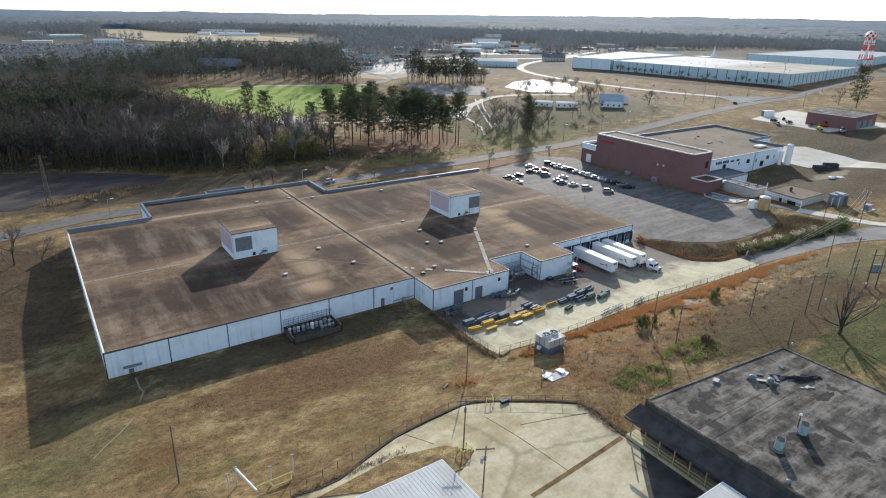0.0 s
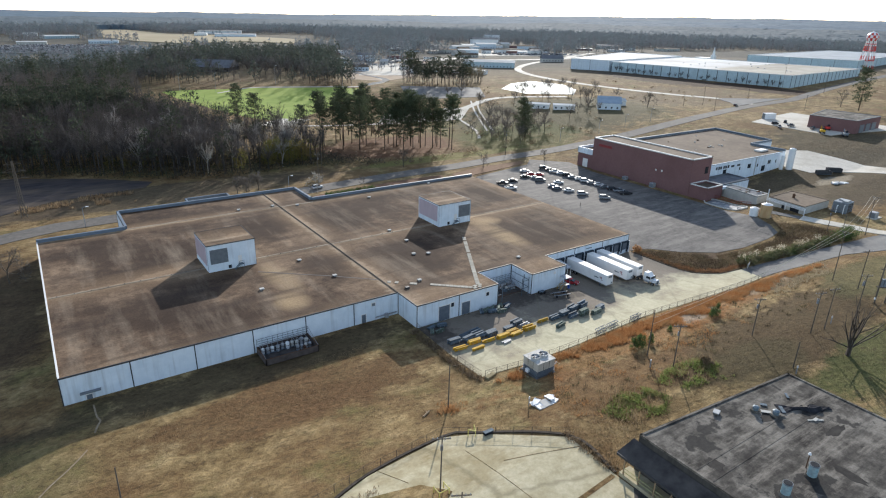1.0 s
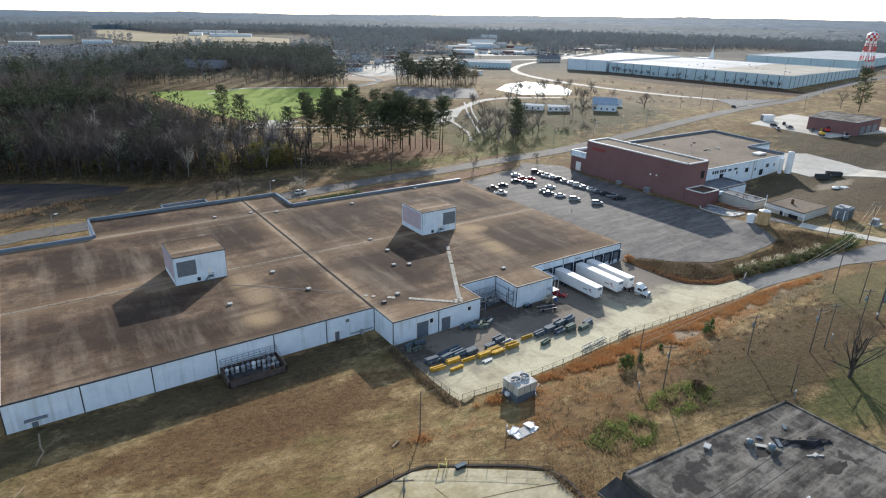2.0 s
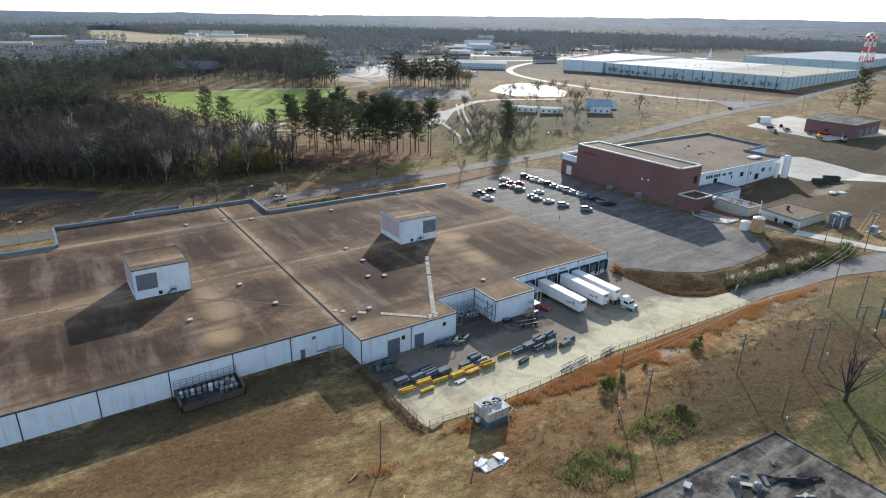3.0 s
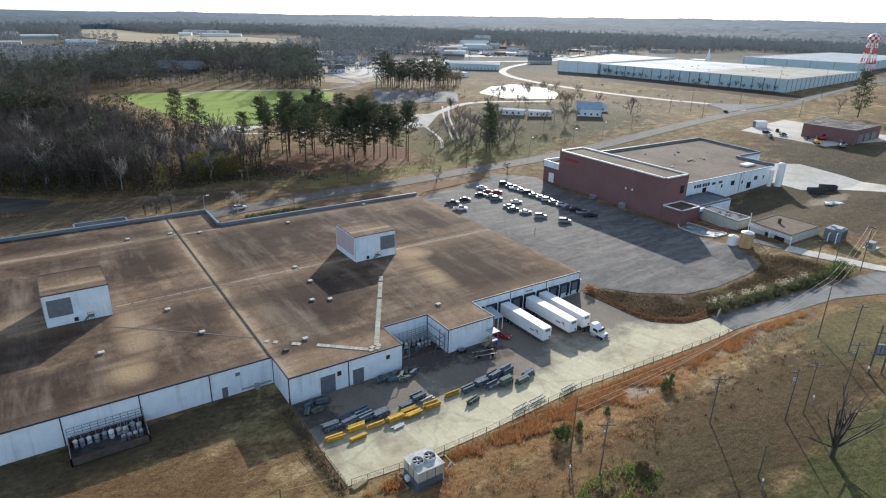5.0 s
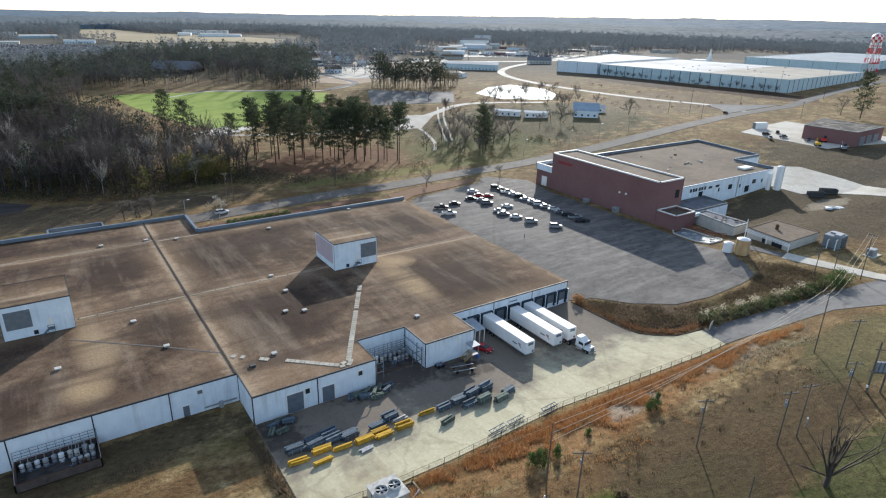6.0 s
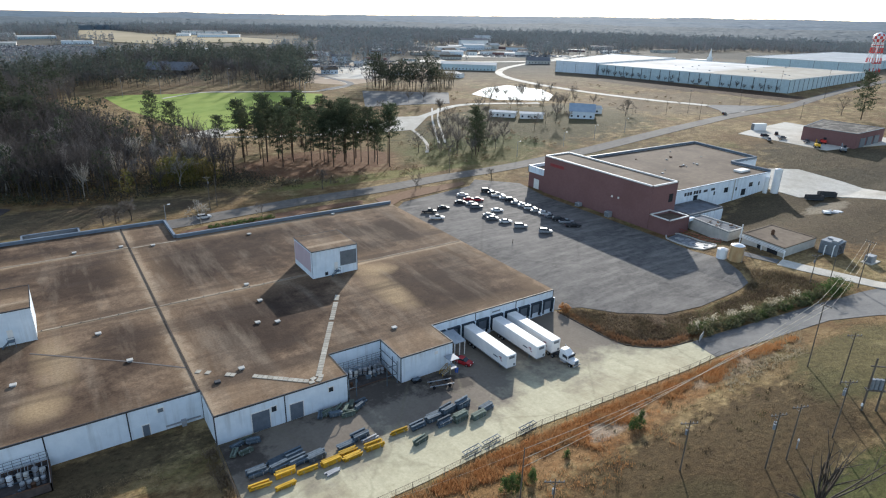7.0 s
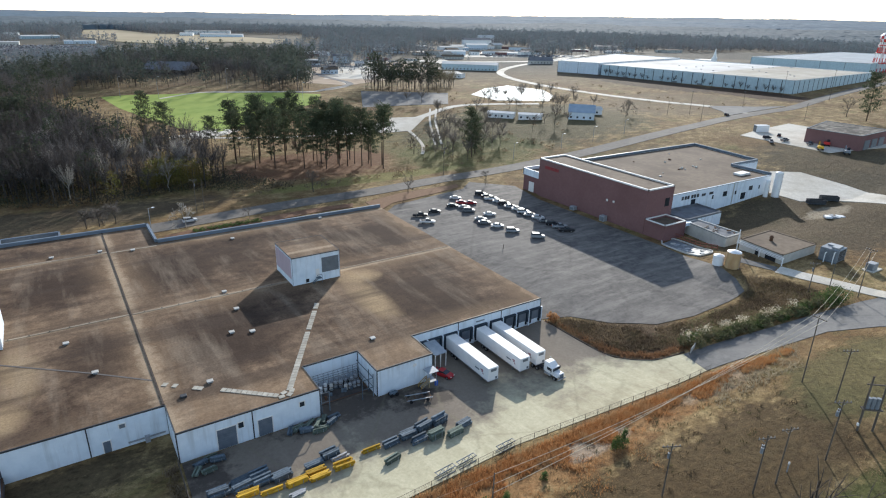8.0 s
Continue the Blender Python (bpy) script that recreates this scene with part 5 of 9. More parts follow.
for k in range(10):
    a, r = rnd.uniform(0.45, 0.78), rnd.uniform(700, 1000)
    x, y, w, d = math.sin(a) * r, math.cos(a) * r, rnd.uniform(14, 45), rnd.uniform(10, 22)
    if not (500 < x < 1180 and 290 < y < 690):
        sheet("pale_yard", [(x, y), (x + w, y - d * 0.4), (x + w + d * 0.4, y + d), (x + d * 0.3, y + d * 1.3)], M_PALE, 0.3 + 0.03 * k, "distant pale paved yard", "parking lot", 12.0)
church = thing("church", "white church with a pointed steeple", "church", at=(795, 524, ground_z(795, 524)))
part("nave", boxes((-7, 7, -6.5, 14, -2, 5.5)), M_PAINT, church)
part("tower", boxes((-2.4, 2.4, -11.4, -6.6, -2, 9)), M_PAINT, church)
part("steeple", tubes(((0, -9, 9), (0, -9, 20), 2.2, 0.15), seg=8), M_PAINT, church, "white pointed steeple")
tower = thing("water_tower", "red and white chequered water tower on banded legs", "water tower", at=(904, 372.5, ground_z(904, 372.5)))
tower.scale = (0.94, 0.94, 0.94)
for k in range(14):
    a0, a1 = 6.28319 * k / 14, 6.28319 * (k + 1) / 14
    for row, (z0, z1, r0, r1) in enumerate(((35.5, 39.0, 5.2, 7.3), (39.0, 42.5, 7.3, 7.0), (42.5, 45.3, 7.0, 4.6))):
        bm = bmesh.new()
        vs = [bm.verts.new((r * math.cos(a), r * math.sin(a), z)) for r, a, z in ((r0, a0, z0), (r0, a1, z0), (r1, a1, z1), (r1, a0, z1), (r0 * 0.8, a0, z0), (r0 * 0.8, a1, z0), (r1 * 0.8, a1, z1), (r1 * 0.8, a0, z1))]
        for q in ((0, 1, 2, 3), (7, 6, 5, 4), (0, 4, 5, 1), (2, 6, 7, 3), (0, 3, 7, 4), (1, 5, 6, 2)):
            bm.faces.new([vs[m] for m in q])
        part("tank_panel", bm, M_RED if (k + row) % 2 else M_PAINT, tower, "red panel" if (k + row) % 2 else "white panel")
part("dome", tubes(((0, 0, 45.3), (0, 0, 46.8), 4.6, 1.4), ((0, 0, 46.8), (0, 0, 47.4), 1.4, 0.6), seg=20), M_PAINT, tower, "white dome")
for k in range(8):
    a = 6.28319 * k / 8 + 0.2
    for m in range(6):
        z0, z1 = m * 6.2 - 2, m * 6.2 + 4.2
        r0, r1 = 9.6 - 0.66 * m, 8.94 - 0.66 * m
        part("leg", tubes(((r0 * math.cos(a), r0 * math.sin(a), z0), (r1 * math.cos(a), r1 * math.sin(a), z1), 0.5), seg=8), M_PAINT if m % 2 else M_RED, tower, "white leg section" if m % 2 else "red leg section")
for z, r in ((10.4, 8.3), (22.8, 7.0), (31.5, 6.2)):
    ring = bmesh.new()
    for k in range(16):
        a0, a1 = 6.28319 * k / 16, 6.28319 * (k + 1) / 16
        tube(ring, (r * math.cos(a0), r * math.sin(a0), z), (r * math.cos(a1), r * math.sin(a1), z), 0.5, None, 6, False)
    part("ring", ring, M_RED, tower)
part("riser", tubes(((0, 0, -2), (0, 0, 36), 1.2), seg=14), M_PAINT, tower)


# ---------------- foreground buildings ----------------
old = thing("old_workshop", "derelict workshop with patched black tar roof", "building")
OLD = [(79.6, 20), (117.2, 20), (117.2, 49.7), (79.6, 52.8)]
# the wall's deep shade is put into its near-black board colour
wall_runs(old, OLD, 2.0, 10.3, mat("shade_dark_boards", (0.045, 0.042, 0.04), (0.085, 0.08, 0.074), 1.0, 0.9, stretch=(1, 1, 0.2)), 0, 0.4)
part("roof", slab(bmesh.new(), OLD, 10.3, 10.5), M_DARKROOF, old, "weathered black tar roof with pale patches")
part("roof_edge", rim(bmesh.new(), OLD, 0.35, 10.504, 10.66), M_DARKROOF, old)
lean = slab(bmesh.new(), [(76.5, 20), (79.5, 20), (79.5, 53.6), (76.5, 54.2)], 7.5, 7.7)
for v in lean.verts:
    if v.co.x > 78:
        v.co.z += 1.7
part("lean_to_roof", lean, mat("sooty_membrane", (0.035, 0.032, 0.033), (0.075, 0.068, 0.066), 0.5, 0.85, dirt=(0.12, 0.11, 0.1), dscale=0.35), old, "dark lean-to roof")
part("fascia", boxes((76.38, 76.496, 20, 54.1, 7.3, 7.74)), M_TRIM, old)
porch = bmesh.new()
for k in range(12):
    y = 21.5 + k * 2.85
    box(porch, 77.1, 77.28, y, y + 0.18, 3.2, 7.0)
part("porch_posts", porch, M_TIMBER, old)
for k in range(11):
    y = 21.7 + k * 2.85
    part("railing", boxes((77.02, 77.1, y, y + 2.67, 4.55, 4.68), (77.02, 77.1, y, y + 2.67, 5.2, 5.3)), mat("worn_yellow", (0.34, 0.32, 0.16), (0.46, 0.43, 0.22), 2.0, 0.8) if k == 0 else bpy.data.materials["worn_yellow"], old)
part("platform", boxes((77.0, 79.55, 20, 53.6, 2.6, 4.0)), M_OLDSLAB, old, "concrete platform")
part("doorway", boxes((79.5, 79.596, 44.5, 47.5, 4.0, 6.6)), M_DOCK, old)

for y in (40.4, 43.1):
    part("roof_ridge", boxes((80.2, 113.0, y, y + 0.12, 10.504, 10.54), bevel=0.01), M_DARKROOF, old)
M_TARSTAIN = mat("black_tar_spill", (0.02, 0.018, 0.017), (0.05, 0.045, 0.04), 1.2, 0.8)


def tar_spill(x, y, rx, ry, seed):
    jit = random.Random(seed)
    pts = [(x + rx * jit.uniform(0.7, 1.1) * math.cos(6.28319 * k / 18), y + ry * jit.uniform(0.7, 1.1) * math.sin(6.28319 * k / 18)) for k in range(18)]
    part("tar_spill", slab(bmesh.new(), pts, 10.504, 10.512), M_TARSTAIN, old, "black tar spill")


for k, (x, y, rx, ry) in enumerate(((86.0, 33.3, 1.7, 1.5), (92.7, 33.1, 1.9, 1.6), (107.0, 36.6, 2.6, 0.9), (109.8, 41.4, 3.6, 1.2), (83.6, 42.5, 1.2, 1.6), (98.0, 30.6, 1.0, 2.6), (101.5, 44.4, 2.2, 1.0))):
    tar_spill(x, y, rx, ry, k)


M_HOOD = mat("dull_blue_steel", (0.1, 0.14, 0.17), (0.22, 0.26, 0.29), 1.5, 0.55, 0.1, local=True)
flat = thing("roof_box", "flat grey ventilator box on the tar roof", "ventilator", "roof ventilators", (94.8, 49.6, 10.504), 20)
part("curb", boxes((-0.55, 0.55, -0.4, 0.4, 0, 0.3)), M_DARKROOF, flat)
part("lid", boxes((-0.65, 0.65, -0.5, 0.5, 0.3, 0.45), bevel=0.04), M_STEEL, flat)


def chimney(x, y, h, r):
    c = thing("roof_flue", "teal ventilation pipe on the tar roof", "flue", "roof flues", (x, y, 10.504))
    part("base", tubes(((0, 0, 0), (0, 0, 0.35), r * 1.5, r * 1.1), seg=16), M_DARKROOF, c)
    part("pipe", tubes(((0, 0, 0.35), (0, 0, h), r), seg=18), M_TEAL, c)
    part("collar", tubes(((0, 0, h), (0, 0, h + 0.1), r * 1.06), seg=18), M_LOUVRE, c)
    part("mouth", tubes(((0, 0, h + 0.12), (0, 0, h + 0.14), r * 0.9), seg=18), M_DOCK, c)


chimney(86.2, 33.6, 1.95, 0.64)
chimney(92.9, 33.4, 2.1, 0.66)
stub = thing("vent_pipe", "thin vent pipe with white cap on the tar roof", "vent pipe", at=(94.2, 34.8, 10.504))
part("pipe", tubes(((0, 0, 0), (0, 0, 2.4), 0.09), seg=8), M_RUST, stub)
part("cap", tubes(((0, 0, 2.4), (0, 0, 2.7), 0.26, 0.12), seg=10), M_PAINT, stub)
for x, y, s in ((100.9, 46.5, 0.55), (102.6, 44.0, 0.6), (79.95, 28.8, 0.35)):
    v = thing("roof_fan", "small grey roof ventilator on tar roof", "ventilator", "roof ventilators", (x, y, 10.504 if x > 80 else 10.67))
    part("curb", boxes((-s, s, -s, s, 0, 0.35)), M_DARKROOF, v)
    part("hood", tubes(((0, 0, 0.35), (0, 0, 1.1 * s + 0.3), s * 0.8, s * 0.95), ((0, 0, 1.1 * s + 0.3), (0, 0, 1.35 * s + 0.35), s * 0.95, s * 0.4), seg=14), M_HOOD, v)
rnd = random.Random(8)
for k in range(10):
    x, y = rnd.uniform(101, 113), rnd.uniform(38, 47)
    w, d = rnd.uniform(0.4, 1.5), rnd.uniform(0.12, 0.4)
    p = thing("debris_sheet", "loose pale sheet lying on the tar roof", "debris", "roof debris", (x, y, 10.504), rnd.uniform(-60, 60))
    bm = boxes((-w, w, -d, d, 0, 0.08), bevel=0.02)
    for v in bm.verts:
        v.co.z += 0.12 * abs(math.sin(v.co.x * 2.1))
    part("sheet", bm, rnd.choice((M_BLOCK, M_DARKSTEEL, M_DARKROOF, M_DARKROOF)), p)
tarp = thing("roof_tarp", "dark crumpled sheet of torn membrane lying on the tar roof", "membrane", at=(108.6, 42.4, 10.504), turn=-32)
bm = bmesh.new()
grid = [[bm.verts.new((-4.5 + 0.5 * i, (-1.2 + 0.4 * j) * (0.65 + 0.35 * math.sin(i * 0.6 + 1)), 0.06 + 0.3 * abs(noise.noise((i * 0.4, j * 0.7, 2.0))) + (0.35 if j in (2, 3) and 4 < i < 15 else 0))) for j in range(7)] for i in range(19)]
for i in range(18):
    for j in range(6):
        bm.faces.new((grid[i][j], grid[i + 1][j], grid[i + 1][j + 1], grid[i][j + 1]))
edges = [e for e in bm.edges if e.is_boundary]
for v in [g for g in bmesh.ops.extrude_edge_only(bm, edges=edges)["geom"] if isinstance(g, bmesh.types.BMVert)]:
    v.co.z = 0.004
part("sheet", bm, mat("blue_black_membrane", (0.018, 0.018, 0.022), (0.04, 0.04, 0.046), 1.0, 0.95), tarp)


def tin_building(x0, x1, y0, y1, z):
    b = thing("tin_roof_shed", "shed with pale ribbed tin roof", "shed", "tin sheds")
    part("wall", boxes((x0 + 0.3, x1 - 0.3, y0, y1 - 0.3, 2.0, z - 0.1)), M_BLOCK, b)
    bm = bmesh.new()
    box(bm, x0, x1, y0, y1, z - 0.1, z)
    part("roof", bm, M_TINROOF, b, "pale ribbed tin roof")
    n = int((x1 - x0) / 0.6)
    for k in range(n):
        x = x0 + 0.3 + k * 0.6
        part("rib", boxes((x, x + 0.06, y0, y1, z + 0.002, z + 0.03)), M_TINROOF, b)
    part("gutter", boxes((x0 - 0.05, x1 + 0.1, y1, y1 + 0.12, z - 0.25, z + 0.03), (x1, x1 + 0.1, y0, y1, z - 0.25, z + 0.03)), M_PAINT, b)


tin_building(24, 43.8, 30, 61.2, 8.2)
tin_building(60, 75.4, 18, 35.3, 8.3)

# ---------------- loading yard ----------------


def wheel_set(parent, places, r=0.5, w=0.3):
    for x, y in places:
        t = part("wheel", tubes(((x - w / 2, y, r), (x + w / 2, y, r), r), seg=16), M_TYRE, parent)
        part("rim", tubes(((x - w / 2 - 0.02, y, r), (x + w / 2 + 0.02, y, r), r * 0.5), seg=12), M_RIM, t)


def dry_van(x, y, z):
    """A box trailer; its nose points to -y."""
    t = thing("box_trailer", "long white box trailer backed up to the loading dock", "trailer", "box trailers", (x, y, z))
    L, W = 15.9, 1.3
    part("box", boxes((-W, W, 0, L, 1.1, 4.02), bevel=0.06), M_PAINT, t, "white ribbed trailer box")
    rf = boxes((-W + 0.03, W - 0.03, 0.05, L - 0.05, 4.024, 4.07), bevel=0.02)
    part("roof", rf, M_COPING, t)
    part("rail", boxes((-W - 0.03, W + 0.03, -0.02, L, 1.0, 1.12)), M_STEEL, t)
    for s in (-1, 1):
        bm = bmesh.new()
        a, b = sorted((s * (W + 0.03), s * (W + 0.045)))
        for (y0, z0), (y1, z1) in (((1.8, 2.3), (2.3, 3.0)), ((2.3, 2.6), (2.7, 2.9)), ((1.5, 2.0), (2.0, 2.2))):
            box(bm, a, b, y0, y1, z0, z1)
        part("side_mark", bm, M_EMBLEM, t, "faded dark red emblem")
        part("letter_bar", boxes((a, b, 3.1, 4.6, 2.2, 2.5)), M_DARKSTEEL, t)
    part("nose_panel", boxes((-0.7, 0.7, -0.08, -0.002, 3.2, 3.8)), M_LOUVRE, t)
    part("nose_socket_box", boxes((0.5, 1.0, -0.06, -0.002, 1.3, 1.8)), M_LOUVRE, t)
    part("landing_gear", boxes((-1.0, -0.85, 2.6, 2.8, 0.0, 1.05), (0.85, 1.0, 2.6, 2.8, 0.0, 1.05), (-1.0, 1.0, 2.65, 2.75, 0.5, 0.6)), M_DARKSTEEL, t)
    part("underride_guard", boxes((-1.2, 1.2, L - 0.2, L - 0.1, 0.5, 0.62)), M_DARKSTEEL, t)
    wheel_set(t, [(s * 1.05, yy) for s in (-1, 1) for yy in (L - 2.6, L - 3.9)], 0.5, 0.5)
    return t


dry_van(138.9, 110.0, -1.38)
dry_van(147.0, 109.6, -1.38)
dry_van(151.6, 109.8, -1.38)


def truck(x, y, z, turn):
    t = thing("semi_truck", "white day-cab tractor coupled under a box trailer", "truck", at=(x, y, z), turn=turn)
    bm = bmesh.new()
    box(bm, -1.15, 1.15, -2.4, 0.1, 1.0, 2.55, 0.1)
    part("cab", bm, M_PAINT, t)
    top = boxes((-1.1, 1.1, -1.9, 0.05, 2.55, 3.3))
    for v in top.verts:
        if v.co.z > 3:
            v.co.x *= 0.82
            if v.co.y < -1:
                v.co.y += 0.8
    part("roof_fairing", top, M_PAINT, t)
    part("hood", boxes((-0.85, 0.85, -4.0, -2.4, 0.8, 1.75), bevel=0.12), M_PAINT, t)
    part("windscreen", boxes((-0.98, 0.98, -2.46, -2.41, 1.78, 2.45)), M_GLASS, t)
    for s in (-1, 1):
        a, b = sorted((s * 1.152, s * 1.17))
        part("side_window", boxes((a, b, -2.0, -0.9, 1.75, 2.4)), M_GLASS, t)
        a, b = sorted((s * 0.8, s * 1.2))
        part("fender", boxes((a, b, -3.8, -2.4, 1.0, 1.25), bevel=0.08), M_PAINT, t)
        part("headlight", boxes((s * 0.7 - 0.18, s * 0.7 + 0.18, -4.05, -3.99, 0.95, 1.2)), M_STEEL, t)
        part("fuel_tank", tubes(((s * 0.95, -2.0, 0.75), (s * 0.95, -0.3, 0.75), 0.33), seg=14), M_STEEL, t)
        part("mirror", boxes((s * 1.35 - 0.1, s * 1.35 + 0.1, -2.3, -2.2, 1.7, 2.4)), M_DOCK, t)
    part("grille", boxes((-0.5, 0.5, -4.06, -4.01, 0.85, 1.6)), M_DARKSTEEL, t)
    part("bumper", boxes((-1.15, 1.15, -4.25, -4.07, 0.45, 0.8), bevel=0.05), M_STEEL, t)
    part("chassis", boxes((-0.45, 0.45, -3.8, 4.3, 0.65, 0.95)), M_DOCK, t)
    part("exhaust", tubes(((1.0, 0.3, 0.9), (1.0, 0.3, 3.5), 0.09), seg=8), M_STEEL, t)
    wheel_set(t, [(-1.0, -3.1), (1.0, -3.1), (-1.0, 2.0), (1.0, 2.0), (-1.0, 3.3), (1.0, 3.3)], 0.5, 0.4)


truck(151.7, 107.6, -1.36, 4)


def bundle(x, y, turn, length, rows, cols, material, label, group, z=-0.9, s=0.34):
    """A strapped stack of long steel sections on timber."""
    b = thing("steel_bundle", label, "steel bundle", group, (x, y, z), turn)
    for k in (-0.3, 0.3):
        part("timber", boxes((k * length - 0.06, k * length + 0.06, -cols * s / 2, cols * s / 2, 0, 0.12)), M_TIMBER, b)
    me = None
    jit = random.Random(int(x * 10 + y))
    for r in range(rows):
        for c in range(cols):
            if r == rows - 1 and rows > 1 and jit.random() < 0.3:
                continue
            if me is None:
                bm = boxes((-length / 2, length / 2, -s * 0.43, s * 0.43, 0, s * 0.14), (-length / 2, length / 2, -s * 0.43, s * 0.43, s * 0.76, s * 0.9), (-length / 2 + 0.03, length / 2 - 0.03, -s * 0.2, s * 0.2, s * 0.14, s * 0.76))
                ob = part("bar", bm, material, b)
                me = ob.data
            else:
                ob = new("bar", me)
                ob.parent = b
            ob.matrix_basis = pose(jit.uniform(-0.22, 0.22), (c - (cols - 1) / 2) * s, 0.12 + r * s * 0.92, 0, 0, jit.uniform(-1.5, 1.5))
    for k in (-0.25, 0.25):
        part("strap", boxes((k * length - 0.03, k * length + 0.03, -cols * s / 2 - 0.02, cols * s / 2 + 0.02, 0.122, 0.14 + (rows - 1) * s * 0.9)), M_STEEL, b)
    return b


YL, DL = "bundle of yellow steel sections on the concrete", "bundle of blue-grey steel sections on the concrete"
for x, y, tn, r, c in ((82.5, 104.0, -4, 2, 3), (85.9, 101.8, 2, 2, 2), (86.9, 104.5, 0, 3, 3), (90.3, 103.5, 0, 2, 3), (94.3, 103.1, 2, 3, 3), (97.7, 104.0, 2, 2, 3), (97.9, 102.5, 3, 2, 3), (102.3, 102.9, 0, 3, 4), (108.0, 104.1, 0, 2, 2)):
    bundle(x, y, tn, 3.3, r, c, M_YELLOW, YL, "yellow bundles")
for x, y, tn, r, c in ((83.0, 107.0, 0, 3, 4), (86.6, 107.9, 8, 2, 4), (86.5, 106.3, 8, 3, 3), (89.5, 107.9, 6, 3, 4), (89.6, 106.1, 6, 3, 4), (92.6, 105.6, 6, 3, 4), (98.1, 105.6, 4, 2, 3), (101.4, 106.6, 8, 3, 4),
                       (111.8, 103.8, 4, 2, 4), (115.3, 104.1, 4, 3, 4), (118.7, 104.5, 10, 4, 4), (122.2, 104.5, 10, 5, 4), (116.4, 101.9, 5, 3, 3), (125.6, 101.4, 10, 3, 3)):
    bundle(x, y, tn, 3.1, r, c, M_DARKSTEEL, DL, "blue-grey bundles", s=0.4)
for x, y, tn, r, c in ((119.6, 101.3, 6, 5, 4), (122.9, 100.2, 8, 4, 4), (109.9, 99.8, 12, 3, 3)):
    bundle(x, y, tn, 3.0, r, c, M_GREENSTEEL, "bundle of grey-green steel frames on the concrete", "grey-green bundles")
bundle(93.6, 100.9, 8, 2.4, 1, 3, M_STEEL, "bundle of bright galvanised sections on the concrete", "bright bundles")
bundle(102.6, 105.1, 6, 2.9, 2, 3, M_STEEL, "bundle of bright galvanised sections on the concrete", "bright bundles")
rnd = random.Random(21)
for x, y, tn in ((97.8, 116.1, 62), (100.3, 114.7, -12), (102.6, 115.3, 50), (102.3, 113.4, -8), (104.2, 116.2, 56), (106.2, 116.0, 8), (99.2, 115.9, 15), (101.4, 116.4, 35), (103.4, 114.3, -20), (105.2, 114.8, 25), (82.9, 113.2, 10), (84.9, 115.2, -10), (82.2, 115.6, 14), (83.9, 116.5, 8), (81.2, 113.9, 60)):
    bundle(x, y, tn, 2.3, rnd.choice((2, 3)), 3, rnd.choice((M_GREENSTEEL, M_DARKSTEEL)), "untidy heap of dark steel sections beside the wall", "heaps by the wall", s=0.3)


def lattice_frame(x, y, turn):
    f = thing("lattice_frame", "grey lattice steel frame lying by the fence", "steel frame", "lattice frames", (x, y, ground_z(x, y) + 0.1), turn)
    for y0 in (-0.4, 0.4):
        for z0 in (0.1, 1.1):
            part("chord", boxes((-1.9, 1.9, y0 - 0.05, y0 + 0.05, z0 - 0.06, z0 + 0.06)), M_DARKSTEEL, f)
        for k in range(5):
            part("brace", tubes(((-1.8 + k * 0.75, y0, 0.1 if k % 2 else 1.1), (-1.05 + k * 0.75, y0, 1.1 if k % 2 else 0.1), 0.05), seg=5), M_GREYPAINT, f)
    for k in range(4):
        part("crosspiece", boxes((-1.8 + k * 1.2, -1.7 + k * 1.2, -0.4, 0.4, 1.05, 1.13)), M_GREYPAINT, f)


lattice_frame(115.1, 91.6, 6)
lattice_frame(119.5, 91.9, 6)
lattice_frame(127.4, 91.4, 4)


M_DARKSHED = mat("stained_bund", (0.065, 0.052, 0.047), (0.12, 0.098, 0.088), 1.0, 0.9)


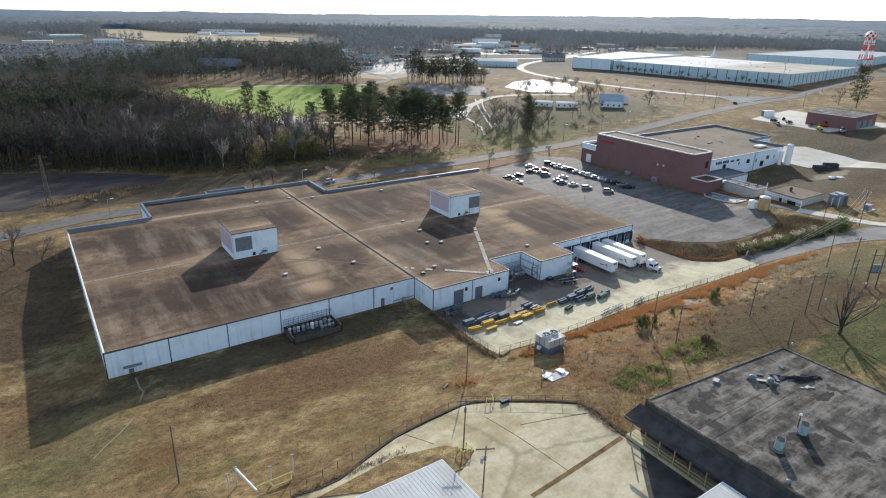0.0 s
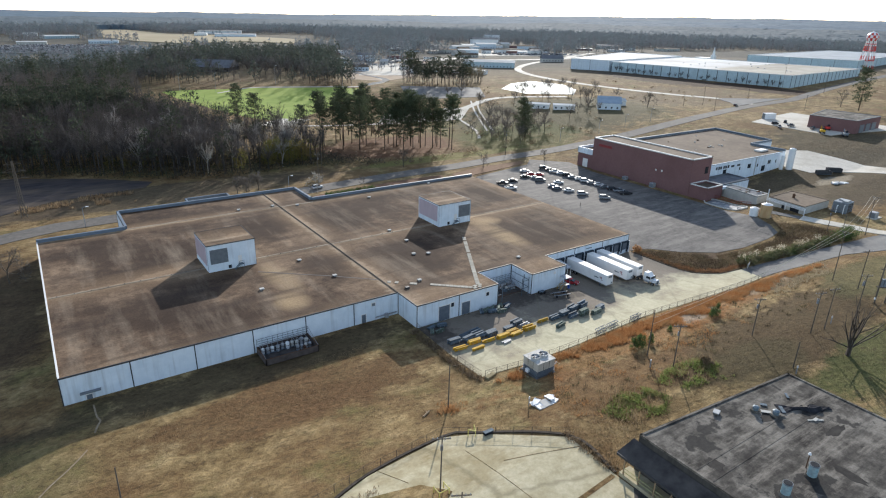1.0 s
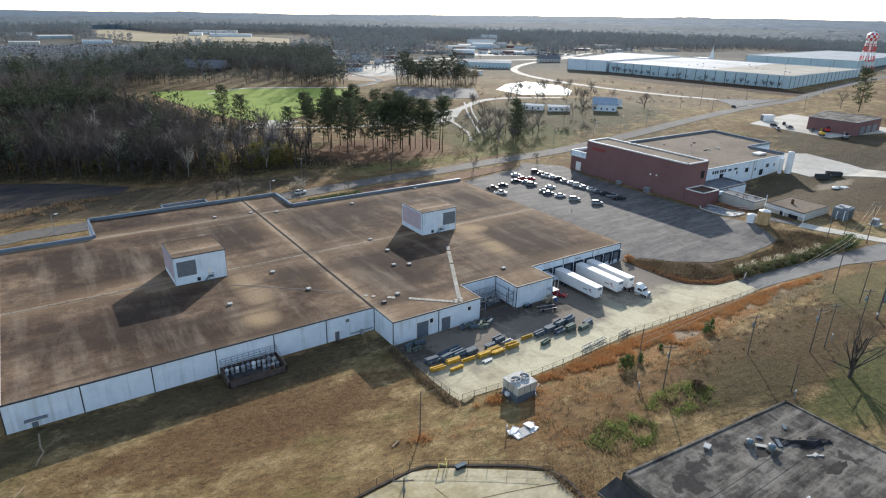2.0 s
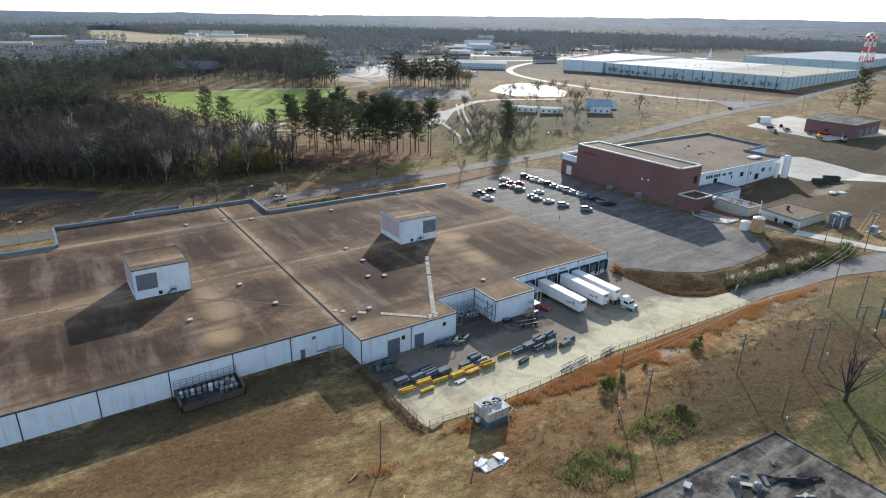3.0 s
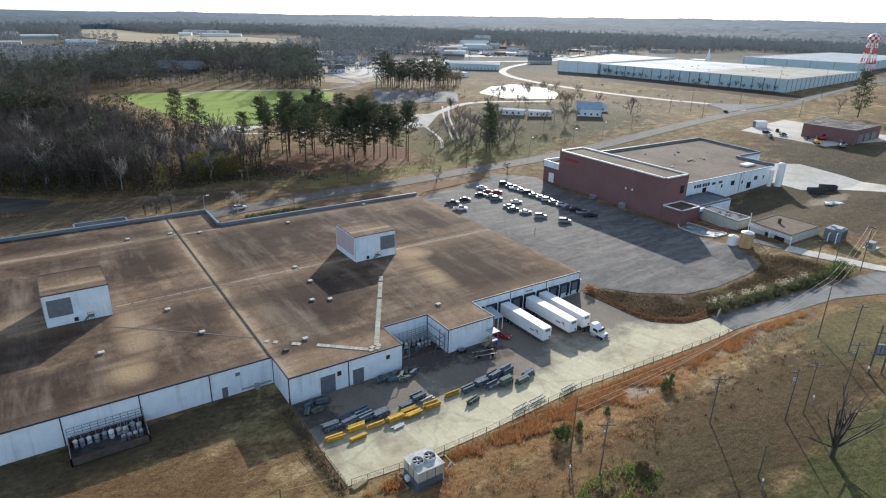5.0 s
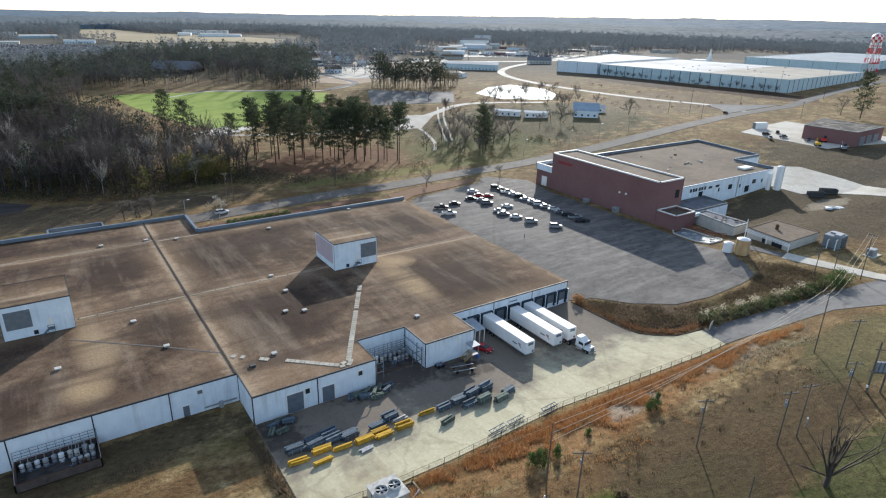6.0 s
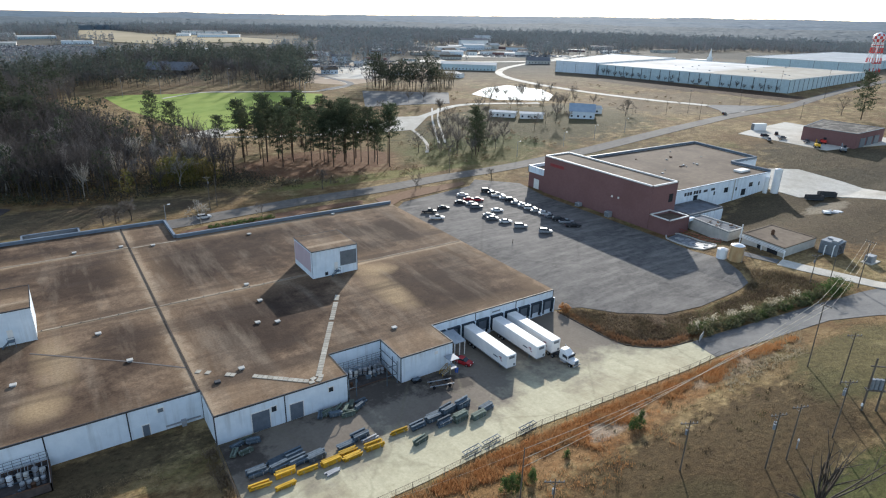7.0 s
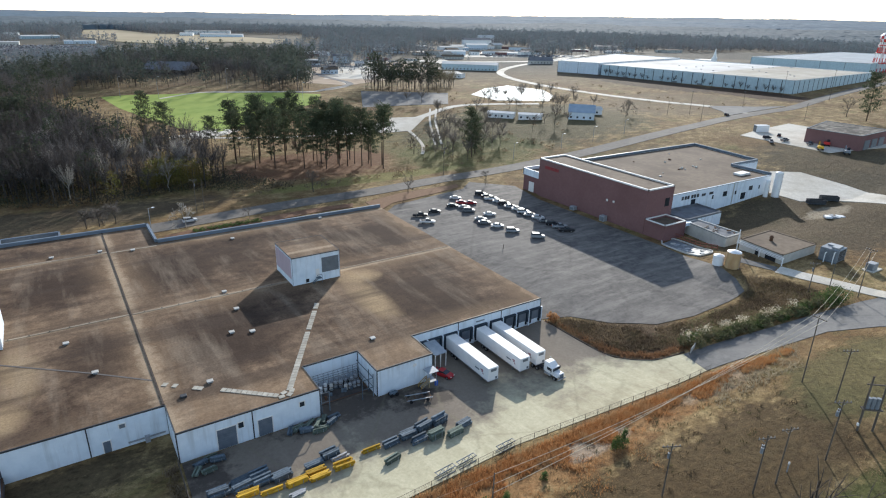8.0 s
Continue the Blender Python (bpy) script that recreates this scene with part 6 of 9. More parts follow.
def tank_pen(x0, x1, y0, y1, n, high, label):
    """A railed pen of small vessels against the wall; high is the bund's height."""
    p = thing("tank_pen", label, "tank pen", "tank pens")
    z = -1.0
    jit = random.Random(int(x0))
    part("floor", boxes((x0, x1, y0, y1, z - 0.3, z + 0.12)), mat("oily_floor", (0.04, 0.036, 0.034), (0.1, 0.088, 0.08), 0.8, 0.7), p, "dark oily floor")
    outline = [(x0, y0), (x1, y0), (x1, y1), (x0, y1)]
    part("bund", rim(bmesh.new(), outline, 0.2, z - 0.3, z + high), M_DARKSHED, p, "dark stained bund wall")
    part("bund_cap", rim(bmesh.new(), outline, 0.22, z + high + 0.004, z + high + 0.05), M_RUST, p, "thin worn edging")

    def vessel(x, y, r, h):
        m = jit.choice((M_PAINT, M_BLOCK, M_STEEL))
        t = part("vessel", tubes(((x, y, z + 0.12), (x, y, z + h), r), ((x, y, z + h), (x, y, z + h + 0.16), r, r * 0.4), seg=12), m, p, "pale upright vessel")
        part("pipe", tubes(((x, y, z + h + 0.16), (x, y, z + h + 0.6), 0.05), ((x, y, z + h + 0.6), (x, y1 - 0.3, z + h + 0.6), 0.05), seg=6), M_STEEL, t)
        part("hoop", tubes(((x, y, z + h * 0.55), (x, y, z + h * 0.55 + 0.1), r + 0.03), seg=12), M_RUST, t)

    for k in range(n):
        vessel(x0 + 1.0 + k * (x1 - x0 - 2.0) / (n - 1) + jit.uniform(-0.12, 0.12), y1 - 1.2 - 0.4 * (k % 2), jit.uniform(0.36, 0.46), jit.uniform(1.3, 1.75))
    for k in range(4):
        vessel(x1 - 3.9 + k * 0.95, y1 - 3.0 if high < 1 else y1 - 3.6, 0.38, 1.25)
    part("skid", boxes((x0 + 0.8, x1 - 0.8, y1 - 2.0, y1 - 1.9, z + 0.3, z + 0.42), (x0 + 0.8, x1 - 0.8, y1 - 0.75, y1 - 0.65, z + 0.3, z + 0.42)), M_DARKSTEEL, p)
    for h in (0.9, 2.1):
        part("header_pipe", tubes(((x0 + 0.5, y1 - 0.55, z + h), (x1 - 0.5, y1 - 0.55, z + h), 0.09), seg=8), M_STEEL, p)
    for k in range(11):
        x = x0 + 0.05 + k * (x1 - x0 - 0.1) / 10
        part("post", tubes(((x, y1 - 0.3, z + 0.1), (x, y1 - 0.3, z + 3.5), 0.04), seg=5), M_DARKSTEEL, p)
    for h in (2.4, 2.95, 3.5):
        part("rail", tubes(((x0, y1 - 0.3, z + h), (x1, y1 - 0.3, z + h), 0.04), seg=5), M_DARKSTEEL, p)
    for xx in (x0 + 0.1, x1 - 0.1):
        part("rail", tubes(((xx, y0 + 0.1, z + high), (xx, y1 - 0.3, z + 3.5), 0.04), seg=5), M_STEEL, p)
    for k in range(5):
        w = jit.uniform(0.2, 0.45)
        x, y = jit.uniform(x0 + 1, x1 - 1), jit.uniform(y0 + 0.8, y0 + 2.4)
        part("drum", tubes(((x, y, z + 0.12), (x, y, z + 0.12 + 2 * w), w * 0.8), seg=10), jit.choice((M_STEEL, M_RUST, M_DARKSTEEL)), p)
    return p


tank_pen(42.9, 55.0, 120.4, 126.8, 10, 1.5, "railed pen of pale vessels against the factory wall")
tank_pen(105.0, 115.8, 120.6, 126.3, 9, 0.3, "railed pen of pale vessels in the wall recess")
cage = thing("pipe_cage", "dark steel cage beside the wall recess", "cage")
for x, y in ((104.8, 118.4), (104.8, 120.2), (106.4, 118.4), (115.6, 118.4), (115.6, 120.4), (113.2, 118.3)):
    part("post", boxes((x - 0.07, x + 0.07, y - 0.07, y + 0.07, -1.1, 4.2 if x > 110 else 3.4)), M_DARKSTEEL, cage)
for z in (1.2, 3.3):
    for r in ((104.88, 106.33, 118.35, 118.45), (113.28, 115.53, 118.3, 118.4), (115.55, 115.65, 118.48, 126)):
        part("beam", boxes((*r, z, z + 0.12)), M_DARKSTEEL, cage)
# entry steps, canopy, bin, flat trailer by the dock corner
steps = thing("entry_steps", "yellow-railed steps up to a dock side door", "stairs", at=(126.9, 116.6, -1.2))
for k in range(6):
    part("tread", boxes((-2.1 + k * 0.32, -1.78 + k * 0.32, -1.2, -0.1, 0.2 + k * 0.2, 0.26 + k * 0.2)), M_STEEL, steps)
part("landing", boxes((-0.2, 1.6, -1.3, 0.7, 1.3, 1.4)), M_STEEL, steps)
for y in (-1.25, -0.08):
    part("handrail", tubes(((-2.1, y, 1.1), (-0.2, y, 2.4), 0.06), ((-2.1, y, 0.1), (-2.1, y, 1.1), 0.05), ((-0.2, y, 0.1), (-0.2, y, 2.4), 0.05), ((-2.1, y, 0.5), (-0.2, y, 1.8), 0.05), seg=6), M_YELLOW, steps, "yellow handrail")
for k in (-0.1, 1.5):
    part("post", tubes(((k, -1.25, 0), (k, -1.25, 3.5), 0.06), seg=6), M_STEEL, steps)
M_BLUETIN = mat("bluish_tin", (0.26, 0.29, 0.32), (0.36, 0.39, 0.42), 0.8, 0.6)
part("canopy", boxes((-0.5, 1.9, -1.5, 0.8, 3.5, 3.62)), M_BLUETIN, steps, "small tin canopy")
awn = thing("dock_awning", "grey tin awning over the walk-in dock", "awning", at=(131.6, 120.9, -1.4))
aw = boxes((0, 3.0, 0, 5.6, 3.4, 3.52))
for v in aw.verts:
    v.co.z += 0.12 * v.co.y
part("sheet", aw, M_BLUETIN, awn)
for x in (0.15, 1.5, 2.85):
    part("post", boxes((x - 0.08, x + 0.08, 0.1, 0.26, 0, 3.4)), M_COPING, awn)
binn = thing("blue_bin", "blue plastic waste barrel by the steps", "bin", at=(128.6, 115.7, -1.25))
part("barrel", tubes(((0, 0, 0), (0, 0, 0.95), 0.32, 0.36), seg=14), M_BLUE, binn)
part("lid", tubes(((0, 0, 0.95), (0, 0, 1.05), 0.38, 0.3), seg=14), M_BLUE, binn)
flat = thing("flat_trailer", "small flat steel trailer frame by the wall", "trailer", at=(122.8, 113.0, -0.95), turn=-14)
for y in (-0.9, 0.9):
    part("rail", boxes((-2.6, 2.6, y - 0.08, y + 0.08, 0.5, 0.66)), M_STEEL, flat)
for k in range(4):
    part("crossbar", boxes((-2.5 + k * 1.6, -2.38 + k * 1.6, -0.82, 0.82, 0.52, 0.62)), M_RUST, flat)
for x in (-1.8, 1.6):
    for y in (-1.1, 1.1):
        part("wheel", tubes(((x, y - 0.1, 0.35), (x, y + 0.1, 0.35), 0.35), seg=12), M_TYRE, flat)
spare = thing("lawn_tractor", "small tractor wheels and frame at the wall corner", "cart", at=(119.1, 116.6, -0.95))
part("body", boxes((-0.8, 0.8, -0.4, 0.4, 0.4, 0.9), bevel=0.06), M_DARKSTEEL, spare)
for x in (-0.6, 0.6):
    for y in (-0.5, 0.5):
        part("wheel", tubes(((x, y - 0.1, 0.38), (x, y + 0.1, 0.38), 0.38), seg=12), M_TYRE, spare)

# cooling tower
M_DECK = mat("weathered_white_deck", (0.46, 0.45, 0.42), (0.66, 0.65, 0.62), 0.9, 0.7, dirt=(0.3, 0.27, 0.22), dscale=0.7, damt=0.8)
ct = thing("cooling_tower", "white cooling tower with two roof fans in a dark pit", "cooling tower", at=(87.2, 83.6, 0.2))
part("basin", boxes((-0.35, 5.05, -0.35, 4.75, -0.9, 0.9)), mat("stained_grey_basin", (0.1, 0.1, 0.1), (0.17, 0.165, 0.16), 0.8, 0.8), ct, "grey stained basin")
part("louvre_body", boxes((0, 4.7, 0, 4.4, 0.904, 2.2), bevel=0.04), M_DARKSTEEL, ct)
for k in range(6):
    part("louvre", boxes((-0.06, 4.76, -0.06, 4.46, 1.0 + k * 0.2, 1.08 + k * 0.2)), M_LOUVRE, ct)
part("casing", boxes((-0.03, 4.73, -0.03, 4.43, 2.2, 4.0), bevel=0.05), mat("tan_casing", (0.44, 0.4, 0.33), (0.56, 0.52, 0.44), 0.8, 0.7, dirt=(0.2, 0.165, 0.12), dscale=0.5, stretch=(1, 1, 0.25)), ct, "tan stained casing")
for u in (1.57, 3.14):
    part("panel_line", boxes((u - 0.04, u + 0.04, -0.07, -0.031, 2.2, 4.0), (-0.07, -0.031, u - 0.24, u - 0.16, 2.2, 4.0)), M_TRIM, ct)
part("top", boxes((-0.15, 4.85, -0.15, 4.55, 4.004, 4.14), bevel=0.03), M_DECK, ct, "weathered white top deck")
for x in (1.25, 3.45):
    ring = bmesh.new()
    for k in range(20):
        a0, a1 = 6.28319 * k / 20, 6.28319 * (k + 1) / 20
        ro, ri = 1.02, 0.93
        slab(ring, [(x + ri * math.cos(a0), 2.2 + ri * math.sin(a0)), (x + ro * math.cos(a0), 2.2 + ro * math.sin(a0)), (x + ro * math.cos(a1), 2.2 + ro * math.sin(a1)), (x + ri * math.cos(a1), 2.2 + ri * math.sin(a1))], 4.144, 4.62)
    fan = part("fan_ring", ring, M_DECK, ct)
    part("fan_well", tubes(((x, 2.2, 4.145), (x, 2.2, 4.18), 0.93), seg=20), M_DOCK, fan)
    part("hub", tubes(((x, 2.2, 4.18), (x, 2.2, 4.55), 0.16), seg=10), M_STEEL, fan)
    for k in range(5):
        a = 1.25664 * k
        bl = bmesh.new()
        c, s = math.cos(a), math.sin(a)
        vs = [bl.verts.new((x + c * r - s * w, 2.2 + s * r + c * w, 4.42 + w * 0.35 + o)) for o in (0, 0.02) for r, w in ((0.14, -0.1), (0.88, -0.2), (0.88, 0.2), (0.14, 0.1))]
        for q in ((3, 2, 1, 0), (4, 5, 6, 7), (0, 1, 5, 4), (1, 2, 6, 5), (2, 3, 7, 6), (3, 0, 4, 7)):
            bl.faces.new([vs[i] for i in q])
        part("blade", bl, M_STEEL, fan)
part("pipe", tubes(((5.0, 1.0, 0.6), (8.2, 2.8, 0.6), 0.14), ((5.0, 1.0, 0.6), (5.0, 1.0, 2.6), 0.14), seg=10), M_STEEL, ct)
part("side_box", boxes((-0.7, -0.1, 2.2, 3.0, 1.2, 1.9)), M_PAINT, ct)
pit = thing("pit_wall", "low concrete pit wall round the cooling tower", "wall", at=(86.2, 82.3, 0))
part("wall", rim(bmesh.new(), [(0, 0), (9.5, 0), (9.5, 6.6), (0, 6.6)], 0.3, -0.6, 0.75), M_OLDSLAB, pit)
# near-black floor laid just below the wall's rim
part("pit_floor", boxes((0.3, 9.2, 0.3, 6.3, -0.5, 0.62)), mat("near_black_floor", (0.025, 0.022, 0.02), (0.06, 0.05, 0.042), 0.8, 0.9), pit, "near-black floor")
for k in range(4):
    part("plank", boxes((6.6 + 0.5 * k, 6.85 + 0.5 * k, 0.6 + 0.4 * k, 4.8 + 0.2 * k, 0.622, 0.7)), M_TIMBER, pit)
heap = thing("white_scrap", "heap of white sheet scrap lying in the grass", "scrap", at=(81, 75.2, ground_z(81, 75.2)))
rnd = random.Random(4)
part("sheet", boxes((-2.0, 1.4, -1.3, 0.9, 0.02, 0.3), bevel=0.05), M_BLOCK, heap)
for k in range(8):
    w = rnd.uniform(0.4, 1.0)
    bm = boxes((-w, w, -w * 0.7, w * 0.7, 0, 0.08 + rnd.random() * 0.15), bevel=0.03)
    for v in bm.verts:
        v.co += Vector((rnd.uniform(-0.15, 0.15), rnd.uniform(-0.15, 0.15), rnd.uniform(-0.1, 0.1)))
    ob = part("sheet", bm, M_PAINT, heap)
    ob.matrix_basis = pose(rnd.uniform(-1.8, 3.2), rnd.uniform(-0.9, 1.3), 0.28 if k < 3 else 0.1, 0, rnd.uniform(-8, 8), rnd.uniform(0, 180))
# equipment beside the shed
gen = thing("chiller_unit", "large grey equipment container on skids", "equipment", at=(262.2, 103.0, ground_z(264, 104)), turn=4)
gen.scale = (0.82, 0.8, 0.8)
part("body", boxes((0, 7, 0, 6.5, 0.4, 5.2), bevel=0.1), M_GREYPAINT, gen)
for x in (0, 6.6):
    part("skid", boxes((x, x + 0.4, 0, 6.5, -0.6, 0.4)), M_DARKSTEEL, gen)
part("fan_unit", boxes((0.6, 3, 0.6, 3, 5.2, 6.0), bevel=0.08), M_STEEL, gen)
part("fan_unit", boxes((3.6, 6.2, 1.0, 5.6, 5.2, 5.7), bevel=0.08), M_STEEL, gen)
part("open_side", boxes((0.5, 6.4, -0.05, -0.003, 0.8, 4.8)), M_DOCK, gen, "dark open machinery side")
for k in range(6):
    part("side_rib", boxes((0.4 + 1.1 * k, 0.55 + 1.1 * k, -0.12, -0.053, 0.5, 5.0)), M_STEEL, gen)
for k in range(8):
    part("slat", boxes((-0.06, -0.002, 0.6, 6.0, 0.9 + k * 0.5, 1.15 + k * 0.5)), M_LOUVRE, gen)
part("pipe", tubes(((-1.2, 1, 0), (-1.2, 1, 4.4), 0.2), ((-1.2, 1, 4.4), (0.1, 1, 4.4), 0.2), ((-1.2, 4, 0), (-1.2, 4, 3.6), 0.2), ((-1.2, 4, 3.6), (0.1, 4, 3.6), 0.2), seg=8), M_PAINT, gen)
xb = thing("transformer_box", "pale grey transformer cabinet on a slab", "cabinet", at=(266.8, 95.4, ground_z(266.8, 95.4)))
part("slab", boxes((-2.2, 3.4, -1.6, 1.6, -0.4, 0.25)), M_PALE, xb)
part("cabinet", boxes((-1.6, 1.2, -1.1, 1.1, 0.25, 2.4), bevel=0.06), M_STEEL, xb)
part("door", boxes((-1.64, -1.602, -0.9, 0.9, 0.4, 2.2)), M_LOUVRE, xb)
gate = thing("gate_sign", "pale board panel at the lane's edge", "panel", at=(183.2, 94.8, ground_z(183.2, 94.8)), turn=20)
part("board", boxes((-1.6, 1.6, -0.06, 0.06, 0.5, 1.7)), M_BLOCK, gate)
for x in (-1.4, 1.4):
    part("post", boxes((x - 0.08, x + 0.08, 0.06, 0.2, -0.2, 1.8)), M_WOOD, gate)


# ---------------- vehicles ----------------
PAINTS = {}


def car_paint(c):
    if c not in PAINTS:
        rgb = {"white": (0.55, 0.55, 0.54), "silver": (0.24, 0.25, 0.26), "black": (0.015, 0.015, 0.018), "grey": (0.12, 0.13, 0.14), "red": (0.32, 0.015, 0.02)}[c]
        m = mat("car_paint_" + c, rgb, tuple(v * 0.9 for v in rgb), 1.0, 0.5, 0.0, bump=0)
        PAINTS[c] = m
    return PAINTS[c]


def loft(bm, stations):
    """Rounded hull from (x, half width, z low, z high) stations."""
    prev = None
    for x, w, z0, z1 in stations:
        row = [bm.verts.new((x, sy * w * k, z)) for sy, k, z in ((-1, 0.94, z0), (-1, 1, z0 + 0.5 * (z1 - z0)), (-1, 0.9, z1), (1, 0.9, z1), (1, 1, z0 + 0.5 * (z1 - z0)), (1, 0.94, z0))]
        if prev:
            for i in range(6):
                bm.faces.new((prev[i], prev[(i + 1) % 6], row[(i + 1) % 6], row[i]))
        else:
            bm.faces.new(row[::-1])
        prev = row
    bm.faces.new(prev)
    bmesh.ops.recalc_face_normals(bm, faces=bm.faces)
    return bm


CAR_KINDS = {
    "sedan": (((-2.35, 0.72, 0.4, 0.85), (-2.1, 0.88, 0.25, 1.0), (-1.2, 0.92, 0.22, 1.02), (0.9, 0.92, 0.22, 1.0), (2.0, 0.86, 0.25, 0.85), (2.35, 0.7, 0.38, 0.7)),
              ((-1.7, 0.8, 1.0, 1.02), (-0.9, 0.76, 1.0, 1.4), (0.3, 0.74, 1.0, 1.42), (1.15, 0.8, 0.98, 1.0)), (-0.95, 0.35, 1.43)),
    "suv": (((-2.4, 0.8, 0.45, 1.0), (-2.25, 0.94, 0.3, 1.15), (0.9, 0.95, 0.28, 1.12), (2.1, 0.9, 0.3, 1.0), (2.4, 0.76, 0.42, 0.85)),
            ((-2.3, 0.86, 1.13, 1.3), (-2.0, 0.82, 1.13, 1.72), (0.3, 0.8, 1.12, 1.74), (1.2, 0.86, 1.1, 1.13)), (-2.0, 0.35, 1.75)),
    "pickup": (((-2.8, 0.9, 0.5, 1.1), (-2.6, 0.96, 0.4, 1.15), (0.9, 0.97, 0.38, 1.15), (2.4, 0.92, 0.4, 1.05), (2.75, 0.8, 0.5, 0.9)),
               ((-0.75, 0.86, 1.15, 1.2), (-0.55, 0.82, 1.15, 1.78), (0.5, 0.8, 1.15, 1.78), (1.35, 0.86, 1.13, 1.16)), (-0.6, 0.5, 1.79)),
}
CARS = {}


def car(kind, colour, x, y, turn, label_end="parked on the asphalt lot", z=None):
    z = ground_z(x, y) + 0.11 if z is None else z
    key = (kind, colour)
    if key in CARS:
        c = copy_thing(CARS[key], pose(x, y, z, 0, 0, turn))
        return tagged(c, colour + " " + kind + " " + label_end)
    hull, cabin, (r0, r1, rz) = CAR_KINDS[kind]
    c = thing("car" if kind != "pickup" else "pickup_truck", colour + " " + kind + " " + label_end, "car", "parked cars", (x, y, z), turn)
    paint = car_paint(colour)
    part("body", loft(bmesh.new(), hull), paint, c)
    part("glasshouse", loft(bmesh.new(), cabin), M_GLASS, c, "dark glass cabin")
    part("roof", boxes((r0, r1, -0.72, 0.72, rz - 0.03, rz + 0.03), bevel=0.02), paint, c)
    for s in (-1, 1):
        part("headlight", boxes((hull[-1][0] - 0.2, hull[-1][0] + 0.02, s * 0.55 - 0.14, s * 0.55 + 0.14, 0.6, 0.75)), M_COPING, c)
        part("tail_light", boxes((hull[0][0] - 0.02, hull[0][0] + 0.1, s * 0.58 - 0.12, s * 0.58 + 0.12, 0.7, 0.85)), M_RED, c)
    if kind == "pickup":
        part("bed", boxes((-2.55, -0.9, -0.72, 0.72, 1.15, 1.17)), M_DOCK, c, "dark open load bed")
    for xx in (-1.45, 1.45):
        for s in (-1, 1):
            w = part("wheel", tubes(((xx, s * 0.82 - 0.11, 0.33), (xx, s * 0.82 + 0.11, 0.33), 0.34), seg=14), M_TYRE, c)
            part("rim", tubes(((xx, s * 0.82 - 0.13, 0.33), (xx, s * 0.82 + 0.13, 0.33), 0.2), seg=10), M_RIM, w)
    CARS[key] = c
    return c


for kind, colour, x, y in (("pickup", "black", 180.6, 209.2), ("sedan", "black", 187.8, 210.6), ("pickup", "white", 179.0, 201.4), ("sedan", "black", 197.6, 213.3), ("sedan", "red", 203.2, 215.2), ("sedan", "red", 206.0, 213.0), ("sedan", "silver", 200.5, 209.5),
                           ("suv", "grey", 199.6, 205.0), ("sedan", "white", 204.5, 221.5), ("sedan", "silver", 197.5, 194.6), ("sedan", "white", 203.9, 197.8), ("sedan", "grey", 196.4, 190.9), ("sedan", "white", 198.3, 185.7), ("suv", "silver", 199.6, 178.8), ("suv", "silver", 203.6, 170.2)):
    car(kind, colour, x, y, -32 + (int(x * 7) % 5 - 2) * 1.5)
for k, (kind, colour) in enumerate((("suv", "black"), ("sedan", "black"), ("pickup", "white"), ("sedan", "white"), ("suv", "black"), ("sedan", "silver"), ("sedan", "white"), ("suv", "white"), ("sedan", "silver"), ("sedan", "white"), ("sedan", "grey"), ("suv", "black"), ("pickup", "silver"), ("pickup", "black"))):
    car(kind, colour, 217.0 + 0.3 * math.sin(k * 2.3), 221.5 - k * 3.95, -32 + (k % 3) * 1.5)
car("sedan", "red", 131.9, 118.1, -66, "parked beside the dock steps")
car("suv", "white", 107, 242.6, 4, "on the back road", 0.16)


def roll_off_bin(x, y, turn):
    b = thing("roll_off_bin", "dark open-topped scrap container on the apron's edge", "container", "scrap containers", (x, y, ground_z(x, y) + 0.1), turn)
    part("floor", boxes((-3.4, 3.4, -1.2, 1.2, 0.2, 0.35)), M_DARKSTEEL, b)
    for r in ((-3.4, 3.4, -1.25, -1.15, 0.35, 1.9), (-3.4, 3.4, 1.15, 1.25, 0.35, 1.9), (-3.4, -3.3, -1.15, 1.15, 0.35, 1.9), (3.3, 3.4, -1.15, 1.15, 0.35, 1.9)):
        part("side", boxes(r), M_TRIM, b)
    for k in range(6):
        for sy in (-1.33, 1.25):
            part("rib", boxes((-3.2 + k * 1.25, -3.06 + k * 1.25, sy, sy + 0.08, 0.35, 1.85)), M_TRIM, b)
    part("runner", boxes((-3.4, 3.4, -0.9, -0.75, 0.0, 0.2)), M_DOCK, b)
    part("runner", boxes((-3.4, 3.4, 0.75, 0.9, 0.0, 0.2)), M_DOCK, b)
    part("scrap", boxes((-2.9, 2.8, -1.0, 1.0, 0.36, 1.3), bevel=0.3), M_RUST, b)


roll_off_bin(325.6, 141.6, -34)
roll_off_bin(333.6, 140.6, -42)
tip = thing("scrap_heap", "heap of pale sheet scrap on the grass", "scrap", at=(311.5, 128.2, ground_z(311.5, 128.2)))
tip.scale = (1.7, 1.7, 1.2)
rnd = random.Random(9)
for k in range(12):
    w = rnd.uniform(0.4, 1.2)
    ob = part("sheet", boxes((-w, w, -w * 0.5, w * 0.5, 0, 0.2 + 0.4 * rnd.random()), bevel=0.05), rnd.choice((M_PAINT, M_STEEL, M_TEAL, M_BLOCK)), tip)
    ob.matrix_basis = pose(rnd.uniform(-2, 2), rnd.uniform(-1.4, 1.4), 0.1, 0, rnd.uniform(-12, 12), rnd.uniform(0, 180))
car("suv", "black", 462, 273.5, 12, "on the far road", ground_z(462, 273.5) + 0.16)
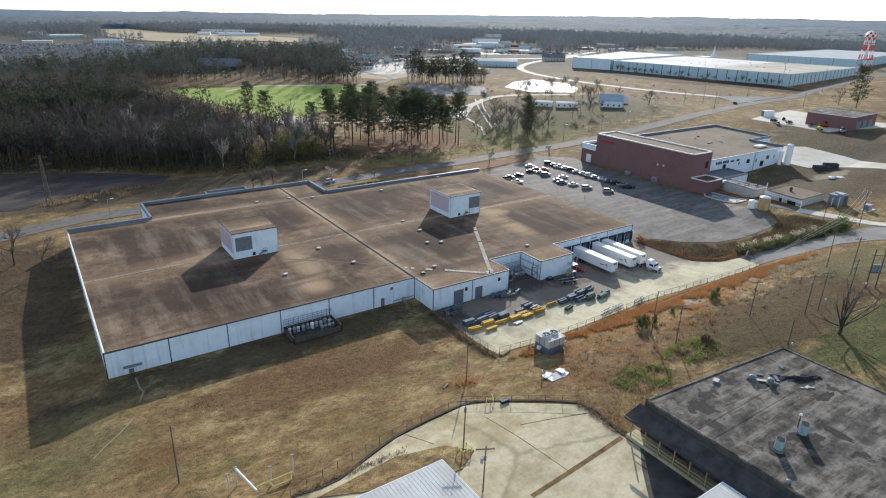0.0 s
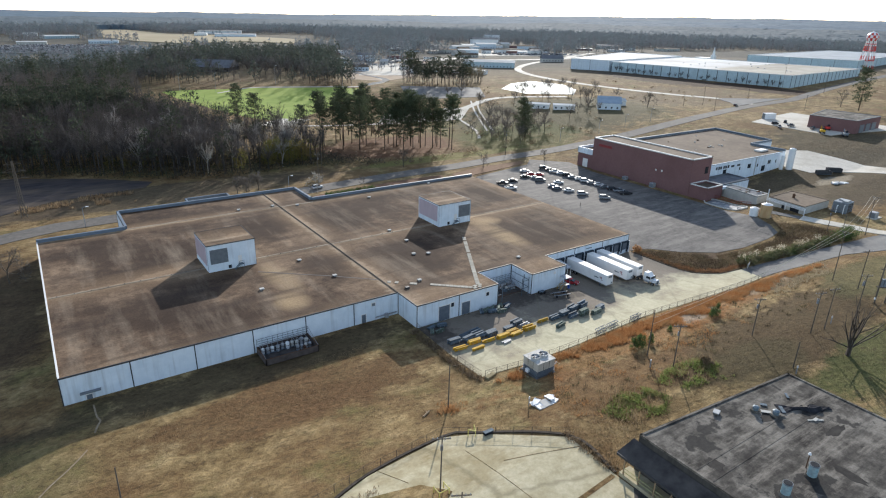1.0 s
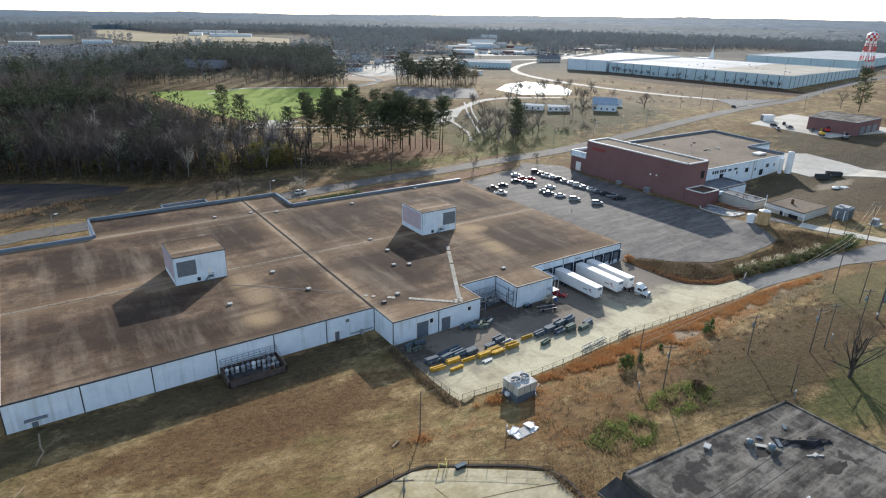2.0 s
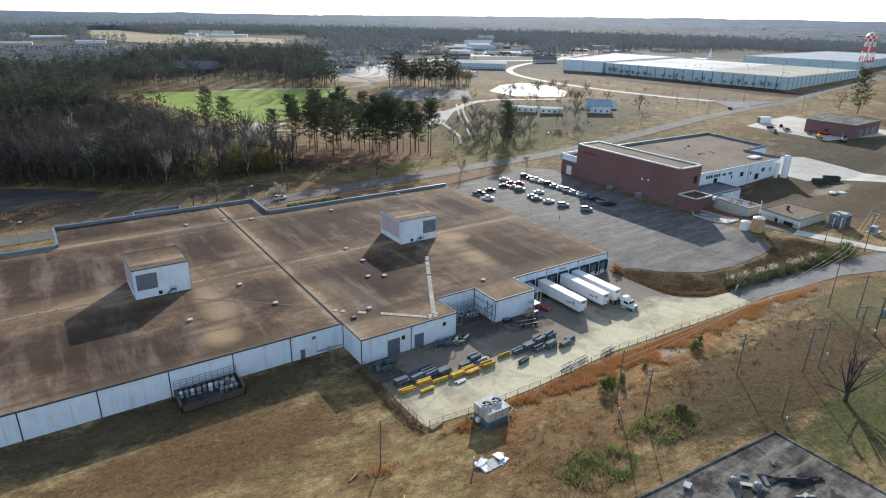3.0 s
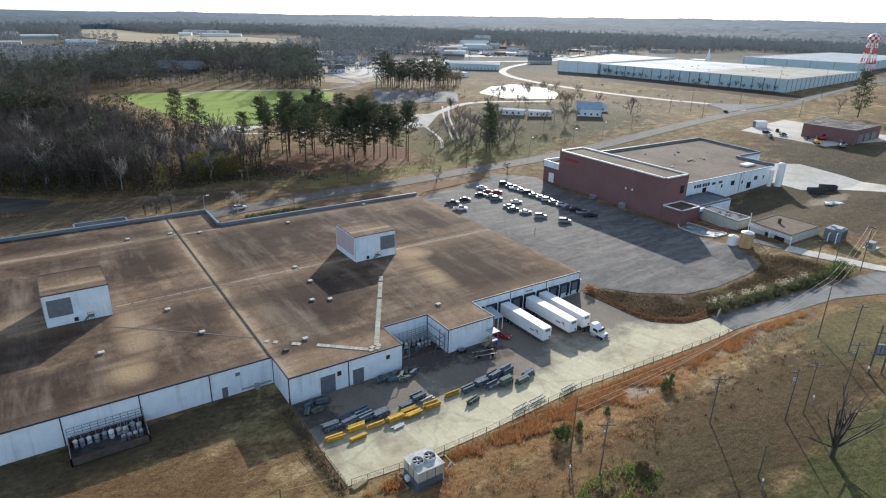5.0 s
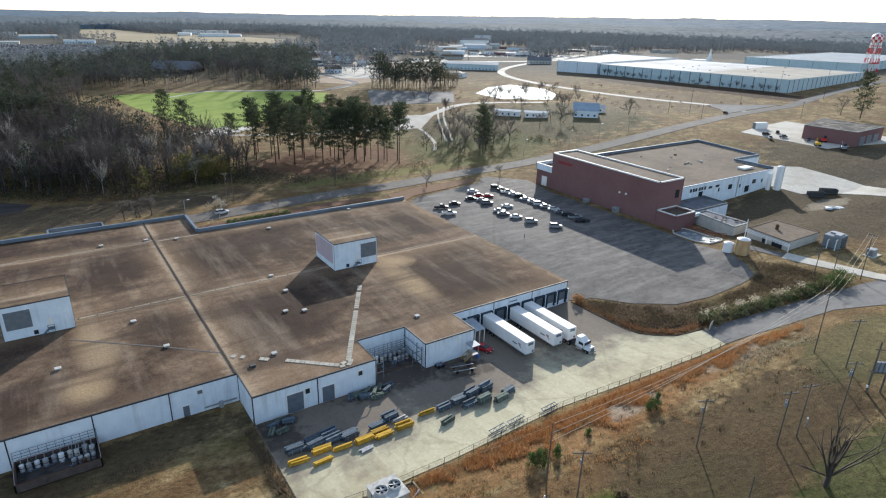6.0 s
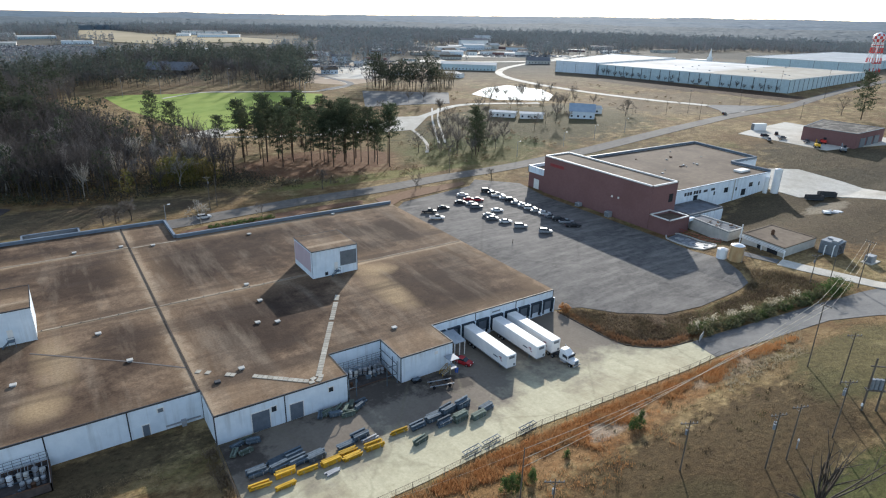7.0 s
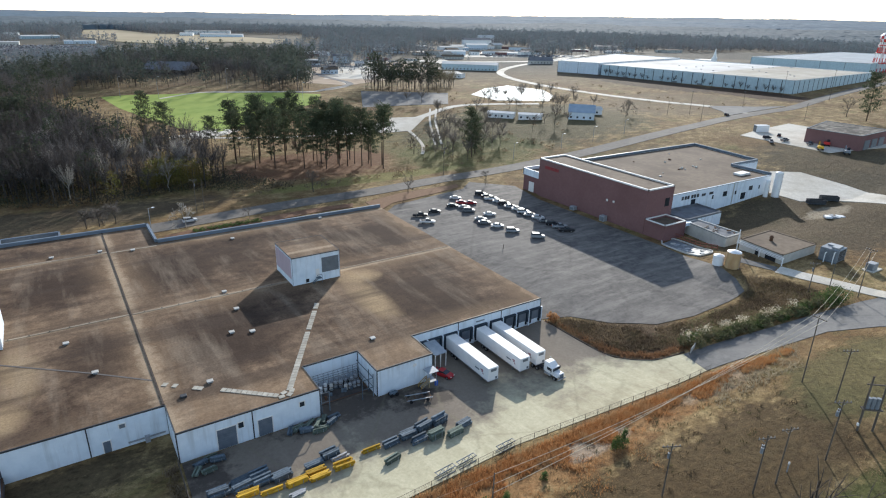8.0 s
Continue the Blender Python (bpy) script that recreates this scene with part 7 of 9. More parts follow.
for k, (x, y, kd, cl) in enumerate(((407, 212, "suv", "black"), (409, 203, "pickup", "grey"), (412, 191, "pickup", "grey"), (419, 212, "suv", "black"), (399, 205, "pickup", "silver"))):
    car(kd, cl, x, y, -20 + 15 * k, "on the pale gravel lot", ground_z(x, y) + 0.16)
van = thing("storage_container", "white box container on the gravel lot", "container", at=(424, 226, ground_z(424, 226)), turn=-25)
part("body", boxes((-4, 4, -1.6, 1.6, 0, 4), bevel=0.08), M_PAINT, van)
part("door", boxes((-4.05, -4.002, -1.4, 1.4, 0.2, 3.8)), M_LOUVRE, van)
for x, y, cl in ((405, 182, M_YELLOW), (417, 185, M_RED), (407, 170, M_GREYPAINT)):
    d = thing("excavator", "tracked digger parked on the gravel lot", "digger", "diggers", (x, y, ground_z(x, y) + 0.15), 35)
    part("track", boxes((-2, 2, -1.4, -0.8, 0, 0.9), bevel=0.15), M_DOCK, d)
    part("track", boxes((-2, 2, 0.8, 1.4, 0, 0.9), bevel=0.15), M_DOCK, d)
    part("body", boxes((-2, 1.4, -1.3, 1.3, 0.9, 2.1), bevel=0.15), cl, d)
    part("cab", boxes((0, 1.3, -1.2, 0, 2.1, 3.3), bevel=0.1), M_GLASS, d)
    part("arm", tubes(((1.3, 0.3, 1.6), (3.4, 0.3, 3.8), 0.22), ((3.4, 0.3, 3.8), (5.2, 0.3, 1.4), 0.18), ((5.2, 0.3, 1.4), (4.8, 0.3, 0.5), 0.35), seg=6), cl, d)


# ---------------- poles, wires, fences ----------------
def utility_pole(x, y, h, arms=1, pots=0, lean=0.0, turn=0.0, label="weathered wooden utility pole with crossarm"):
    p = thing("utility_pole", label, "utility pole", "utility poles", (x, y, ground_z(x, y) - 0.3), turn)
    part("shaft", tubes(((0, 0, 0), (lean, 0, h + 0.3), 0.13, 0.09), seg=9), M_WOOD, p)
    for k in range(arms):
        z = h - 0.3 - 1.1 * k
        arm = part("crossarm", boxes((-1.4, 1.4, -0.08, 0.08, z, z + 0.14)), M_WOOD, p)
        for u in (-1.25, -0.6, 0.6, 1.25):
            part("insulator", tubes(((u, 0, z + 0.14), (u, 0, z + 0.4), 0.07, 0.04), seg=6), M_STEEL, arm)
        part("brace", tubes(((-0.8, 0.1, z), (0, 0.14, z - 0.7), 0.03), ((0.8, 0.1, z), (0, 0.14, z - 0.7), 0.03), seg=4), M_STEEL, p)
    for k in range(pots):
        a = 1.3 + 2.1 * k
        pot = part("transformer", tubes(((0.45 * math.cos(a), 0.45 * math.sin(a), h - 2.6), (0.45 * math.cos(a), 0.45 * math.sin(a), h - 1.7), 0.22), seg=12), M_GREYPAINT, p, "grey transformer can")
        part("bushing", tubes(((0.45 * math.cos(a), 0.45 * math.sin(a), h - 1.7), (0.45 * math.cos(a), 0.45 * math.sin(a), h - 1.4), 0.05), seg=5), M_RUST, pot)
    return p


PL = "plain weathered wooden pole"
for x, y, h, arms, pots, tn, lb in ((66.3, 85.5, 9.5, 0, 0, 0, PL), (10.9, 86.6, 11, 0, 0, 0, PL), (51.3, 65.9, 10.5, 1, 1, -28, ""), (48.4, 56.8, 8.5, 1, 2, -28, ""), (112.3, 76.0, 11, 0, 0, 0, PL), (111.8, 69.2, 10, 1, 1, -32, ""),
                                    (137.8, 67.4, 9.5, 1, 1, -28, ""), (149.2, 60.2, 10.5, 1, 2, -22, ""), (154.0, 59.5, 10.5, 1, 0, -22, ""), (131.5, 54.8, 6, 0, 0, 0, PL), (166, 58.2, 11.5, 1, 2, -32, ""), (183.2, 65.2, 11, 1, 0, -32, ""),
                                    (185.5, 72.4, 14.5, 1, 0, 88, ""), (243.4, 88.2, 14, 1, 0, 88, ""), (236, 97.3, 9, 1, 1, -32, ""), (238.2, 93.4, 9, 0, 0, 0, PL), (221.8, 257.1, 13, 1, 1, -32, ""), (111.3, 251.5, 13, 1, 1, -30, ""), (114.8, 255.5, 12, 0, 0, 0, PL),
                                    (442.6, 288.7, 16, 1, 0, 0, ""), (424.3, 266.7, 12, 0, 0, 0, PL), (511, 293, 12, 1, 0, 0, ""), (584, 304.5, 22, 1, 0, 0, ""), (610, 280, 24, 1, 0, 0, ""), (494.6, 238, 11, 1, 0, 0, ""), (423.3, 292, 10, 0, 0, 0, PL), (187, 168, 1.5, 0, 0, 0, PL), (171, 171, 1.5, 0, 0, 0, PL)):
    utility_pole(x, y, h, arms, pots, 0.1, tn, lb or "weathered wooden utility pole with crossarm")
bank = thing("transformer_bank", "pair of wooden poles carrying a bank of blue-grey transformers", "utility pole", at=(178.6, 58.2, ground_z(178.6, 58.2) - 0.3), turn=-40)
for u in (-1.2, 1.2):
    part("shaft", tubes(((u, 0, 0), (u, 0, 11), 0.2, 0.15), seg=9), M_WOOD, bank)
part("platform", boxes((-1.6, 1.6, -0.5, 0.5, 4.6, 4.8), (-1.9, 1.9, -0.1, 0.1, 9.3, 9.5)), M_WOOD, bank)
for k in range(3):
    part("transformer", tubes(((-0.75 + 0.75 * k, 0.1, 4.8), (-0.75 + 0.75 * k, 0.1, 6.8), 0.36), seg=12), M_GREYPAINT, bank)
part("meter_box", boxes((-1.6, -1.35, -0.3, 0.0, 1.3, 1.8)), M_PAINT, bank)


def wire(name, a, b, sag, r=0.04, label="thin sagging overhead cable", cat="cable"):
    bm = bmesh.new()
    a, b = Vector(a), Vector(b)
    n, prev = 12, None
    side = (b - a).cross(Vector((0, 0, 1))).normalized()
    for k in range(n + 1):
        t = k / n
        q = a.lerp(b, t) - Vector((0, 0, sag * 4 * t * (1 - t)))
        row = [bm.verts.new(q + side * (r * u) + Vector((0, 0, r * w))) for u, w in ((-1, 0), (0, 1), (1, 0), (0, -1))]
        if prev:
            for m in range(4):
                bm.faces.new((prev[m], prev[(m + 1) % 4], row[(m + 1) % 4], row[m]))
        prev = row
    return tagged(part(name, bm, M_WIRE), label, cat, "overhead cables")


def top(x, y, h, d=0.0):
    return (x, y + d, ground_z(x, y) + h)


for d, low in ((-1.2, 0.0), (0, 1.7), (1.2, 3.2)):
    wire("overhead_cable", top(185.5, 72.4, 14.2, d), (112.3, 76, ground_z(112.3, 76) + 10.8 - low), 1.5)
    wire("overhead_cable", top(243.4, 88.2, 13.7, d), top(185.5, 72.4, 14.2, d), 1.4, 0.02)
wire("overhead_cable", top(112.3, 76, 10.6), top(66.3, 85.5, 9.2), 1.2, 0.015)



def fence(pts, h, label, gap=3.0):
    f = thing("chain_fence", label, "fence", "yard fences")
    post = None
    for i in range(len(pts) - 1):
        a, b = Vector(pts[i]), Vector(pts[i + 1])
        n = max(1, round((b - a).length / gap))
        for k in range(n):
            p, q = a.lerp(b, k / n), a.lerp(b, (k + 1) / n)
            if post is None:
                ob = part("post", tubes(((0, 0, -0.3), (0, 0, h), 0.05), seg=6), M_FENCE, f)
                post = ob.data
            else:
                ob = new("post", post)
                ob.parent = f
            zp, zq = ground_z(*p), ground_z(*q)
            ob.matrix_basis = pose(p.x, p.y, zp)
            bm = bmesh.new()
            for u in (0.97, 0.66, 0.33, 0.06):
                tube(bm, (p.x, p.y, zp + h * u), (q.x, q.y, zq + h * u), 0.035 if u > 0.9 else 0.012, None, 4, False)
            m = 8
            for j in range(m):
                s, e = p.lerp(q, j / m), p.lerp(q, (j + 1) / m)
                zs, ze = zp + (zq - zp) * j / m, zp + (zq - zp) * (j + 1) / m
                tube(bm, (s.x, s.y, zs + 0.05), (e.x, e.y, ze + h * 0.97), 0.008, None, 3, False)
                tube(bm, (s.x, s.y, zs + h * 0.97), (e.x, e.y, ze + 0.05), 0.008, None, 3, False)
            part("mesh_panel", bm, M_FENCE, f)
    return f


M_FENCE = mat("rusty_wire", (0.085, 0.068, 0.055), (0.15, 0.125, 0.105), 2.0, 0.85)
fence([(79.0, 117.3), (78.4, 91.0)], 1.9, "rusty chain-link fence along the yard's end")
fence([(79.2, 90.6), (90, 89.3), (105, 89.3), (130, 90.5), (153, 88.6), (178, 86.8)], 1.9, "chain-link fence along the concrete yard")
fence([(24, 72.4), (44, 76.8), (60, 78.6), (77.6, 65.2)], 1.6, "chain-link fence round the old concrete yard")
blk = thing("concrete_block", "weathered concrete block at the fence corner", "block", at=(80.4, 90.4, -0.3), turn=15)
part("block", boxes((-1.4, 1.4, -0.5, 0.5, 0, 0.8), bevel=0.06), M_OLDSLAB, blk)
part("rail", boxes((-1.6, 1.2, 0.55, 0.7, 0.2, 0.4)), M_RUST, blk)
# yellow frames on the old slab
goal = thing("yellow_barrier", "yellow pipe barrier frame on the concrete edge", "barrier", at=(63.4, 75.2, ground_z(63.4, 75.2) + 0.1))
part("frame", tubes(((0, 0, 0), (0, 0, 1.4), 0.08), ((1.6, 0.5, 0), (1.6, 0.5, 1.4), 0.08), ((0, 0, 1.4), (0.9, -0.9, 1.3), 0.09), ((1.6, 0.5, 1.4), (0.9, -0.9, 1.3), 0.09), ((0.9, -0.9, 0), (0.9, -0.9, 1.3), 0.06), seg=8), mat("yellow_pipe", (0.58, 0.5, 0.12), (0.66, 0.58, 0.2), 1.0, 0.6), goal)
# a long black pipe lies here, built as a lidded box
drum = thing("black_crate", "black pipe built as a box beside the yellow barrier", "crate", at=(66.6, 73.6, ground_z(66.6, 73.6) + 0.1))
part("body", boxes((-0.95, 0.95, -0.35, 0.35, 0, 0.6), bevel=0.12), M_DOCK, drum)
part("lid", boxes((-0.97, 0.97, -0.37, 0.37, 0.6, 0.66)), M_DARKSTEEL, drum)
guard = thing("pole_guard", "yellow guard frame round a pole foot", "barrier", at=(51.3, 65.4, ground_z(51.3, 65.9) + 0.2))
for x, y in ((-0.9, -0.6), (0.9, -0.6), (0.9, 0.9), (-0.9, 0.9)):
    part("post", tubes(((x, y, 0), (x, y, 1.2), 0.09), seg=8), bpy.data.materials["yellow_pipe"], guard)
part("rail", tubes(((-0.9, -0.6, 1.0), (0.9, -0.6, 1.0), 0.08), ((0.9, -0.6, 1.0), (0.9, 0.9, 1.0), 0.08), ((-0.9, 0.9, 1.0), (-0.9, -0.6, 1.0), 0.08), seg=8), bpy.data.materials["yellow_pipe"], guard)
rack = thing("pipe_barrier", "yellow and white pipe frame in the grass", "barrier", at=(17.6, 77.5, ground_z(18, 77.5)))
part("white_pole", tubes(((0.6, 2.6, 3.0), (1.8, -4.0, 3.2), 0.16), seg=10), M_PAINT, rack, "long white pole")
part("beam", tubes(((2.6, -0.8, 1.0), (8.6, -0.6, 1.0), 0.1), ((4.6, -0.7, 1.0), (4.9, -1.8, 0.7), 0.08), ((8.2, -0.6, 1.0), (7.8, -1.8, 0.7), 0.08), ((4.9, -1.8, 0.7), (7.8, -1.8, 0.7), 0.08), seg=8), bpy.data.materials["yellow_pipe"], rack)
for x, y, h in ((-1.0, 1.0, 3.6), (5.0, -0.6, 3.4), (8.6, -0.6, 4.0), (0.6, 2.6, 3.0)):
    part("post", tubes(((x, y, -0.3), (x, y, h), 0.12), seg=8), M_BLOCK, rack)
    part("cap", boxes((x - 0.25, x + 0.25, y - 0.1, y + 0.1, h, h + 0.25)), M_STEEL, rack)
for x, y in ((78.6, 76.5), (108, 72), (129.5, 53.2), (158, 60)):
    m = thing("marker_post", "white-capped marker post in the grass", "marker post", "marker posts", (x, y, ground_z(x, y)))
    part("post", tubes(((0, 0, -0.2), (0, 0, 1.6), 0.1), seg=8), M_STEEL, m)
    part("cap", tubes(((0, 0, 1.6), (0, 0, 1.95), 0.16, 0.11), seg=10), M_PAINT, m)
for x, y, h in ((94.5, 242.5, 7), (20, 236, 7), (268, 263, 8), (300, 262.5, 8), (324, 263, 8), (350, 264, 8), (150, 560, 16), (125, 580, 16), (205, 566, 16), (250, 520, 16), (235, 470, 14)):
    l = thing("street_lamp", "slim pole-mounted street lamp", "street lamp", "street lamps", (x, y, ground_z(x, y)))
    part("pole", tubes(((0, 0, -0.2), (0, 0, h), 0.12, 0.08), ((0, 0, h), (1.4, -0.3, h + 0.2), 0.06), seg=7), M_STEEL, l)
    part("lamp_head", boxes((1.0, 1.9, -0.5, -0.1, h + 0.1, h + 0.3)), M_PAINT, l)
pyl = thing("pylon", "tall lattice transmission pole with crossarms", "pylon", at=(3.1, 258.5, ground_z(3.1, 258.5)))
part("mast", tubes(((-0.9, -0.9, 0), (-0.2, -0.2, 20), 0.12), ((0.9, -0.9, 0), (0.2, -0.2, 20), 0.12), ((0, 1.0, 0), (0, 0.2, 20), 0.12), seg=5), M_WOOD, pyl)
for z, w in ((14, 4.2), (16.5, 3.4), (19, 2.6)):
    part("crossarm", tubes(((-w, 0, z), (w, 0, z), 0.1), ((-w, 0, z), (0, 0, z + 1.2), 0.06), ((w, 0, z), (0, 0, z + 1.2), 0.06), seg=5), M_WOOD, pyl)
for k in range(9):
    s = 0.9 - k * 0.08
    part("lattice", tubes(((-s, -s, 2 * k), (s - 0.06, -s, 2 * k + 2), 0.06), ((s, -s, 2 * k), (-s + 0.06, -s, 2 * k + 2), 0.06), seg=4), M_WOOD, pyl)

# ---------------- plants ----------------


def spray(rng, centres, per, spread, size, flat=0.7):
    """Loose small triangles scattered round centres."""
    c = np.repeat(np.asarray(centres, float), per, 0)
    n = len(c)
    c = c + rng.normal(0, 1, (n, 3)) * spread * np.array([1, 1, flat])
    a, b = rng.normal(0, 1, (n, 3)), rng.normal(0, 1, (n, 3))
    a /= np.linalg.norm(a, axis=1)[:, None]
    b /= np.linalg.norm(b, axis=1)[:, None]
    s = size * rng.uniform(0.6, 1.3, (n, 1))
    V = np.stack([c - a * s * 0.5, c + a * s * 0.5, c + b * s], 1).reshape(-1, 3)
    return V, np.arange(3 * n).reshape(-1, 3)


def prisms(segs):
    """Three-sided limbs for (start, end, radius, radius)."""
    V, F = [], []
    for k, (a, b, r0, r1) in enumerate(segs):
        d = b - a
        d = d / (np.linalg.norm(d) + 1e-9)
        u = np.cross(d, (0.31, 0.17, 0.93) if abs(d[2]) < 0.9 else (1.0, 0, 0))
        u /= np.linalg.norm(u)
        w = np.cross(d, u)
        for c, r in ((a, r0), (b, r1)):
            for q in range(3):
                V.append(c + r * (u * math.cos(2.0944 * q) + w * math.sin(2.0944 * q)))
        o = 6 * k
        for q in range(3):
            p = (q + 1) % 3
            F += [(o + q, o + p, o + 3 + p), (o + q, o + 3 + p, o + 3 + q)]
    return np.array(V), np.array(F)


def pine(seed, h, clumps, per, size, bare=0.5, fluff=0.032, limbs=True):
    rng = np.random.default_rng(seed)
    lean = rng.normal(0, 0.02, 2) * h
    segs = [(np.zeros(3), np.array([*lean * 0.5, h * 0.55]), 0.012 * h + 0.06, 0.008 * h + 0.04), (np.array([*lean * 0.5, h * 0.55]), np.array([*lean, h * 0.97]), 0.008 * h + 0.04, 0.05)]
    cs = []
    for k in range(clumps):
        t = rng.uniform(bare, 1.0)
        z = h * t
        wide = 0.215 * h * (1 - ((t - bare) / (1 - bare)) ** 2.2) * (0.6 + 0.4 * min(1, (t - bare) / 0.2)) + 0.5
        a, r = rng.uniform(0, 6.283), wide * math.sqrt(rng.uniform(0.05, 1))
        base = np.array([lean[0] * t, lean[1] * t, z - 0.25 * r])
        tip = np.array([lean[0] * t + r * math.cos(a), lean[1] * t + r * math.sin(a), z + 0.1 * r])
        cs.append(tip)
        if limbs and k % 3 == 0:
            segs.append((base, tip, 0.07, 0.02))
    for k in range(5 if limbs else 0):
        t, a = rng.uniform(bare * 0.5, bare), rng.uniform(0, 6.283)
        segs.append((np.array([0, 0, h * t]), np.array([math.cos(a) * 1.2, math.sin(a) * 1.2, h * t + 0.2]), 0.05, 0.01))
    v, f = prisms(segs)
    nv, nf = spray(rng, cs, per, fluff * h, size, 0.55)
    return [(v, f, 0), (nv, nf, 1)]


def bare_tree(seed, h, depth, kids, twigs, spread=0.55, tw=0.05):
    rng = np.random.default_rng(seed)
    segs, tips = [], []

    def grow(p, d, ln, r, lev):
        mid = p + d * ln * 0.5 + rng.normal(0, 0.03, 3) * ln
        q = p + d * ln + rng.normal(0, 0.06, 3) * ln
        if lev > depth - 2:
            segs.append((p, mid, r, r * 0.82))
            segs.append((mid, q, r * 0.82, r * 0.66))
        else:
            segs.append((p, q, r, r * 0.66))
            mid = p + (q - p) * 0.5
        if lev == 0:
            tips.append((q, d, ln))
            return
        for k in range(kids + (1 if lev == depth else 0)):
            s = rng.normal(0, 1, 3)
            e = d * 0.85 + s * spread + np.array([0, 0, 0.18])
            e /= np.linalg.norm(e)
            st = mid + (q - mid) * rng.uniform(0.2, 1.0) if k else q
            grow(st, e, ln * rng.uniform(0.58, 0.8), r * 0.6, lev - 1)

    grow(np.zeros(3), np.array([rng.normal(0, 0.04), rng.normal(0, 0.04), 1.0]), h * 0.34, 0.016 * h + 0.05, depth)
    v, f = prisms(segs)
    P, out = [], 0
    for q, d, ln in tips:
        for k in range(twigs):
            e = d + rng.normal(0, 0.6, 3)
            e /= np.linalg.norm(e)
            st = q - d * ln * rng.uniform(0, 0.9)
            side = np.cross(e, rng.normal(0, 1, 3))
            side *= tw / (np.linalg.norm(side) + 1e-9)
            P += [st - side, st + side, st + e * ln * rng.uniform(0.6, 1.4)]
    P = np.array(P)
    return [(v, f, 0), (P, np.arange(len(P)).reshape(-1, 3), 1)]


def wood_pine(seed, h, bare, wide, per, size):
    """A pine of a closed stand: bole and a clumped, rounded crown."""
    rng = np.random.default_rng(seed)
    segs = [(np.zeros(3), np.array([0, 0, h * 0.95]), 0.26, 0.06)]
    cs = []
    for k in range(15):
        u = (k + rng.uniform(0, 1)) / 15
        ln = wide * (1.0 - 0.6 * u ** 2.4) * (0.6 + 0.4 * min(1.0, u / 0.25)) * rng.uniform(0.45, 1.1)
        a = 2.4 * k + rng.uniform(-0.5, 0.5)
        cs.append(np.array([math.cos(a) * ln, math.sin(a) * ln, h * (bare + (1 - bare) * u)]))
    v, f = prisms(segs)
    nv, nf = spray(rng, cs, per, 0.95, size, 0.5)
    return [(v, f, 0), (nv, nf, 1)]


def slim_tree(seed, h, forks, twigs, tw=0.05, wide=1.0):
    """A leafless forest tree: one straight stem forking upward into steep limbs and fine twigs."""
    rng = np.random.default_rng(seed)
    segs, P = [], []
    top_z = h * rng.uniform(0.42, 0.55)
    stem = np.array([*rng.normal(0, 0.02, 2) * h, top_z])
    segs.append((np.zeros(3), stem, 0.011 * h + 0.05, 0.008 * h + 0.03))
    for k in range(forks):
        a = 2.4 * k + rng.uniform(-0.6, 0.6)
        st = stem * rng.uniform(0.62, 1.0)
        d = np.array([math.cos(a) * wide * rng.uniform(0.15, 0.55), math.sin(a) * wide * rng.uniform(0.15, 0.55), 1.0])
        d /= np.linalg.norm(d)
        ln = (h - st[2]) * rng.uniform(0.72, 1.0)
        q = st + d * ln
        segs.append((st, q, 0.1, 0.025))
        for j in range(twigs):
            t = rng.uniform(0.25, 1.0)
            p = st + d * ln * t
            e = d * 0.8 + rng.normal(0, 0.5 * wide, 3)
            e /= np.linalg.norm(e)
            side = np.cross(e, rng.normal(0, 1, 3))
            side *= tw / (np.linalg.norm(side) + 1e-9)
            P += [p - side, p + side, p + e * rng.uniform(1.2, 3.4) * (1.15 - 0.5 * t)]
    v, f = prisms(segs)
    P = np.array(P)
    return [(v, f, 0), (P, np.arange(len(P)).reshape(-1, 3), 1)]


def tree_thing(name, label, chunks, mats, x, y, s=1.0, turn=0.0, group="", cat="tree", z=None):
    """Parts trunk and crown out of the two chunks."""
    t = thing(name, label, cat, group, (x, y, (ground_z(x, y) if z is None else z) - 0.1), turn)
    t.scale = (s, s, s)
    for nm, ch, m in (("trunk", chunks[0], mats[0]), ("crown", chunks[1], mats[1])):
        ob = new(nm, soup(nm, [(ch[0], ch[1], 0)], [m]))
        ob.parent = t
    return t


def scatter(pts, gap, seed, keep=None):
    rng = random.Random(seed)
    x0, x1 = min(p[0] for p in pts), max(p[0] for p in pts)
    y0, y1 = min(p[1] for p in pts), max(p[1] for p in pts)
    out = []
    y = y0
    while y < y1:
        x = x0
        while x < x1:
            px, py = x + rng.uniform(-0.48, 0.48) * gap, y + rng.uniform(-0.48, 0.48) * gap
            if inside(pts, px, py) and (keep is None or keep(px, py)):
                out.append((px, py))
            x += gap
        y += gap
    return out


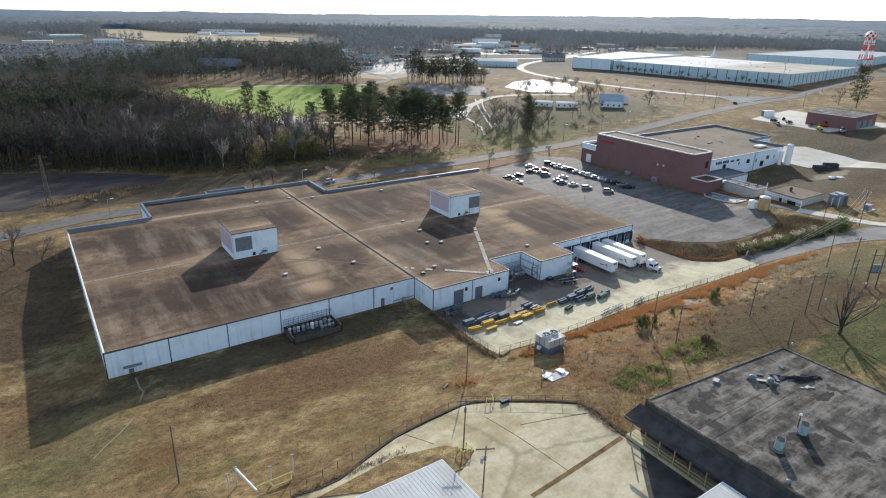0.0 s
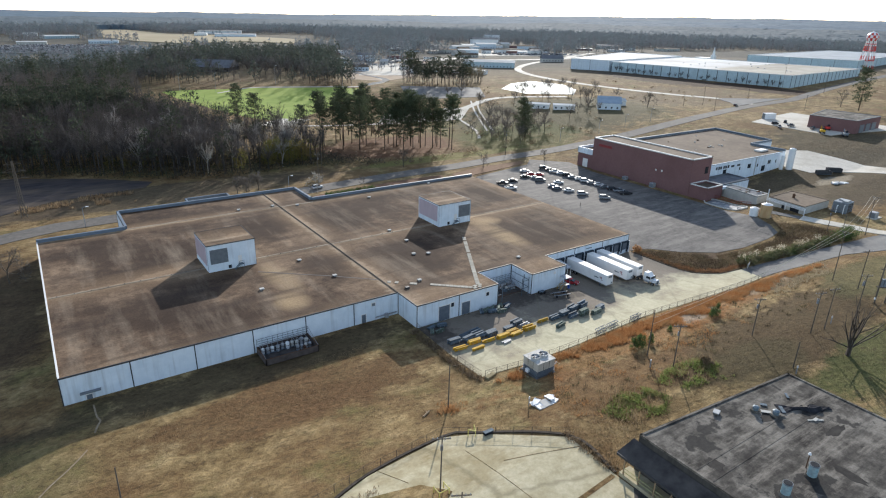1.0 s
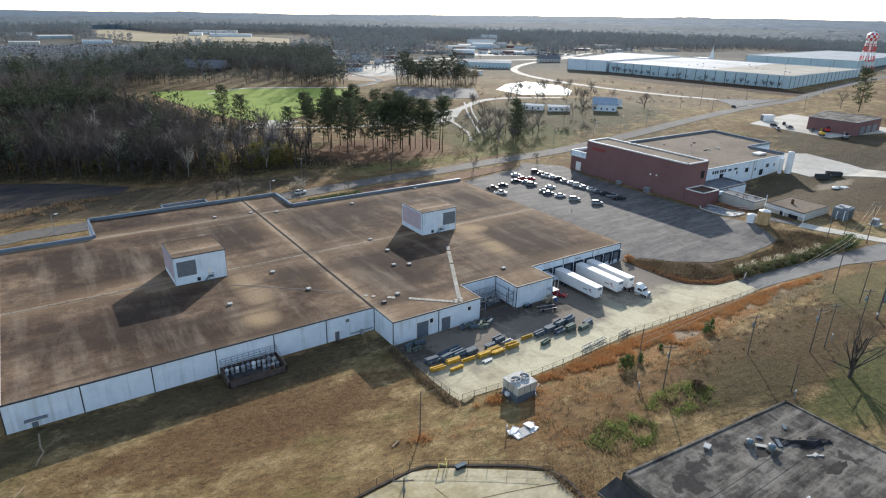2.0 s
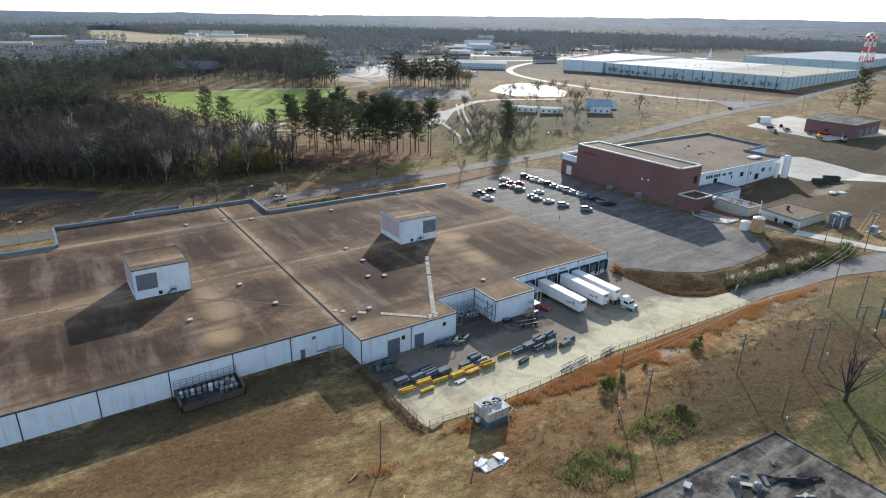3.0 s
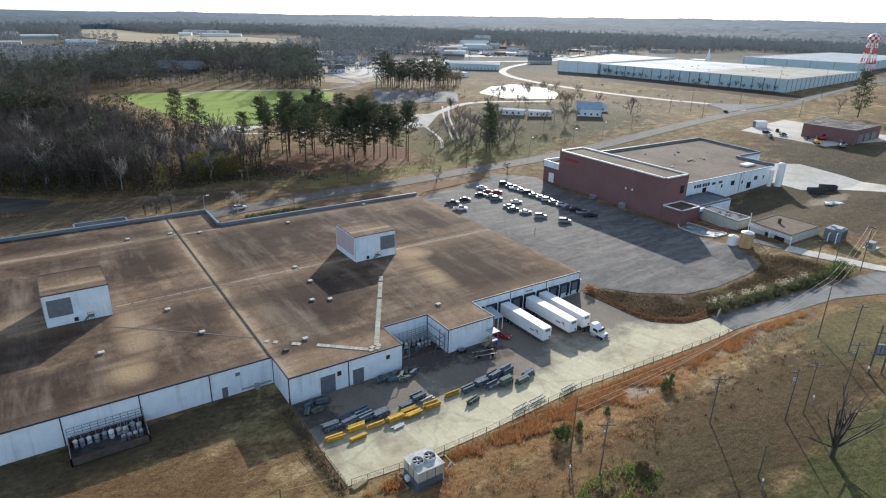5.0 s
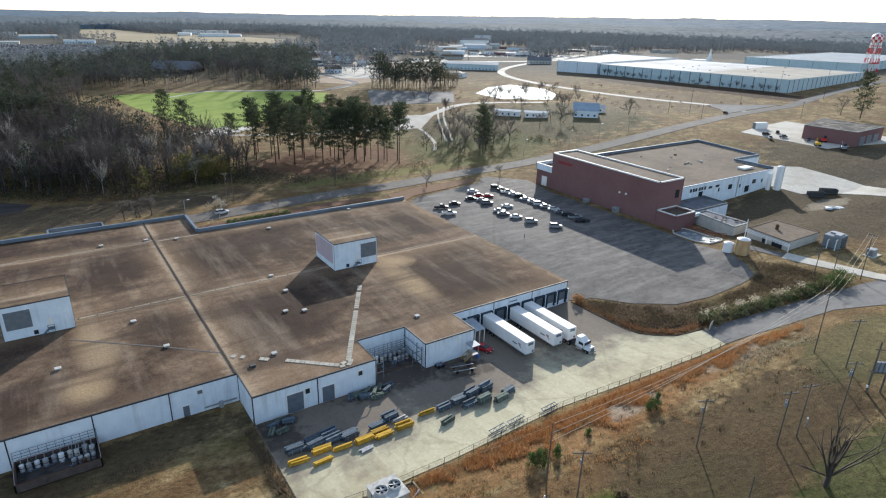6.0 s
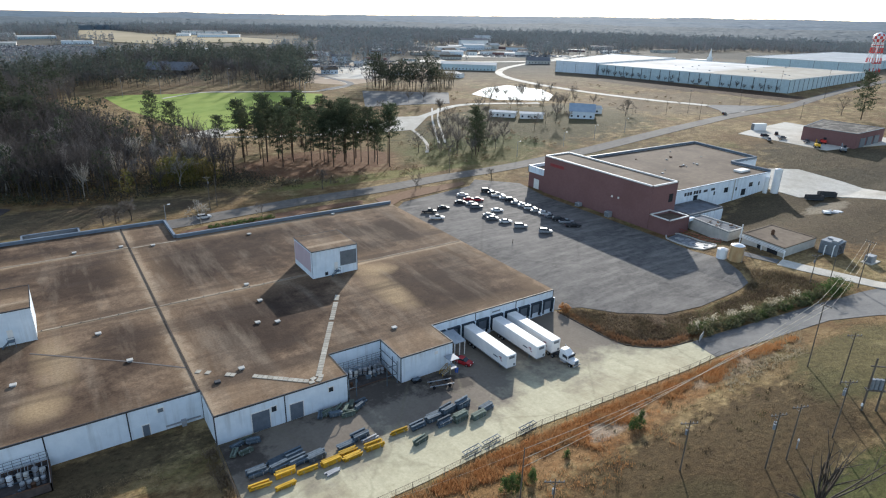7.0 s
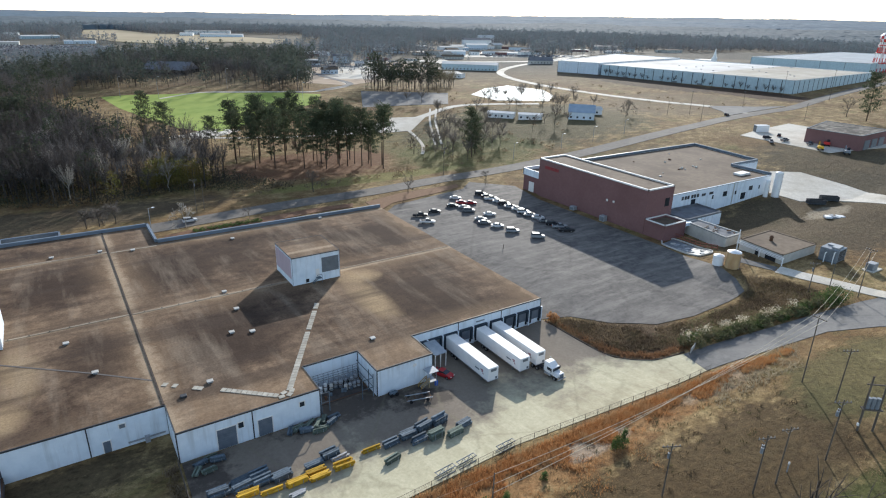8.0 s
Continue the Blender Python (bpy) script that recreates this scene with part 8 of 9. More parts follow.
def road_pine(seed, h, bare, wide=5.0, limbs=30, per=34):
    """A tall pine: bare bole, rising limbs, each with flat plates of needles."""
    rng = np.random.default_rng(seed)
    bend = np.array([*rng.normal(0, 0.018, 2) * h, 0.0])
    at = lambda t: np.array([0, 0, h * t]) + bend * t * t
    segs = [(at(k / 5), at((k + 1) / 5 * 0.985), (0.34 - 0.058 * k) * h / 26, (0.34 - 0.058 * (k + 1)) * h / 26 + 0.02) for k in range(5)]
    cs = []
    for k in range(limbs):
        t = bare + (0.985 - bare) * ((k + rng.uniform(0, 1)) / limbs) ** 0.85
        u = (t - bare) / (1 - bare)
        ln = wide * (1.0 - 0.68 * u ** 2.2) * (0.55 + 0.45 * min(1.0, u / 0.22)) * rng.uniform(0.6, 1.12)
        a = 2.4 * k + rng.uniform(-0.5, 0.5)
        way = np.array([math.cos(a), math.sin(a), 0.16 + 0.3 * u])
        base = at(t * 0.99)
        segs.append((base, base + way * ln, 0.075, 0.02))
        for m in (0.42, 0.72, 1.0):
            cs.append(base + way * ln * m + rng.normal(0, 0.3, 3))
    for k in range(7):
        t, a = rng.uniform(bare * 0.45, bare), rng.uniform(0, 6.283)
        segs.append((at(t), at(t) + np.array([math.cos(a), math.sin(a), 0.05]) * rng.uniform(0.7, 2.2), 0.05, 0.012))
    nv, nf = spray(rng, cs, per, 0.62, 0.5, 0.55)
    v, f = prisms(segs)
    return [(v, f, 0), (nv, nf, 1)]


# pines along the road, each a tree of its own
PINES = [road_pine(100 + k, 27, (0.5, 0.3, 0.58, 0.24)[k], (6.3, 6.5, 5.9, 6.2)[k], (32, 38, 28, 42)[k], (38, 34, 40, 30)[k]) for k in range(4)]
first = {}
SPOTS = ((137, 333), (145, 322), (151, 338), (164, 341), (166, 312), (170, 298), (181, 304), (188, 300), (193, 285), (200, 288), (184, 331), (158, 304), (203, 281), (176, 318), (190, 318), (197, 306), (172, 330), (205, 300), (186, 289), (179, 293), (195, 296), (162, 322), (155, 318), (210, 294), (176, 340), (192, 336), (150, 308), (167, 350), (143, 345), (199, 325), (183, 345), (114, 374), (122, 368), (140, 328), (147, 331), (154, 326), (160, 333), (169, 322), (174, 308), (180, 312), (185, 307), (190, 293), (196, 290), (188, 325), (201, 293), (178, 302), (193, 309), (171, 345), (160, 346), (182, 336), (206, 288), (187, 296), (195, 315))
rnd = random.Random(31)
for k, (x, y) in enumerate(SPOTS):
    if k % 5 == 3:
        continue
    a, s, tn = k % 4, rnd.uniform(0.8, 1.12), rnd.uniform(0, 360)
    z = ground_z(x, y) - 0.1
    if a not in first:
        first[a] = tree_thing("pine_tree", "tall pine with bare trunk and dark green crown", PINES[a], (M_PINEBARK, M_ROADNEEDLE), x, y, s, tn, "roadside pines")
    else:
        c = copy_thing(first[a], pose(x, y, z, 0, 0, tn))
        c.scale = (s, s, s * rnd.uniform(0.92, 1.08))
cedar = road_pine(140, 24, 0.16, 6.2, 46, 30)
tree_thing("evergreen_tree", "broad dark evergreen tree beside the road", cedar, (M_PINEBARK, M_ROADNEEDLE), 252.8, 278.6, 1.05)
tree_thing("evergreen_tree", "slim dark evergreen tree beside the road", cedar, (M_PINEBARK, M_ROADNEEDLE), 258, 283, 0.85, 120)
tree_thing("evergreen_tree", "broad dark evergreen tree beside the far road", cedar, (M_PINEBARK, M_ROADNEEDLE), 530, 216, 1.3, 40)
# bare trees standing alone
def dead_tree(seed):
    """A short stout trunk that forks low into long blunt limbs."""
    rng = np.random.default_rng(seed)
    segs, twig = [], []

    def limb(p, d, ln, r, lev):
        for k in range(4):
            q = p + d * ln / 4
            segs.append((p, q, r, r * 0.84))
            r *= 0.84
            if lev and k > 0:
                for e in range(2 if lev == 2 else 1):
                    s = d * 0.9 + rng.normal(0, 0.3, 3) + np.array([0, 0, 0.15])
                    limb(q, s / np.linalg.norm(s), ln * rng.uniform(0.32, 0.52), r * 0.55, lev - 1)
            p = q
            d = d + rng.normal(0, 0.055, 3) + np.array([0, 0, 0.04])
            d = d / np.linalg.norm(d)
        side = np.cross(d, rng.normal(0, 1, 3)) * r
        twig.extend([p - side, p + side, p + d * 0.7])
        for k in range(10):
            e = d + rng.normal(0, 0.45, 3)
            st = p - d * ln * rng.uniform(0, 0.7)
            w = np.cross(e, rng.normal(0, 1, 3)) * 0.012
            twig.extend([st - w, st + w, st + e * rng.uniform(0.5, 1.5)])

    segs.append((np.zeros(3), np.array([0.1, 0, 2.4]), 0.6, 0.5))
    right = np.array([0.82, -0.57, 0.0])
    back = np.array([0.57, 0.82, 0.0])
    for u, w, up, ln, r, lev in ((-0.2, 0.05, 1.0, 6.6, 0.3, 1), (-0.08, -0.1, 1.0, 7.4, 0.33, 1), (0.04, 0.12, 1.0, 8.2, 0.33, 1), (0.14, -0.05, 1.0, 7.8, 0.3, 1), (0.26, 0.08, 1.0, 6.8, 0.26, 1), (-0.34, 0.1, 1.0, 5.4, 0.24, 1),
                                 (0.95, 0.1, 0.62, 9.5, 0.2, 1), (0.72, -0.1, 0.95, 9.0, 0.17, 1), (-0.95, 0.0, 0.4, 4.4, 0.15, 1), (0.5, 0.5, 0.9, 6.0, 0.14, 1)):
        d = right * u + back * w + np.array([0, 0, up])
        limb(np.array([0.1, 0, 1.7 + 0.6 * rng.random()]) + right * u * 0.5, d / np.linalg.norm(d), ln, r, lev)
    v, f = prisms(segs)
    twig = np.array(twig)
    return [(v, f, 0), (twig, np.arange(len(twig)).reshape(-1, 3), 1)]


WOODY = leafy("dead_bark", (0.085, 0.072, 0.06), (0.16, 0.138, 0.118), (0.11, 0.094, 0.08))
tree_thing("dead_tree", "large dead tree with stout bare forking limbs", dead_tree(7), (WOODY, WOODY), 146.0, 50.8, 1.0, 0)
lone = [bare_tree(50 + k, 13, 4, 3, 6, 0.6, 0.035) for k in range(3)]
for k, (x, y, s, lb) in enumerate(((-9, 204, 1.1, "spreading leafless tree at the grass edge"), (-2, 196, 0.9, "leafless tree at the grass edge"), (104.6, 237.2, 0.75, "small leafless tree by the road"), (158.8, 258.5, 0.9, "leafless tree by the road"), (126, 236.8, 0.45, "small leafless tree by the road"), (192, 238, 0.7, "leafless tree by the road"), (229, 234, 0.6, "small leafless tree by the car park"), (537, 232, 1.2, "leafless tree by the far road"),
                                   (231, 300, 1.0, "leafless tree on the slope"), (263, 300, 1.2, "leafless tree on the slope"), (276, 340, 1.1, "leafless tree by the gravel track"), (256, 390, 1.0, "leafless tree beyond the clearing"), (300, 330, 1.1, "leafless tree by the cabins"), (330, 310, 0.7, "reddish leafless tree by the cabins"), (392, 300, 1.0, "leafless tree by the houses"), (400, 306, 0.9, "leafless tree by the houses"), (240, 285, 0.8, "leafless tree on the slope"))):
    tree_thing("bare_tree", lb, lone[k % 3], (M_PALEBARK, M_PALEBARK) if k == 2 else (M_BARK, M_TWIG), x, y, s, 70 * k)
tree_thing("bare_tree", "large round-crowned leafless tree beside the field", slim_tree(340, 19, 16, 60, 0.045, 1.9), (M_BARK, M_TWIG), 129.5, 355, 1.0, 20)
tree_thing("bare_tree", "broad dark leafless tree among the pines", slim_tree(341, 14, 14, 40, 0.05, 2.4), (M_PINEBARK, M_PINEBARK), 172, 312, 1.0, 60)
for k, (x, y) in enumerate(((76, 252), (80, 252.5), (85, 253))):
    tree_thing("bare_shrub", "low leafless shrub by the road", bare_tree(70 + k, 6, 3, 4, 9, 0.9, 0.03), (M_BARK, M_TWIG), x, y, 1.6, 50 * k, cat="shrub")
for k, (x, y) in enumerate(((96, 317), (73.5, 287), (82, 350), (117, 300))):
    tree_thing("pale_tree", "leafless pale-barked tree at the wood's edge", slim_tree(330 + k, 16, 13, 34, 0.05, 1.25), (M_PALEBARK, M_PALEBARK), x, y, (1.15, 1.0, 1.1, 1.2)[k], 40 * k)


def woodland(name, label, spots, kinds, mats, seed, zoff=0.0):
    """One mesh of many trees; kinds: (chunks, chance)."""
    rng = random.Random(seed)
    out = []
    for x, y in spots:
        r = rng.random()
        for ch, share in kinds:
            r -= share
            if r < 0:
                break
        out += placed(ch, x, y, ground_z(x, y) - 0.2 + zoff, rng.uniform(0.72, 1.15), rng.uniform(0, 6.283), rng.uniform(0.9, 1.12))
    return tagged(new(name, soup(name, out, mats)), label, "woodland", kind="stuff")


WP = [wood_pine(200 + k, (22, 24, 20, 23)[k], (0.4, 0.5, 0.36, 0.45)[k], 4.3, 20, 0.95) for k in range(4)]
WB = [[(v, f, m + 2) for v, f, m in slim_tree(220 + k, (21, 23, 17, 20, 14)[k], 9, 40, 0.045, 1.25)] for k in range(5)]
WOOD_MATS = [M_PINEBARK, M_NEEDLE, leafy("wood_bark", (0.06, 0.055, 0.052), (0.16, 0.146, 0.138), (0.07, 0.062, 0.057)), leafy("wood_twigs", (0.05, 0.045, 0.043), (0.15, 0.133, 0.124), (0.068, 0.056, 0.05), 0.03, 0.2)]
W1 = [(-34, 336), (-12, 328), (30, 311), (61, 289), (86, 281), (107, 285), (128, 281), (136, 300), (132, 330), (122, 365), (100, 378), (88, 400), (78, 452), (50, 470), (-34, 478)]
thin_rng = random.Random(101)
spots1 = [p for p in scatter(W1, 4.2, 1) if thin_rng.random() > 0.62 * ease(72, 100, p[0] - 0.1 * (p[1] - 300))]
spots0 = scatter([(-34, 486), (60, 476), (92, 560), (97, 636), (-34, 636)], 8.5, 15)
pines1 = [p for p in spots1 if noise.noise((p[0] * 0.016, p[1] * 0.016, 1.5)) * 0.9 + (p[1] - 400 - 0.4 * p[0]) * 0.007 > 0.0]
taken = set(pines1)
bare1 = [p for p in spots1 if p not in taken]
woodland("pine_wood", "dense dark pine wood", pines1, [(WP[0], 0.22), (WP[1], 0.22), (WP[2], 0.22), (WP[3], 0.18), (WB[0], 0.08), (WB[1], 0.08)], WOOD_MATS, 2)
woodland("bare_wood", "grey-brown leafless winter wood with some pines", bare1, [(WB[0], 0.2), (WB[1], 0.2), (WB[2], 0.2), (WB[3], 0.17), (WB[4], 0.16), (WP[0], 0.07)], WOOD_MATS, 3)
woodland("park_wood", "thin grey leafless wood behind the pines", spots0, [(WB[0], 0.3), (WB[2], 0.3), (WB[3], 0.25), (WP[1], 0.15)], [M_PINEBARK, M_NEEDLE, M_BARK, leafy("grey_park_twigs", (0.085, 0.077, 0.074), (0.17, 0.155, 0.147), (0.12, 0.1, 0.092), 0.03, 0.25)], 16)
OLIVE = [[(v, f, m) for v, f, m in wood_pine(280 + k, 11, 0.2, 3.2, 34, 0.55)] for k in range(2)]
woodland("olive_understorey", "yellow-green evergreen understorey at the wood's edge", scatter([(100, 284), (126, 284), (130, 312), (112, 326), (98, 305)], 6.5, 71, lambda x, y: noise.noise((x * 0.07, y * 0.07, 2.2)) > 0.0) + [(118, 287), (112, 288), (123, 289), (107, 290), (115, 292), (101, 287), (88, 285)] + [(44, 312), (49, 315), (38, 318), (54, 318), (62, 340), (70, 345)], [(OLIVE[0], 0.5), (OLIVE[1], 0.5)], [M_BARK, leafy("olive_leaves", (0.1, 0.105, 0.032), (0.24, 0.225, 0.07), (0.19, 0.14, 0.055), 0.12, 0.5)], 72)
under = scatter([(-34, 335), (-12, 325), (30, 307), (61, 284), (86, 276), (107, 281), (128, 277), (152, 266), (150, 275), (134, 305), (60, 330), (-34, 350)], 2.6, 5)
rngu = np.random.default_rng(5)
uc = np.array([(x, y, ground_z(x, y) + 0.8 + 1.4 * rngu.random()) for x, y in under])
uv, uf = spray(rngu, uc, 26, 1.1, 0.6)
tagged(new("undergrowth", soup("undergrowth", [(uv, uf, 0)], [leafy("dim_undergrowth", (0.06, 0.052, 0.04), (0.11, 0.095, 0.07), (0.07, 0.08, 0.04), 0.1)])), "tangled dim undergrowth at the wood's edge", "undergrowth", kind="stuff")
box_cars = bmesh.new()
CARLOT = [(-50, 1010), (-9, 1050), (83, 970), (156, 1005), (178, 1125), (100, 1168), (-50, 1172)]
for k in range(1500):
    x, y = rnd.uniform(-50, 178), 972 + 16 * rnd.randrange(13) + rnd.choice((0, 5.2)) + rnd.uniform(-0.5, 0.5)
    if inside(CARLOT, x, y):
        z = ground_z(x, y) + 0.8
        box(box_cars, x - 0.9, x + 0.9, y - 2.2, y + 2.2, z, z + 1.45, 0.0)
for k in range(260):
    x = rnd.choice((330, 400, 600, 640, 310)) + rnd.uniform(0, 60)
    y = 772 - 0.5 * (x - 330) + rnd.choice((-9, 9, 14, -28, -60)) + rnd.uniform(-1, 1) if x < 560 else 745 - 0.5 * (x - 580) + rnd.choice((0, 8, 20)) + rnd.uniform(-1, 1)
    z = ground_z(x, y) + 0.3
    box(box_cars, x - 2.2, x + 2.2, y - 0.9, y + 0.9, z, z + 1.45, 0.0)
tagged(part("far_cars", box_cars, leafy("far_car_paint", (0.02, 0.02, 0.025), (0.42, 0.42, 0.43), (0.1, 0.1, 0.11), 0.3, 0.0)), "rows of distant parked cars", "car", kind="stuff")
shrub_spots = [(rnd.uniform(225, 300), rnd.uniform(266, 345)) for k in range(60)] + [(rnd.uniform(128, 215), rnd.uniform(263, 276)) for k in range(50)] + [(rnd.uniform(300, 520), rnd.uniform(290, 480)) for k in range(90)]
rngs = np.random.default_rng(77)
sc = np.array([(x, y, ground_z(x, y) + 0.7) for x, y in shrub_spots])
shv, shf = spray(rngs, sc, 26, 0.75, 0.6)
tagged(new("scattered_scrub", soup("scattered_scrub", [(shv, shf, 0)], [M_BRUSH])), "low scrub scattered over rough pasture", "scrub", kind="stuff")
# pale-stemmed trees standing out of the bare wood
PB = [bare_tree(300 + k, 21, 3, 3, 14, 0.36, 0.05) for k in range(3)]
woodland("pale_stems", "pale-stemmed leafless trees among the darker wood", scatter([(40, 312), (86, 284), (126, 288), (128, 340), (60, 360), (0, 345)], 17, 61), [(PB[0], 0.4), (PB[1], 0.3), (PB[2], 0.3)], [M_PALEBARK, leafy("grey_twigs", (0.22, 0.2, 0.185), (0.34, 0.31, 0.29), (0.26, 0.235, 0.215), 0.05, 0.2)], 62)
# woods beyond the sports field and further out
FP = [wood_pine(240 + k, 20, (0.3, 0.4, 0.22)[k], 4.4, 12, 1.25) for k in range(3)]
FB = [[(v, f, m + 2) for v, f, m in slim_tree(250 + k, 16, 9, 15, 0.08, 1.5)] for k in range(3)]
LN = [[(v, f, m + 2) for v, f, m in slim_tree(255 + k, 11, 10, 34, 0.05, 2.0)] for k in range(3)]
W2 = [(-30, 642), (97, 643), (165, 610), (203, 566), (228, 540), (258, 514), (272, 545), (288, 605), (318, 690), (366, 775), (345, 815), (270, 850), (195, 850), (130, 785), (60, 765), (-30, 790)]
YARD2 = [(150, 640), (206, 566), (232, 545), (240, 600), (205, 690), (150, 715)]
spots2 = scatter(W2, 7.0, 7)
# needles and twigs are greyer, lighter copies with some haze in the colour
woodland("middle_wood", "mixed winter wood beyond the field", [p for p in spots2 if not inside(YARD2, *p)], [(FP[0], 0.14), (FP[1], 0.14), (FP[2], 0.1), (FB[0], 0.22), (FB[1], 0.2), (FB[2], 0.2)], [M_PINEBARK, leafy("hazed_pine_needles", (0.055, 0.068, 0.056), (0.105, 0.12, 0.096), (0.08, 0.085, 0.07), 0.03, 0.3), M_BARK, leafy("hazed_grey_twigs", (0.092, 0.09, 0.094), (0.172, 0.167, 0.17), (0.122, 0.113, 0.114), 0.03, 0.3)], 8)
woodland("park_trees", "thin leafless trees round the dark hall", [p for k, p in enumerate(spots2) if inside(YARD2, *p) and k % 4 == 0 and not inside([(155, 705), (200, 655), (225, 680), (180, 735)], *p)], [(FB[0], 0.4), (FB[1], 0.3), (FB[2], 0.3)], WOOD_MATS, 81)
woodland("pine_stand", "stand of pines on open land", scatter([(296, 490), (307, 474), (341, 460), (358, 462), (362, 492), (345, 515), (318, 535)], 6.0, 9), [(WP[0], 0.3), (WP[1], 0.3), (FB[0], 0.2), (FB[1], 0.2)], WOOD_MATS, 9)
woodland("hedge_trees", "scattered leafless trees round the houses", [(rnd.uniform(285, 420), rnd.uniform(296, 420)) for k in range(32)], [(LN[0], 0.34), (LN[1], 0.33), (LN[2], 0.33)], [M_PINEBARK, M_NEEDLE, M_BARK, M_TWIG], 12)

WT = [[(v, f, m + 2) for v, f, m in slim_tree(265 + k, 7, 9, 13, 0.07, 1.7)] for k in range(2)]
woodland("warehouse_trees", "row of small leafless trees along the warehouse wall", [(612 - 40 * u + rnd.uniform(-1, 1), 315 + 183 * u) for u in [0.03 + 0.037 * k for k in range(26)] if noise.noise((u * 20, 0, 1)) > -0.25], [(WT[0], 0.5), (WT[1], 0.5)], WOOD_MATS, 75)
THICK = [(232, 276), (262, 272), (292, 292), (300, 318), (270, 332), (236, 305)]
woodland("thicket", "grey-brown leafless thicket on rough pasture", scatter(THICK, 9.5, 63), [(LN[0], 0.35), (LN[1], 0.35), (LN[2], 0.3)], [M_PINEBARK, M_NEEDLE, M_BARK, M_TWIG], 64)


woodland("yellow_grove", "pale leafless grove beside the pine stand", scatter([(358, 470), (368, 470), (392, 500), (385, 520), (366, 510)], 5.5, 73), [(FB[0], 0.5), (FB[1], 0.5)], [M_PINEBARK, M_NEEDLE, M_BARK, leafy("straw_twigs", (0.2, 0.17, 0.11), (0.3, 0.26, 0.17), (0.22, 0.19, 0.12), 0.05, 0.3)], 74)
CLUMPS = ([(100, 1235), (195, 1200), (205, 1235), (110, 1270)], [(215, 1050), (270, 990), (300, 1020), (245, 1085)], [(20, 1240), (60, 1235), (60, 1330), (10, 1340)], [(135, 1330), (165, 1300), (150, 1420), (120, 1420)])


def far_ok(x, y):
    r, a = math.hypot(x, y), math.degrees(math.atan2(x, y))
    if r < 700 or r > 1800 or a < -4 or a > 77 or inside(W2, x, y):
        return False
    if 500 < x < 1180 and 280 < y < 690:
        return False
    if a < 25 and 905 < r < 1480:
        return any(inside(c, x, y) for c in CLUMPS) or (a > 21.5 and r < 1060) or (a > 23 and r > 1280)
    if inside(AIR, x, y):
        return False
    if (22 < a < 52 and r < 930) or (33 < a < 42.5 and r < 1190) or (46 < a < 56 and 1040 < r < 1230):
        return noise.noise((x * 0.012, y * 0.012, 9.0)) > 0.3
    return noise.noise((x * 0.006, y * 0.006, 9.0)) > (-0.3 if r < 1000 else -0.7)


def far_tree(seed, h, wide, n, size, low):
    """A tree of the distant belt: short stem and a ragged egg of small clumps."""
    rng = np.random.default_rng(seed)
    p = rng.normal(0, 1, (n, 3))
    p /= np.linalg.norm(p, axis=1)[:, None]
    p *= rng.uniform(0.2, 1.0, (n, 1)) ** 0.4
    c = p * np.array([wide, wide, h * (1 - low) / 2]) + np.array([0, 0, h * (1 + low) / 2])
    nv, nf = spray(rng, c, 1, 0.25, size, 0.7)
    v, f = prisms([(np.zeros(3), np.array([0, 0, h * 0.8]), 0.22, 0.08)])
    return [(v, f, 0), (nv, nf, 1)]


XP = [far_tree(260 + k, (18, 20, 16)[k], 3.6, 50, 1.75, 0.12) for k in range(3)]
XB = [[(v, f, m * 2) for v, f, m in far_tree(270 + k, 15, 4.2, 46, 1.6, 0.08)] for k in range(2)]
# leafless far trees, lightened toward grey for haze
M_FARBARE = leafy("hazed_bare_woods", (0.2, 0.2, 0.21), (0.25, 0.25, 0.26), (0.225, 0.222, 0.23), 0.012, 0.2)
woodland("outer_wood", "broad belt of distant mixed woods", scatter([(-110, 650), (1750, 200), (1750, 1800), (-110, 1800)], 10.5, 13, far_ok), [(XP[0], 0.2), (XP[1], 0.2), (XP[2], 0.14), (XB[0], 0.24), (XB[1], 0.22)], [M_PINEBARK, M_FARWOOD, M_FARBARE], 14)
# canopy of the furthest woods, to the horizon
rngc = np.random.default_rng(23)
rr = 1700 * (4900 / 1700) ** np.linspace(0, 1, 230)
aa = np.radians(np.linspace(-7, 78, 420))
CV = np.zeros((len(rr), len(aa), 3))
for i, r in enumerate(rr):
    for j, a in enumerate(aa):
        r2, a2 = r + rngc.uniform(-4, 4), a + rngc.uniform(-0.0014, 0.0014)
        x, y = math.sin(a2) * r2, math.cos(a2) * r2
        lowland = inside(AIR, x, y) or noise.noise((x * 0.0022, y * 0.0022, 4.0)) > 0.75
        CV[i, j] = (x, y, ground_z(x, y) + (-3 if lowland or i == 0 else rngc.uniform(8.5, 11) + 3 * noise.noise((x * 0.012, y * 0.012, 2.0)) + 7 * noise.noise((x * 0.0035, y * 0.0035, 5.0))))
idx = np.arange(len(rr) * len(aa)).reshape(len(rr), len(aa))
q0, q1, q2, q3 = idx[:-1, :-1].ravel(), idx[:-1, 1:].ravel(), idx[1:, 1:].ravel(), idx[1:, :-1].ravel()
CF = np.concatenate([np.stack([q0, q1, q2], 1), np.stack([q0, q2, q3], 1)])
# both canopies carry distance haze as blue-grey base colour
M_CANOPY = mat("hazed_canopy", (0.084, 0.126, 0.165), (0.122, 0.168, 0.212), 0.03, 1.0, bump=0.25, dirt=(0.125, 0.15, 0.168), dscale=0.003, dist=3.0, stretch=(1.0, 0.5, 1.0))
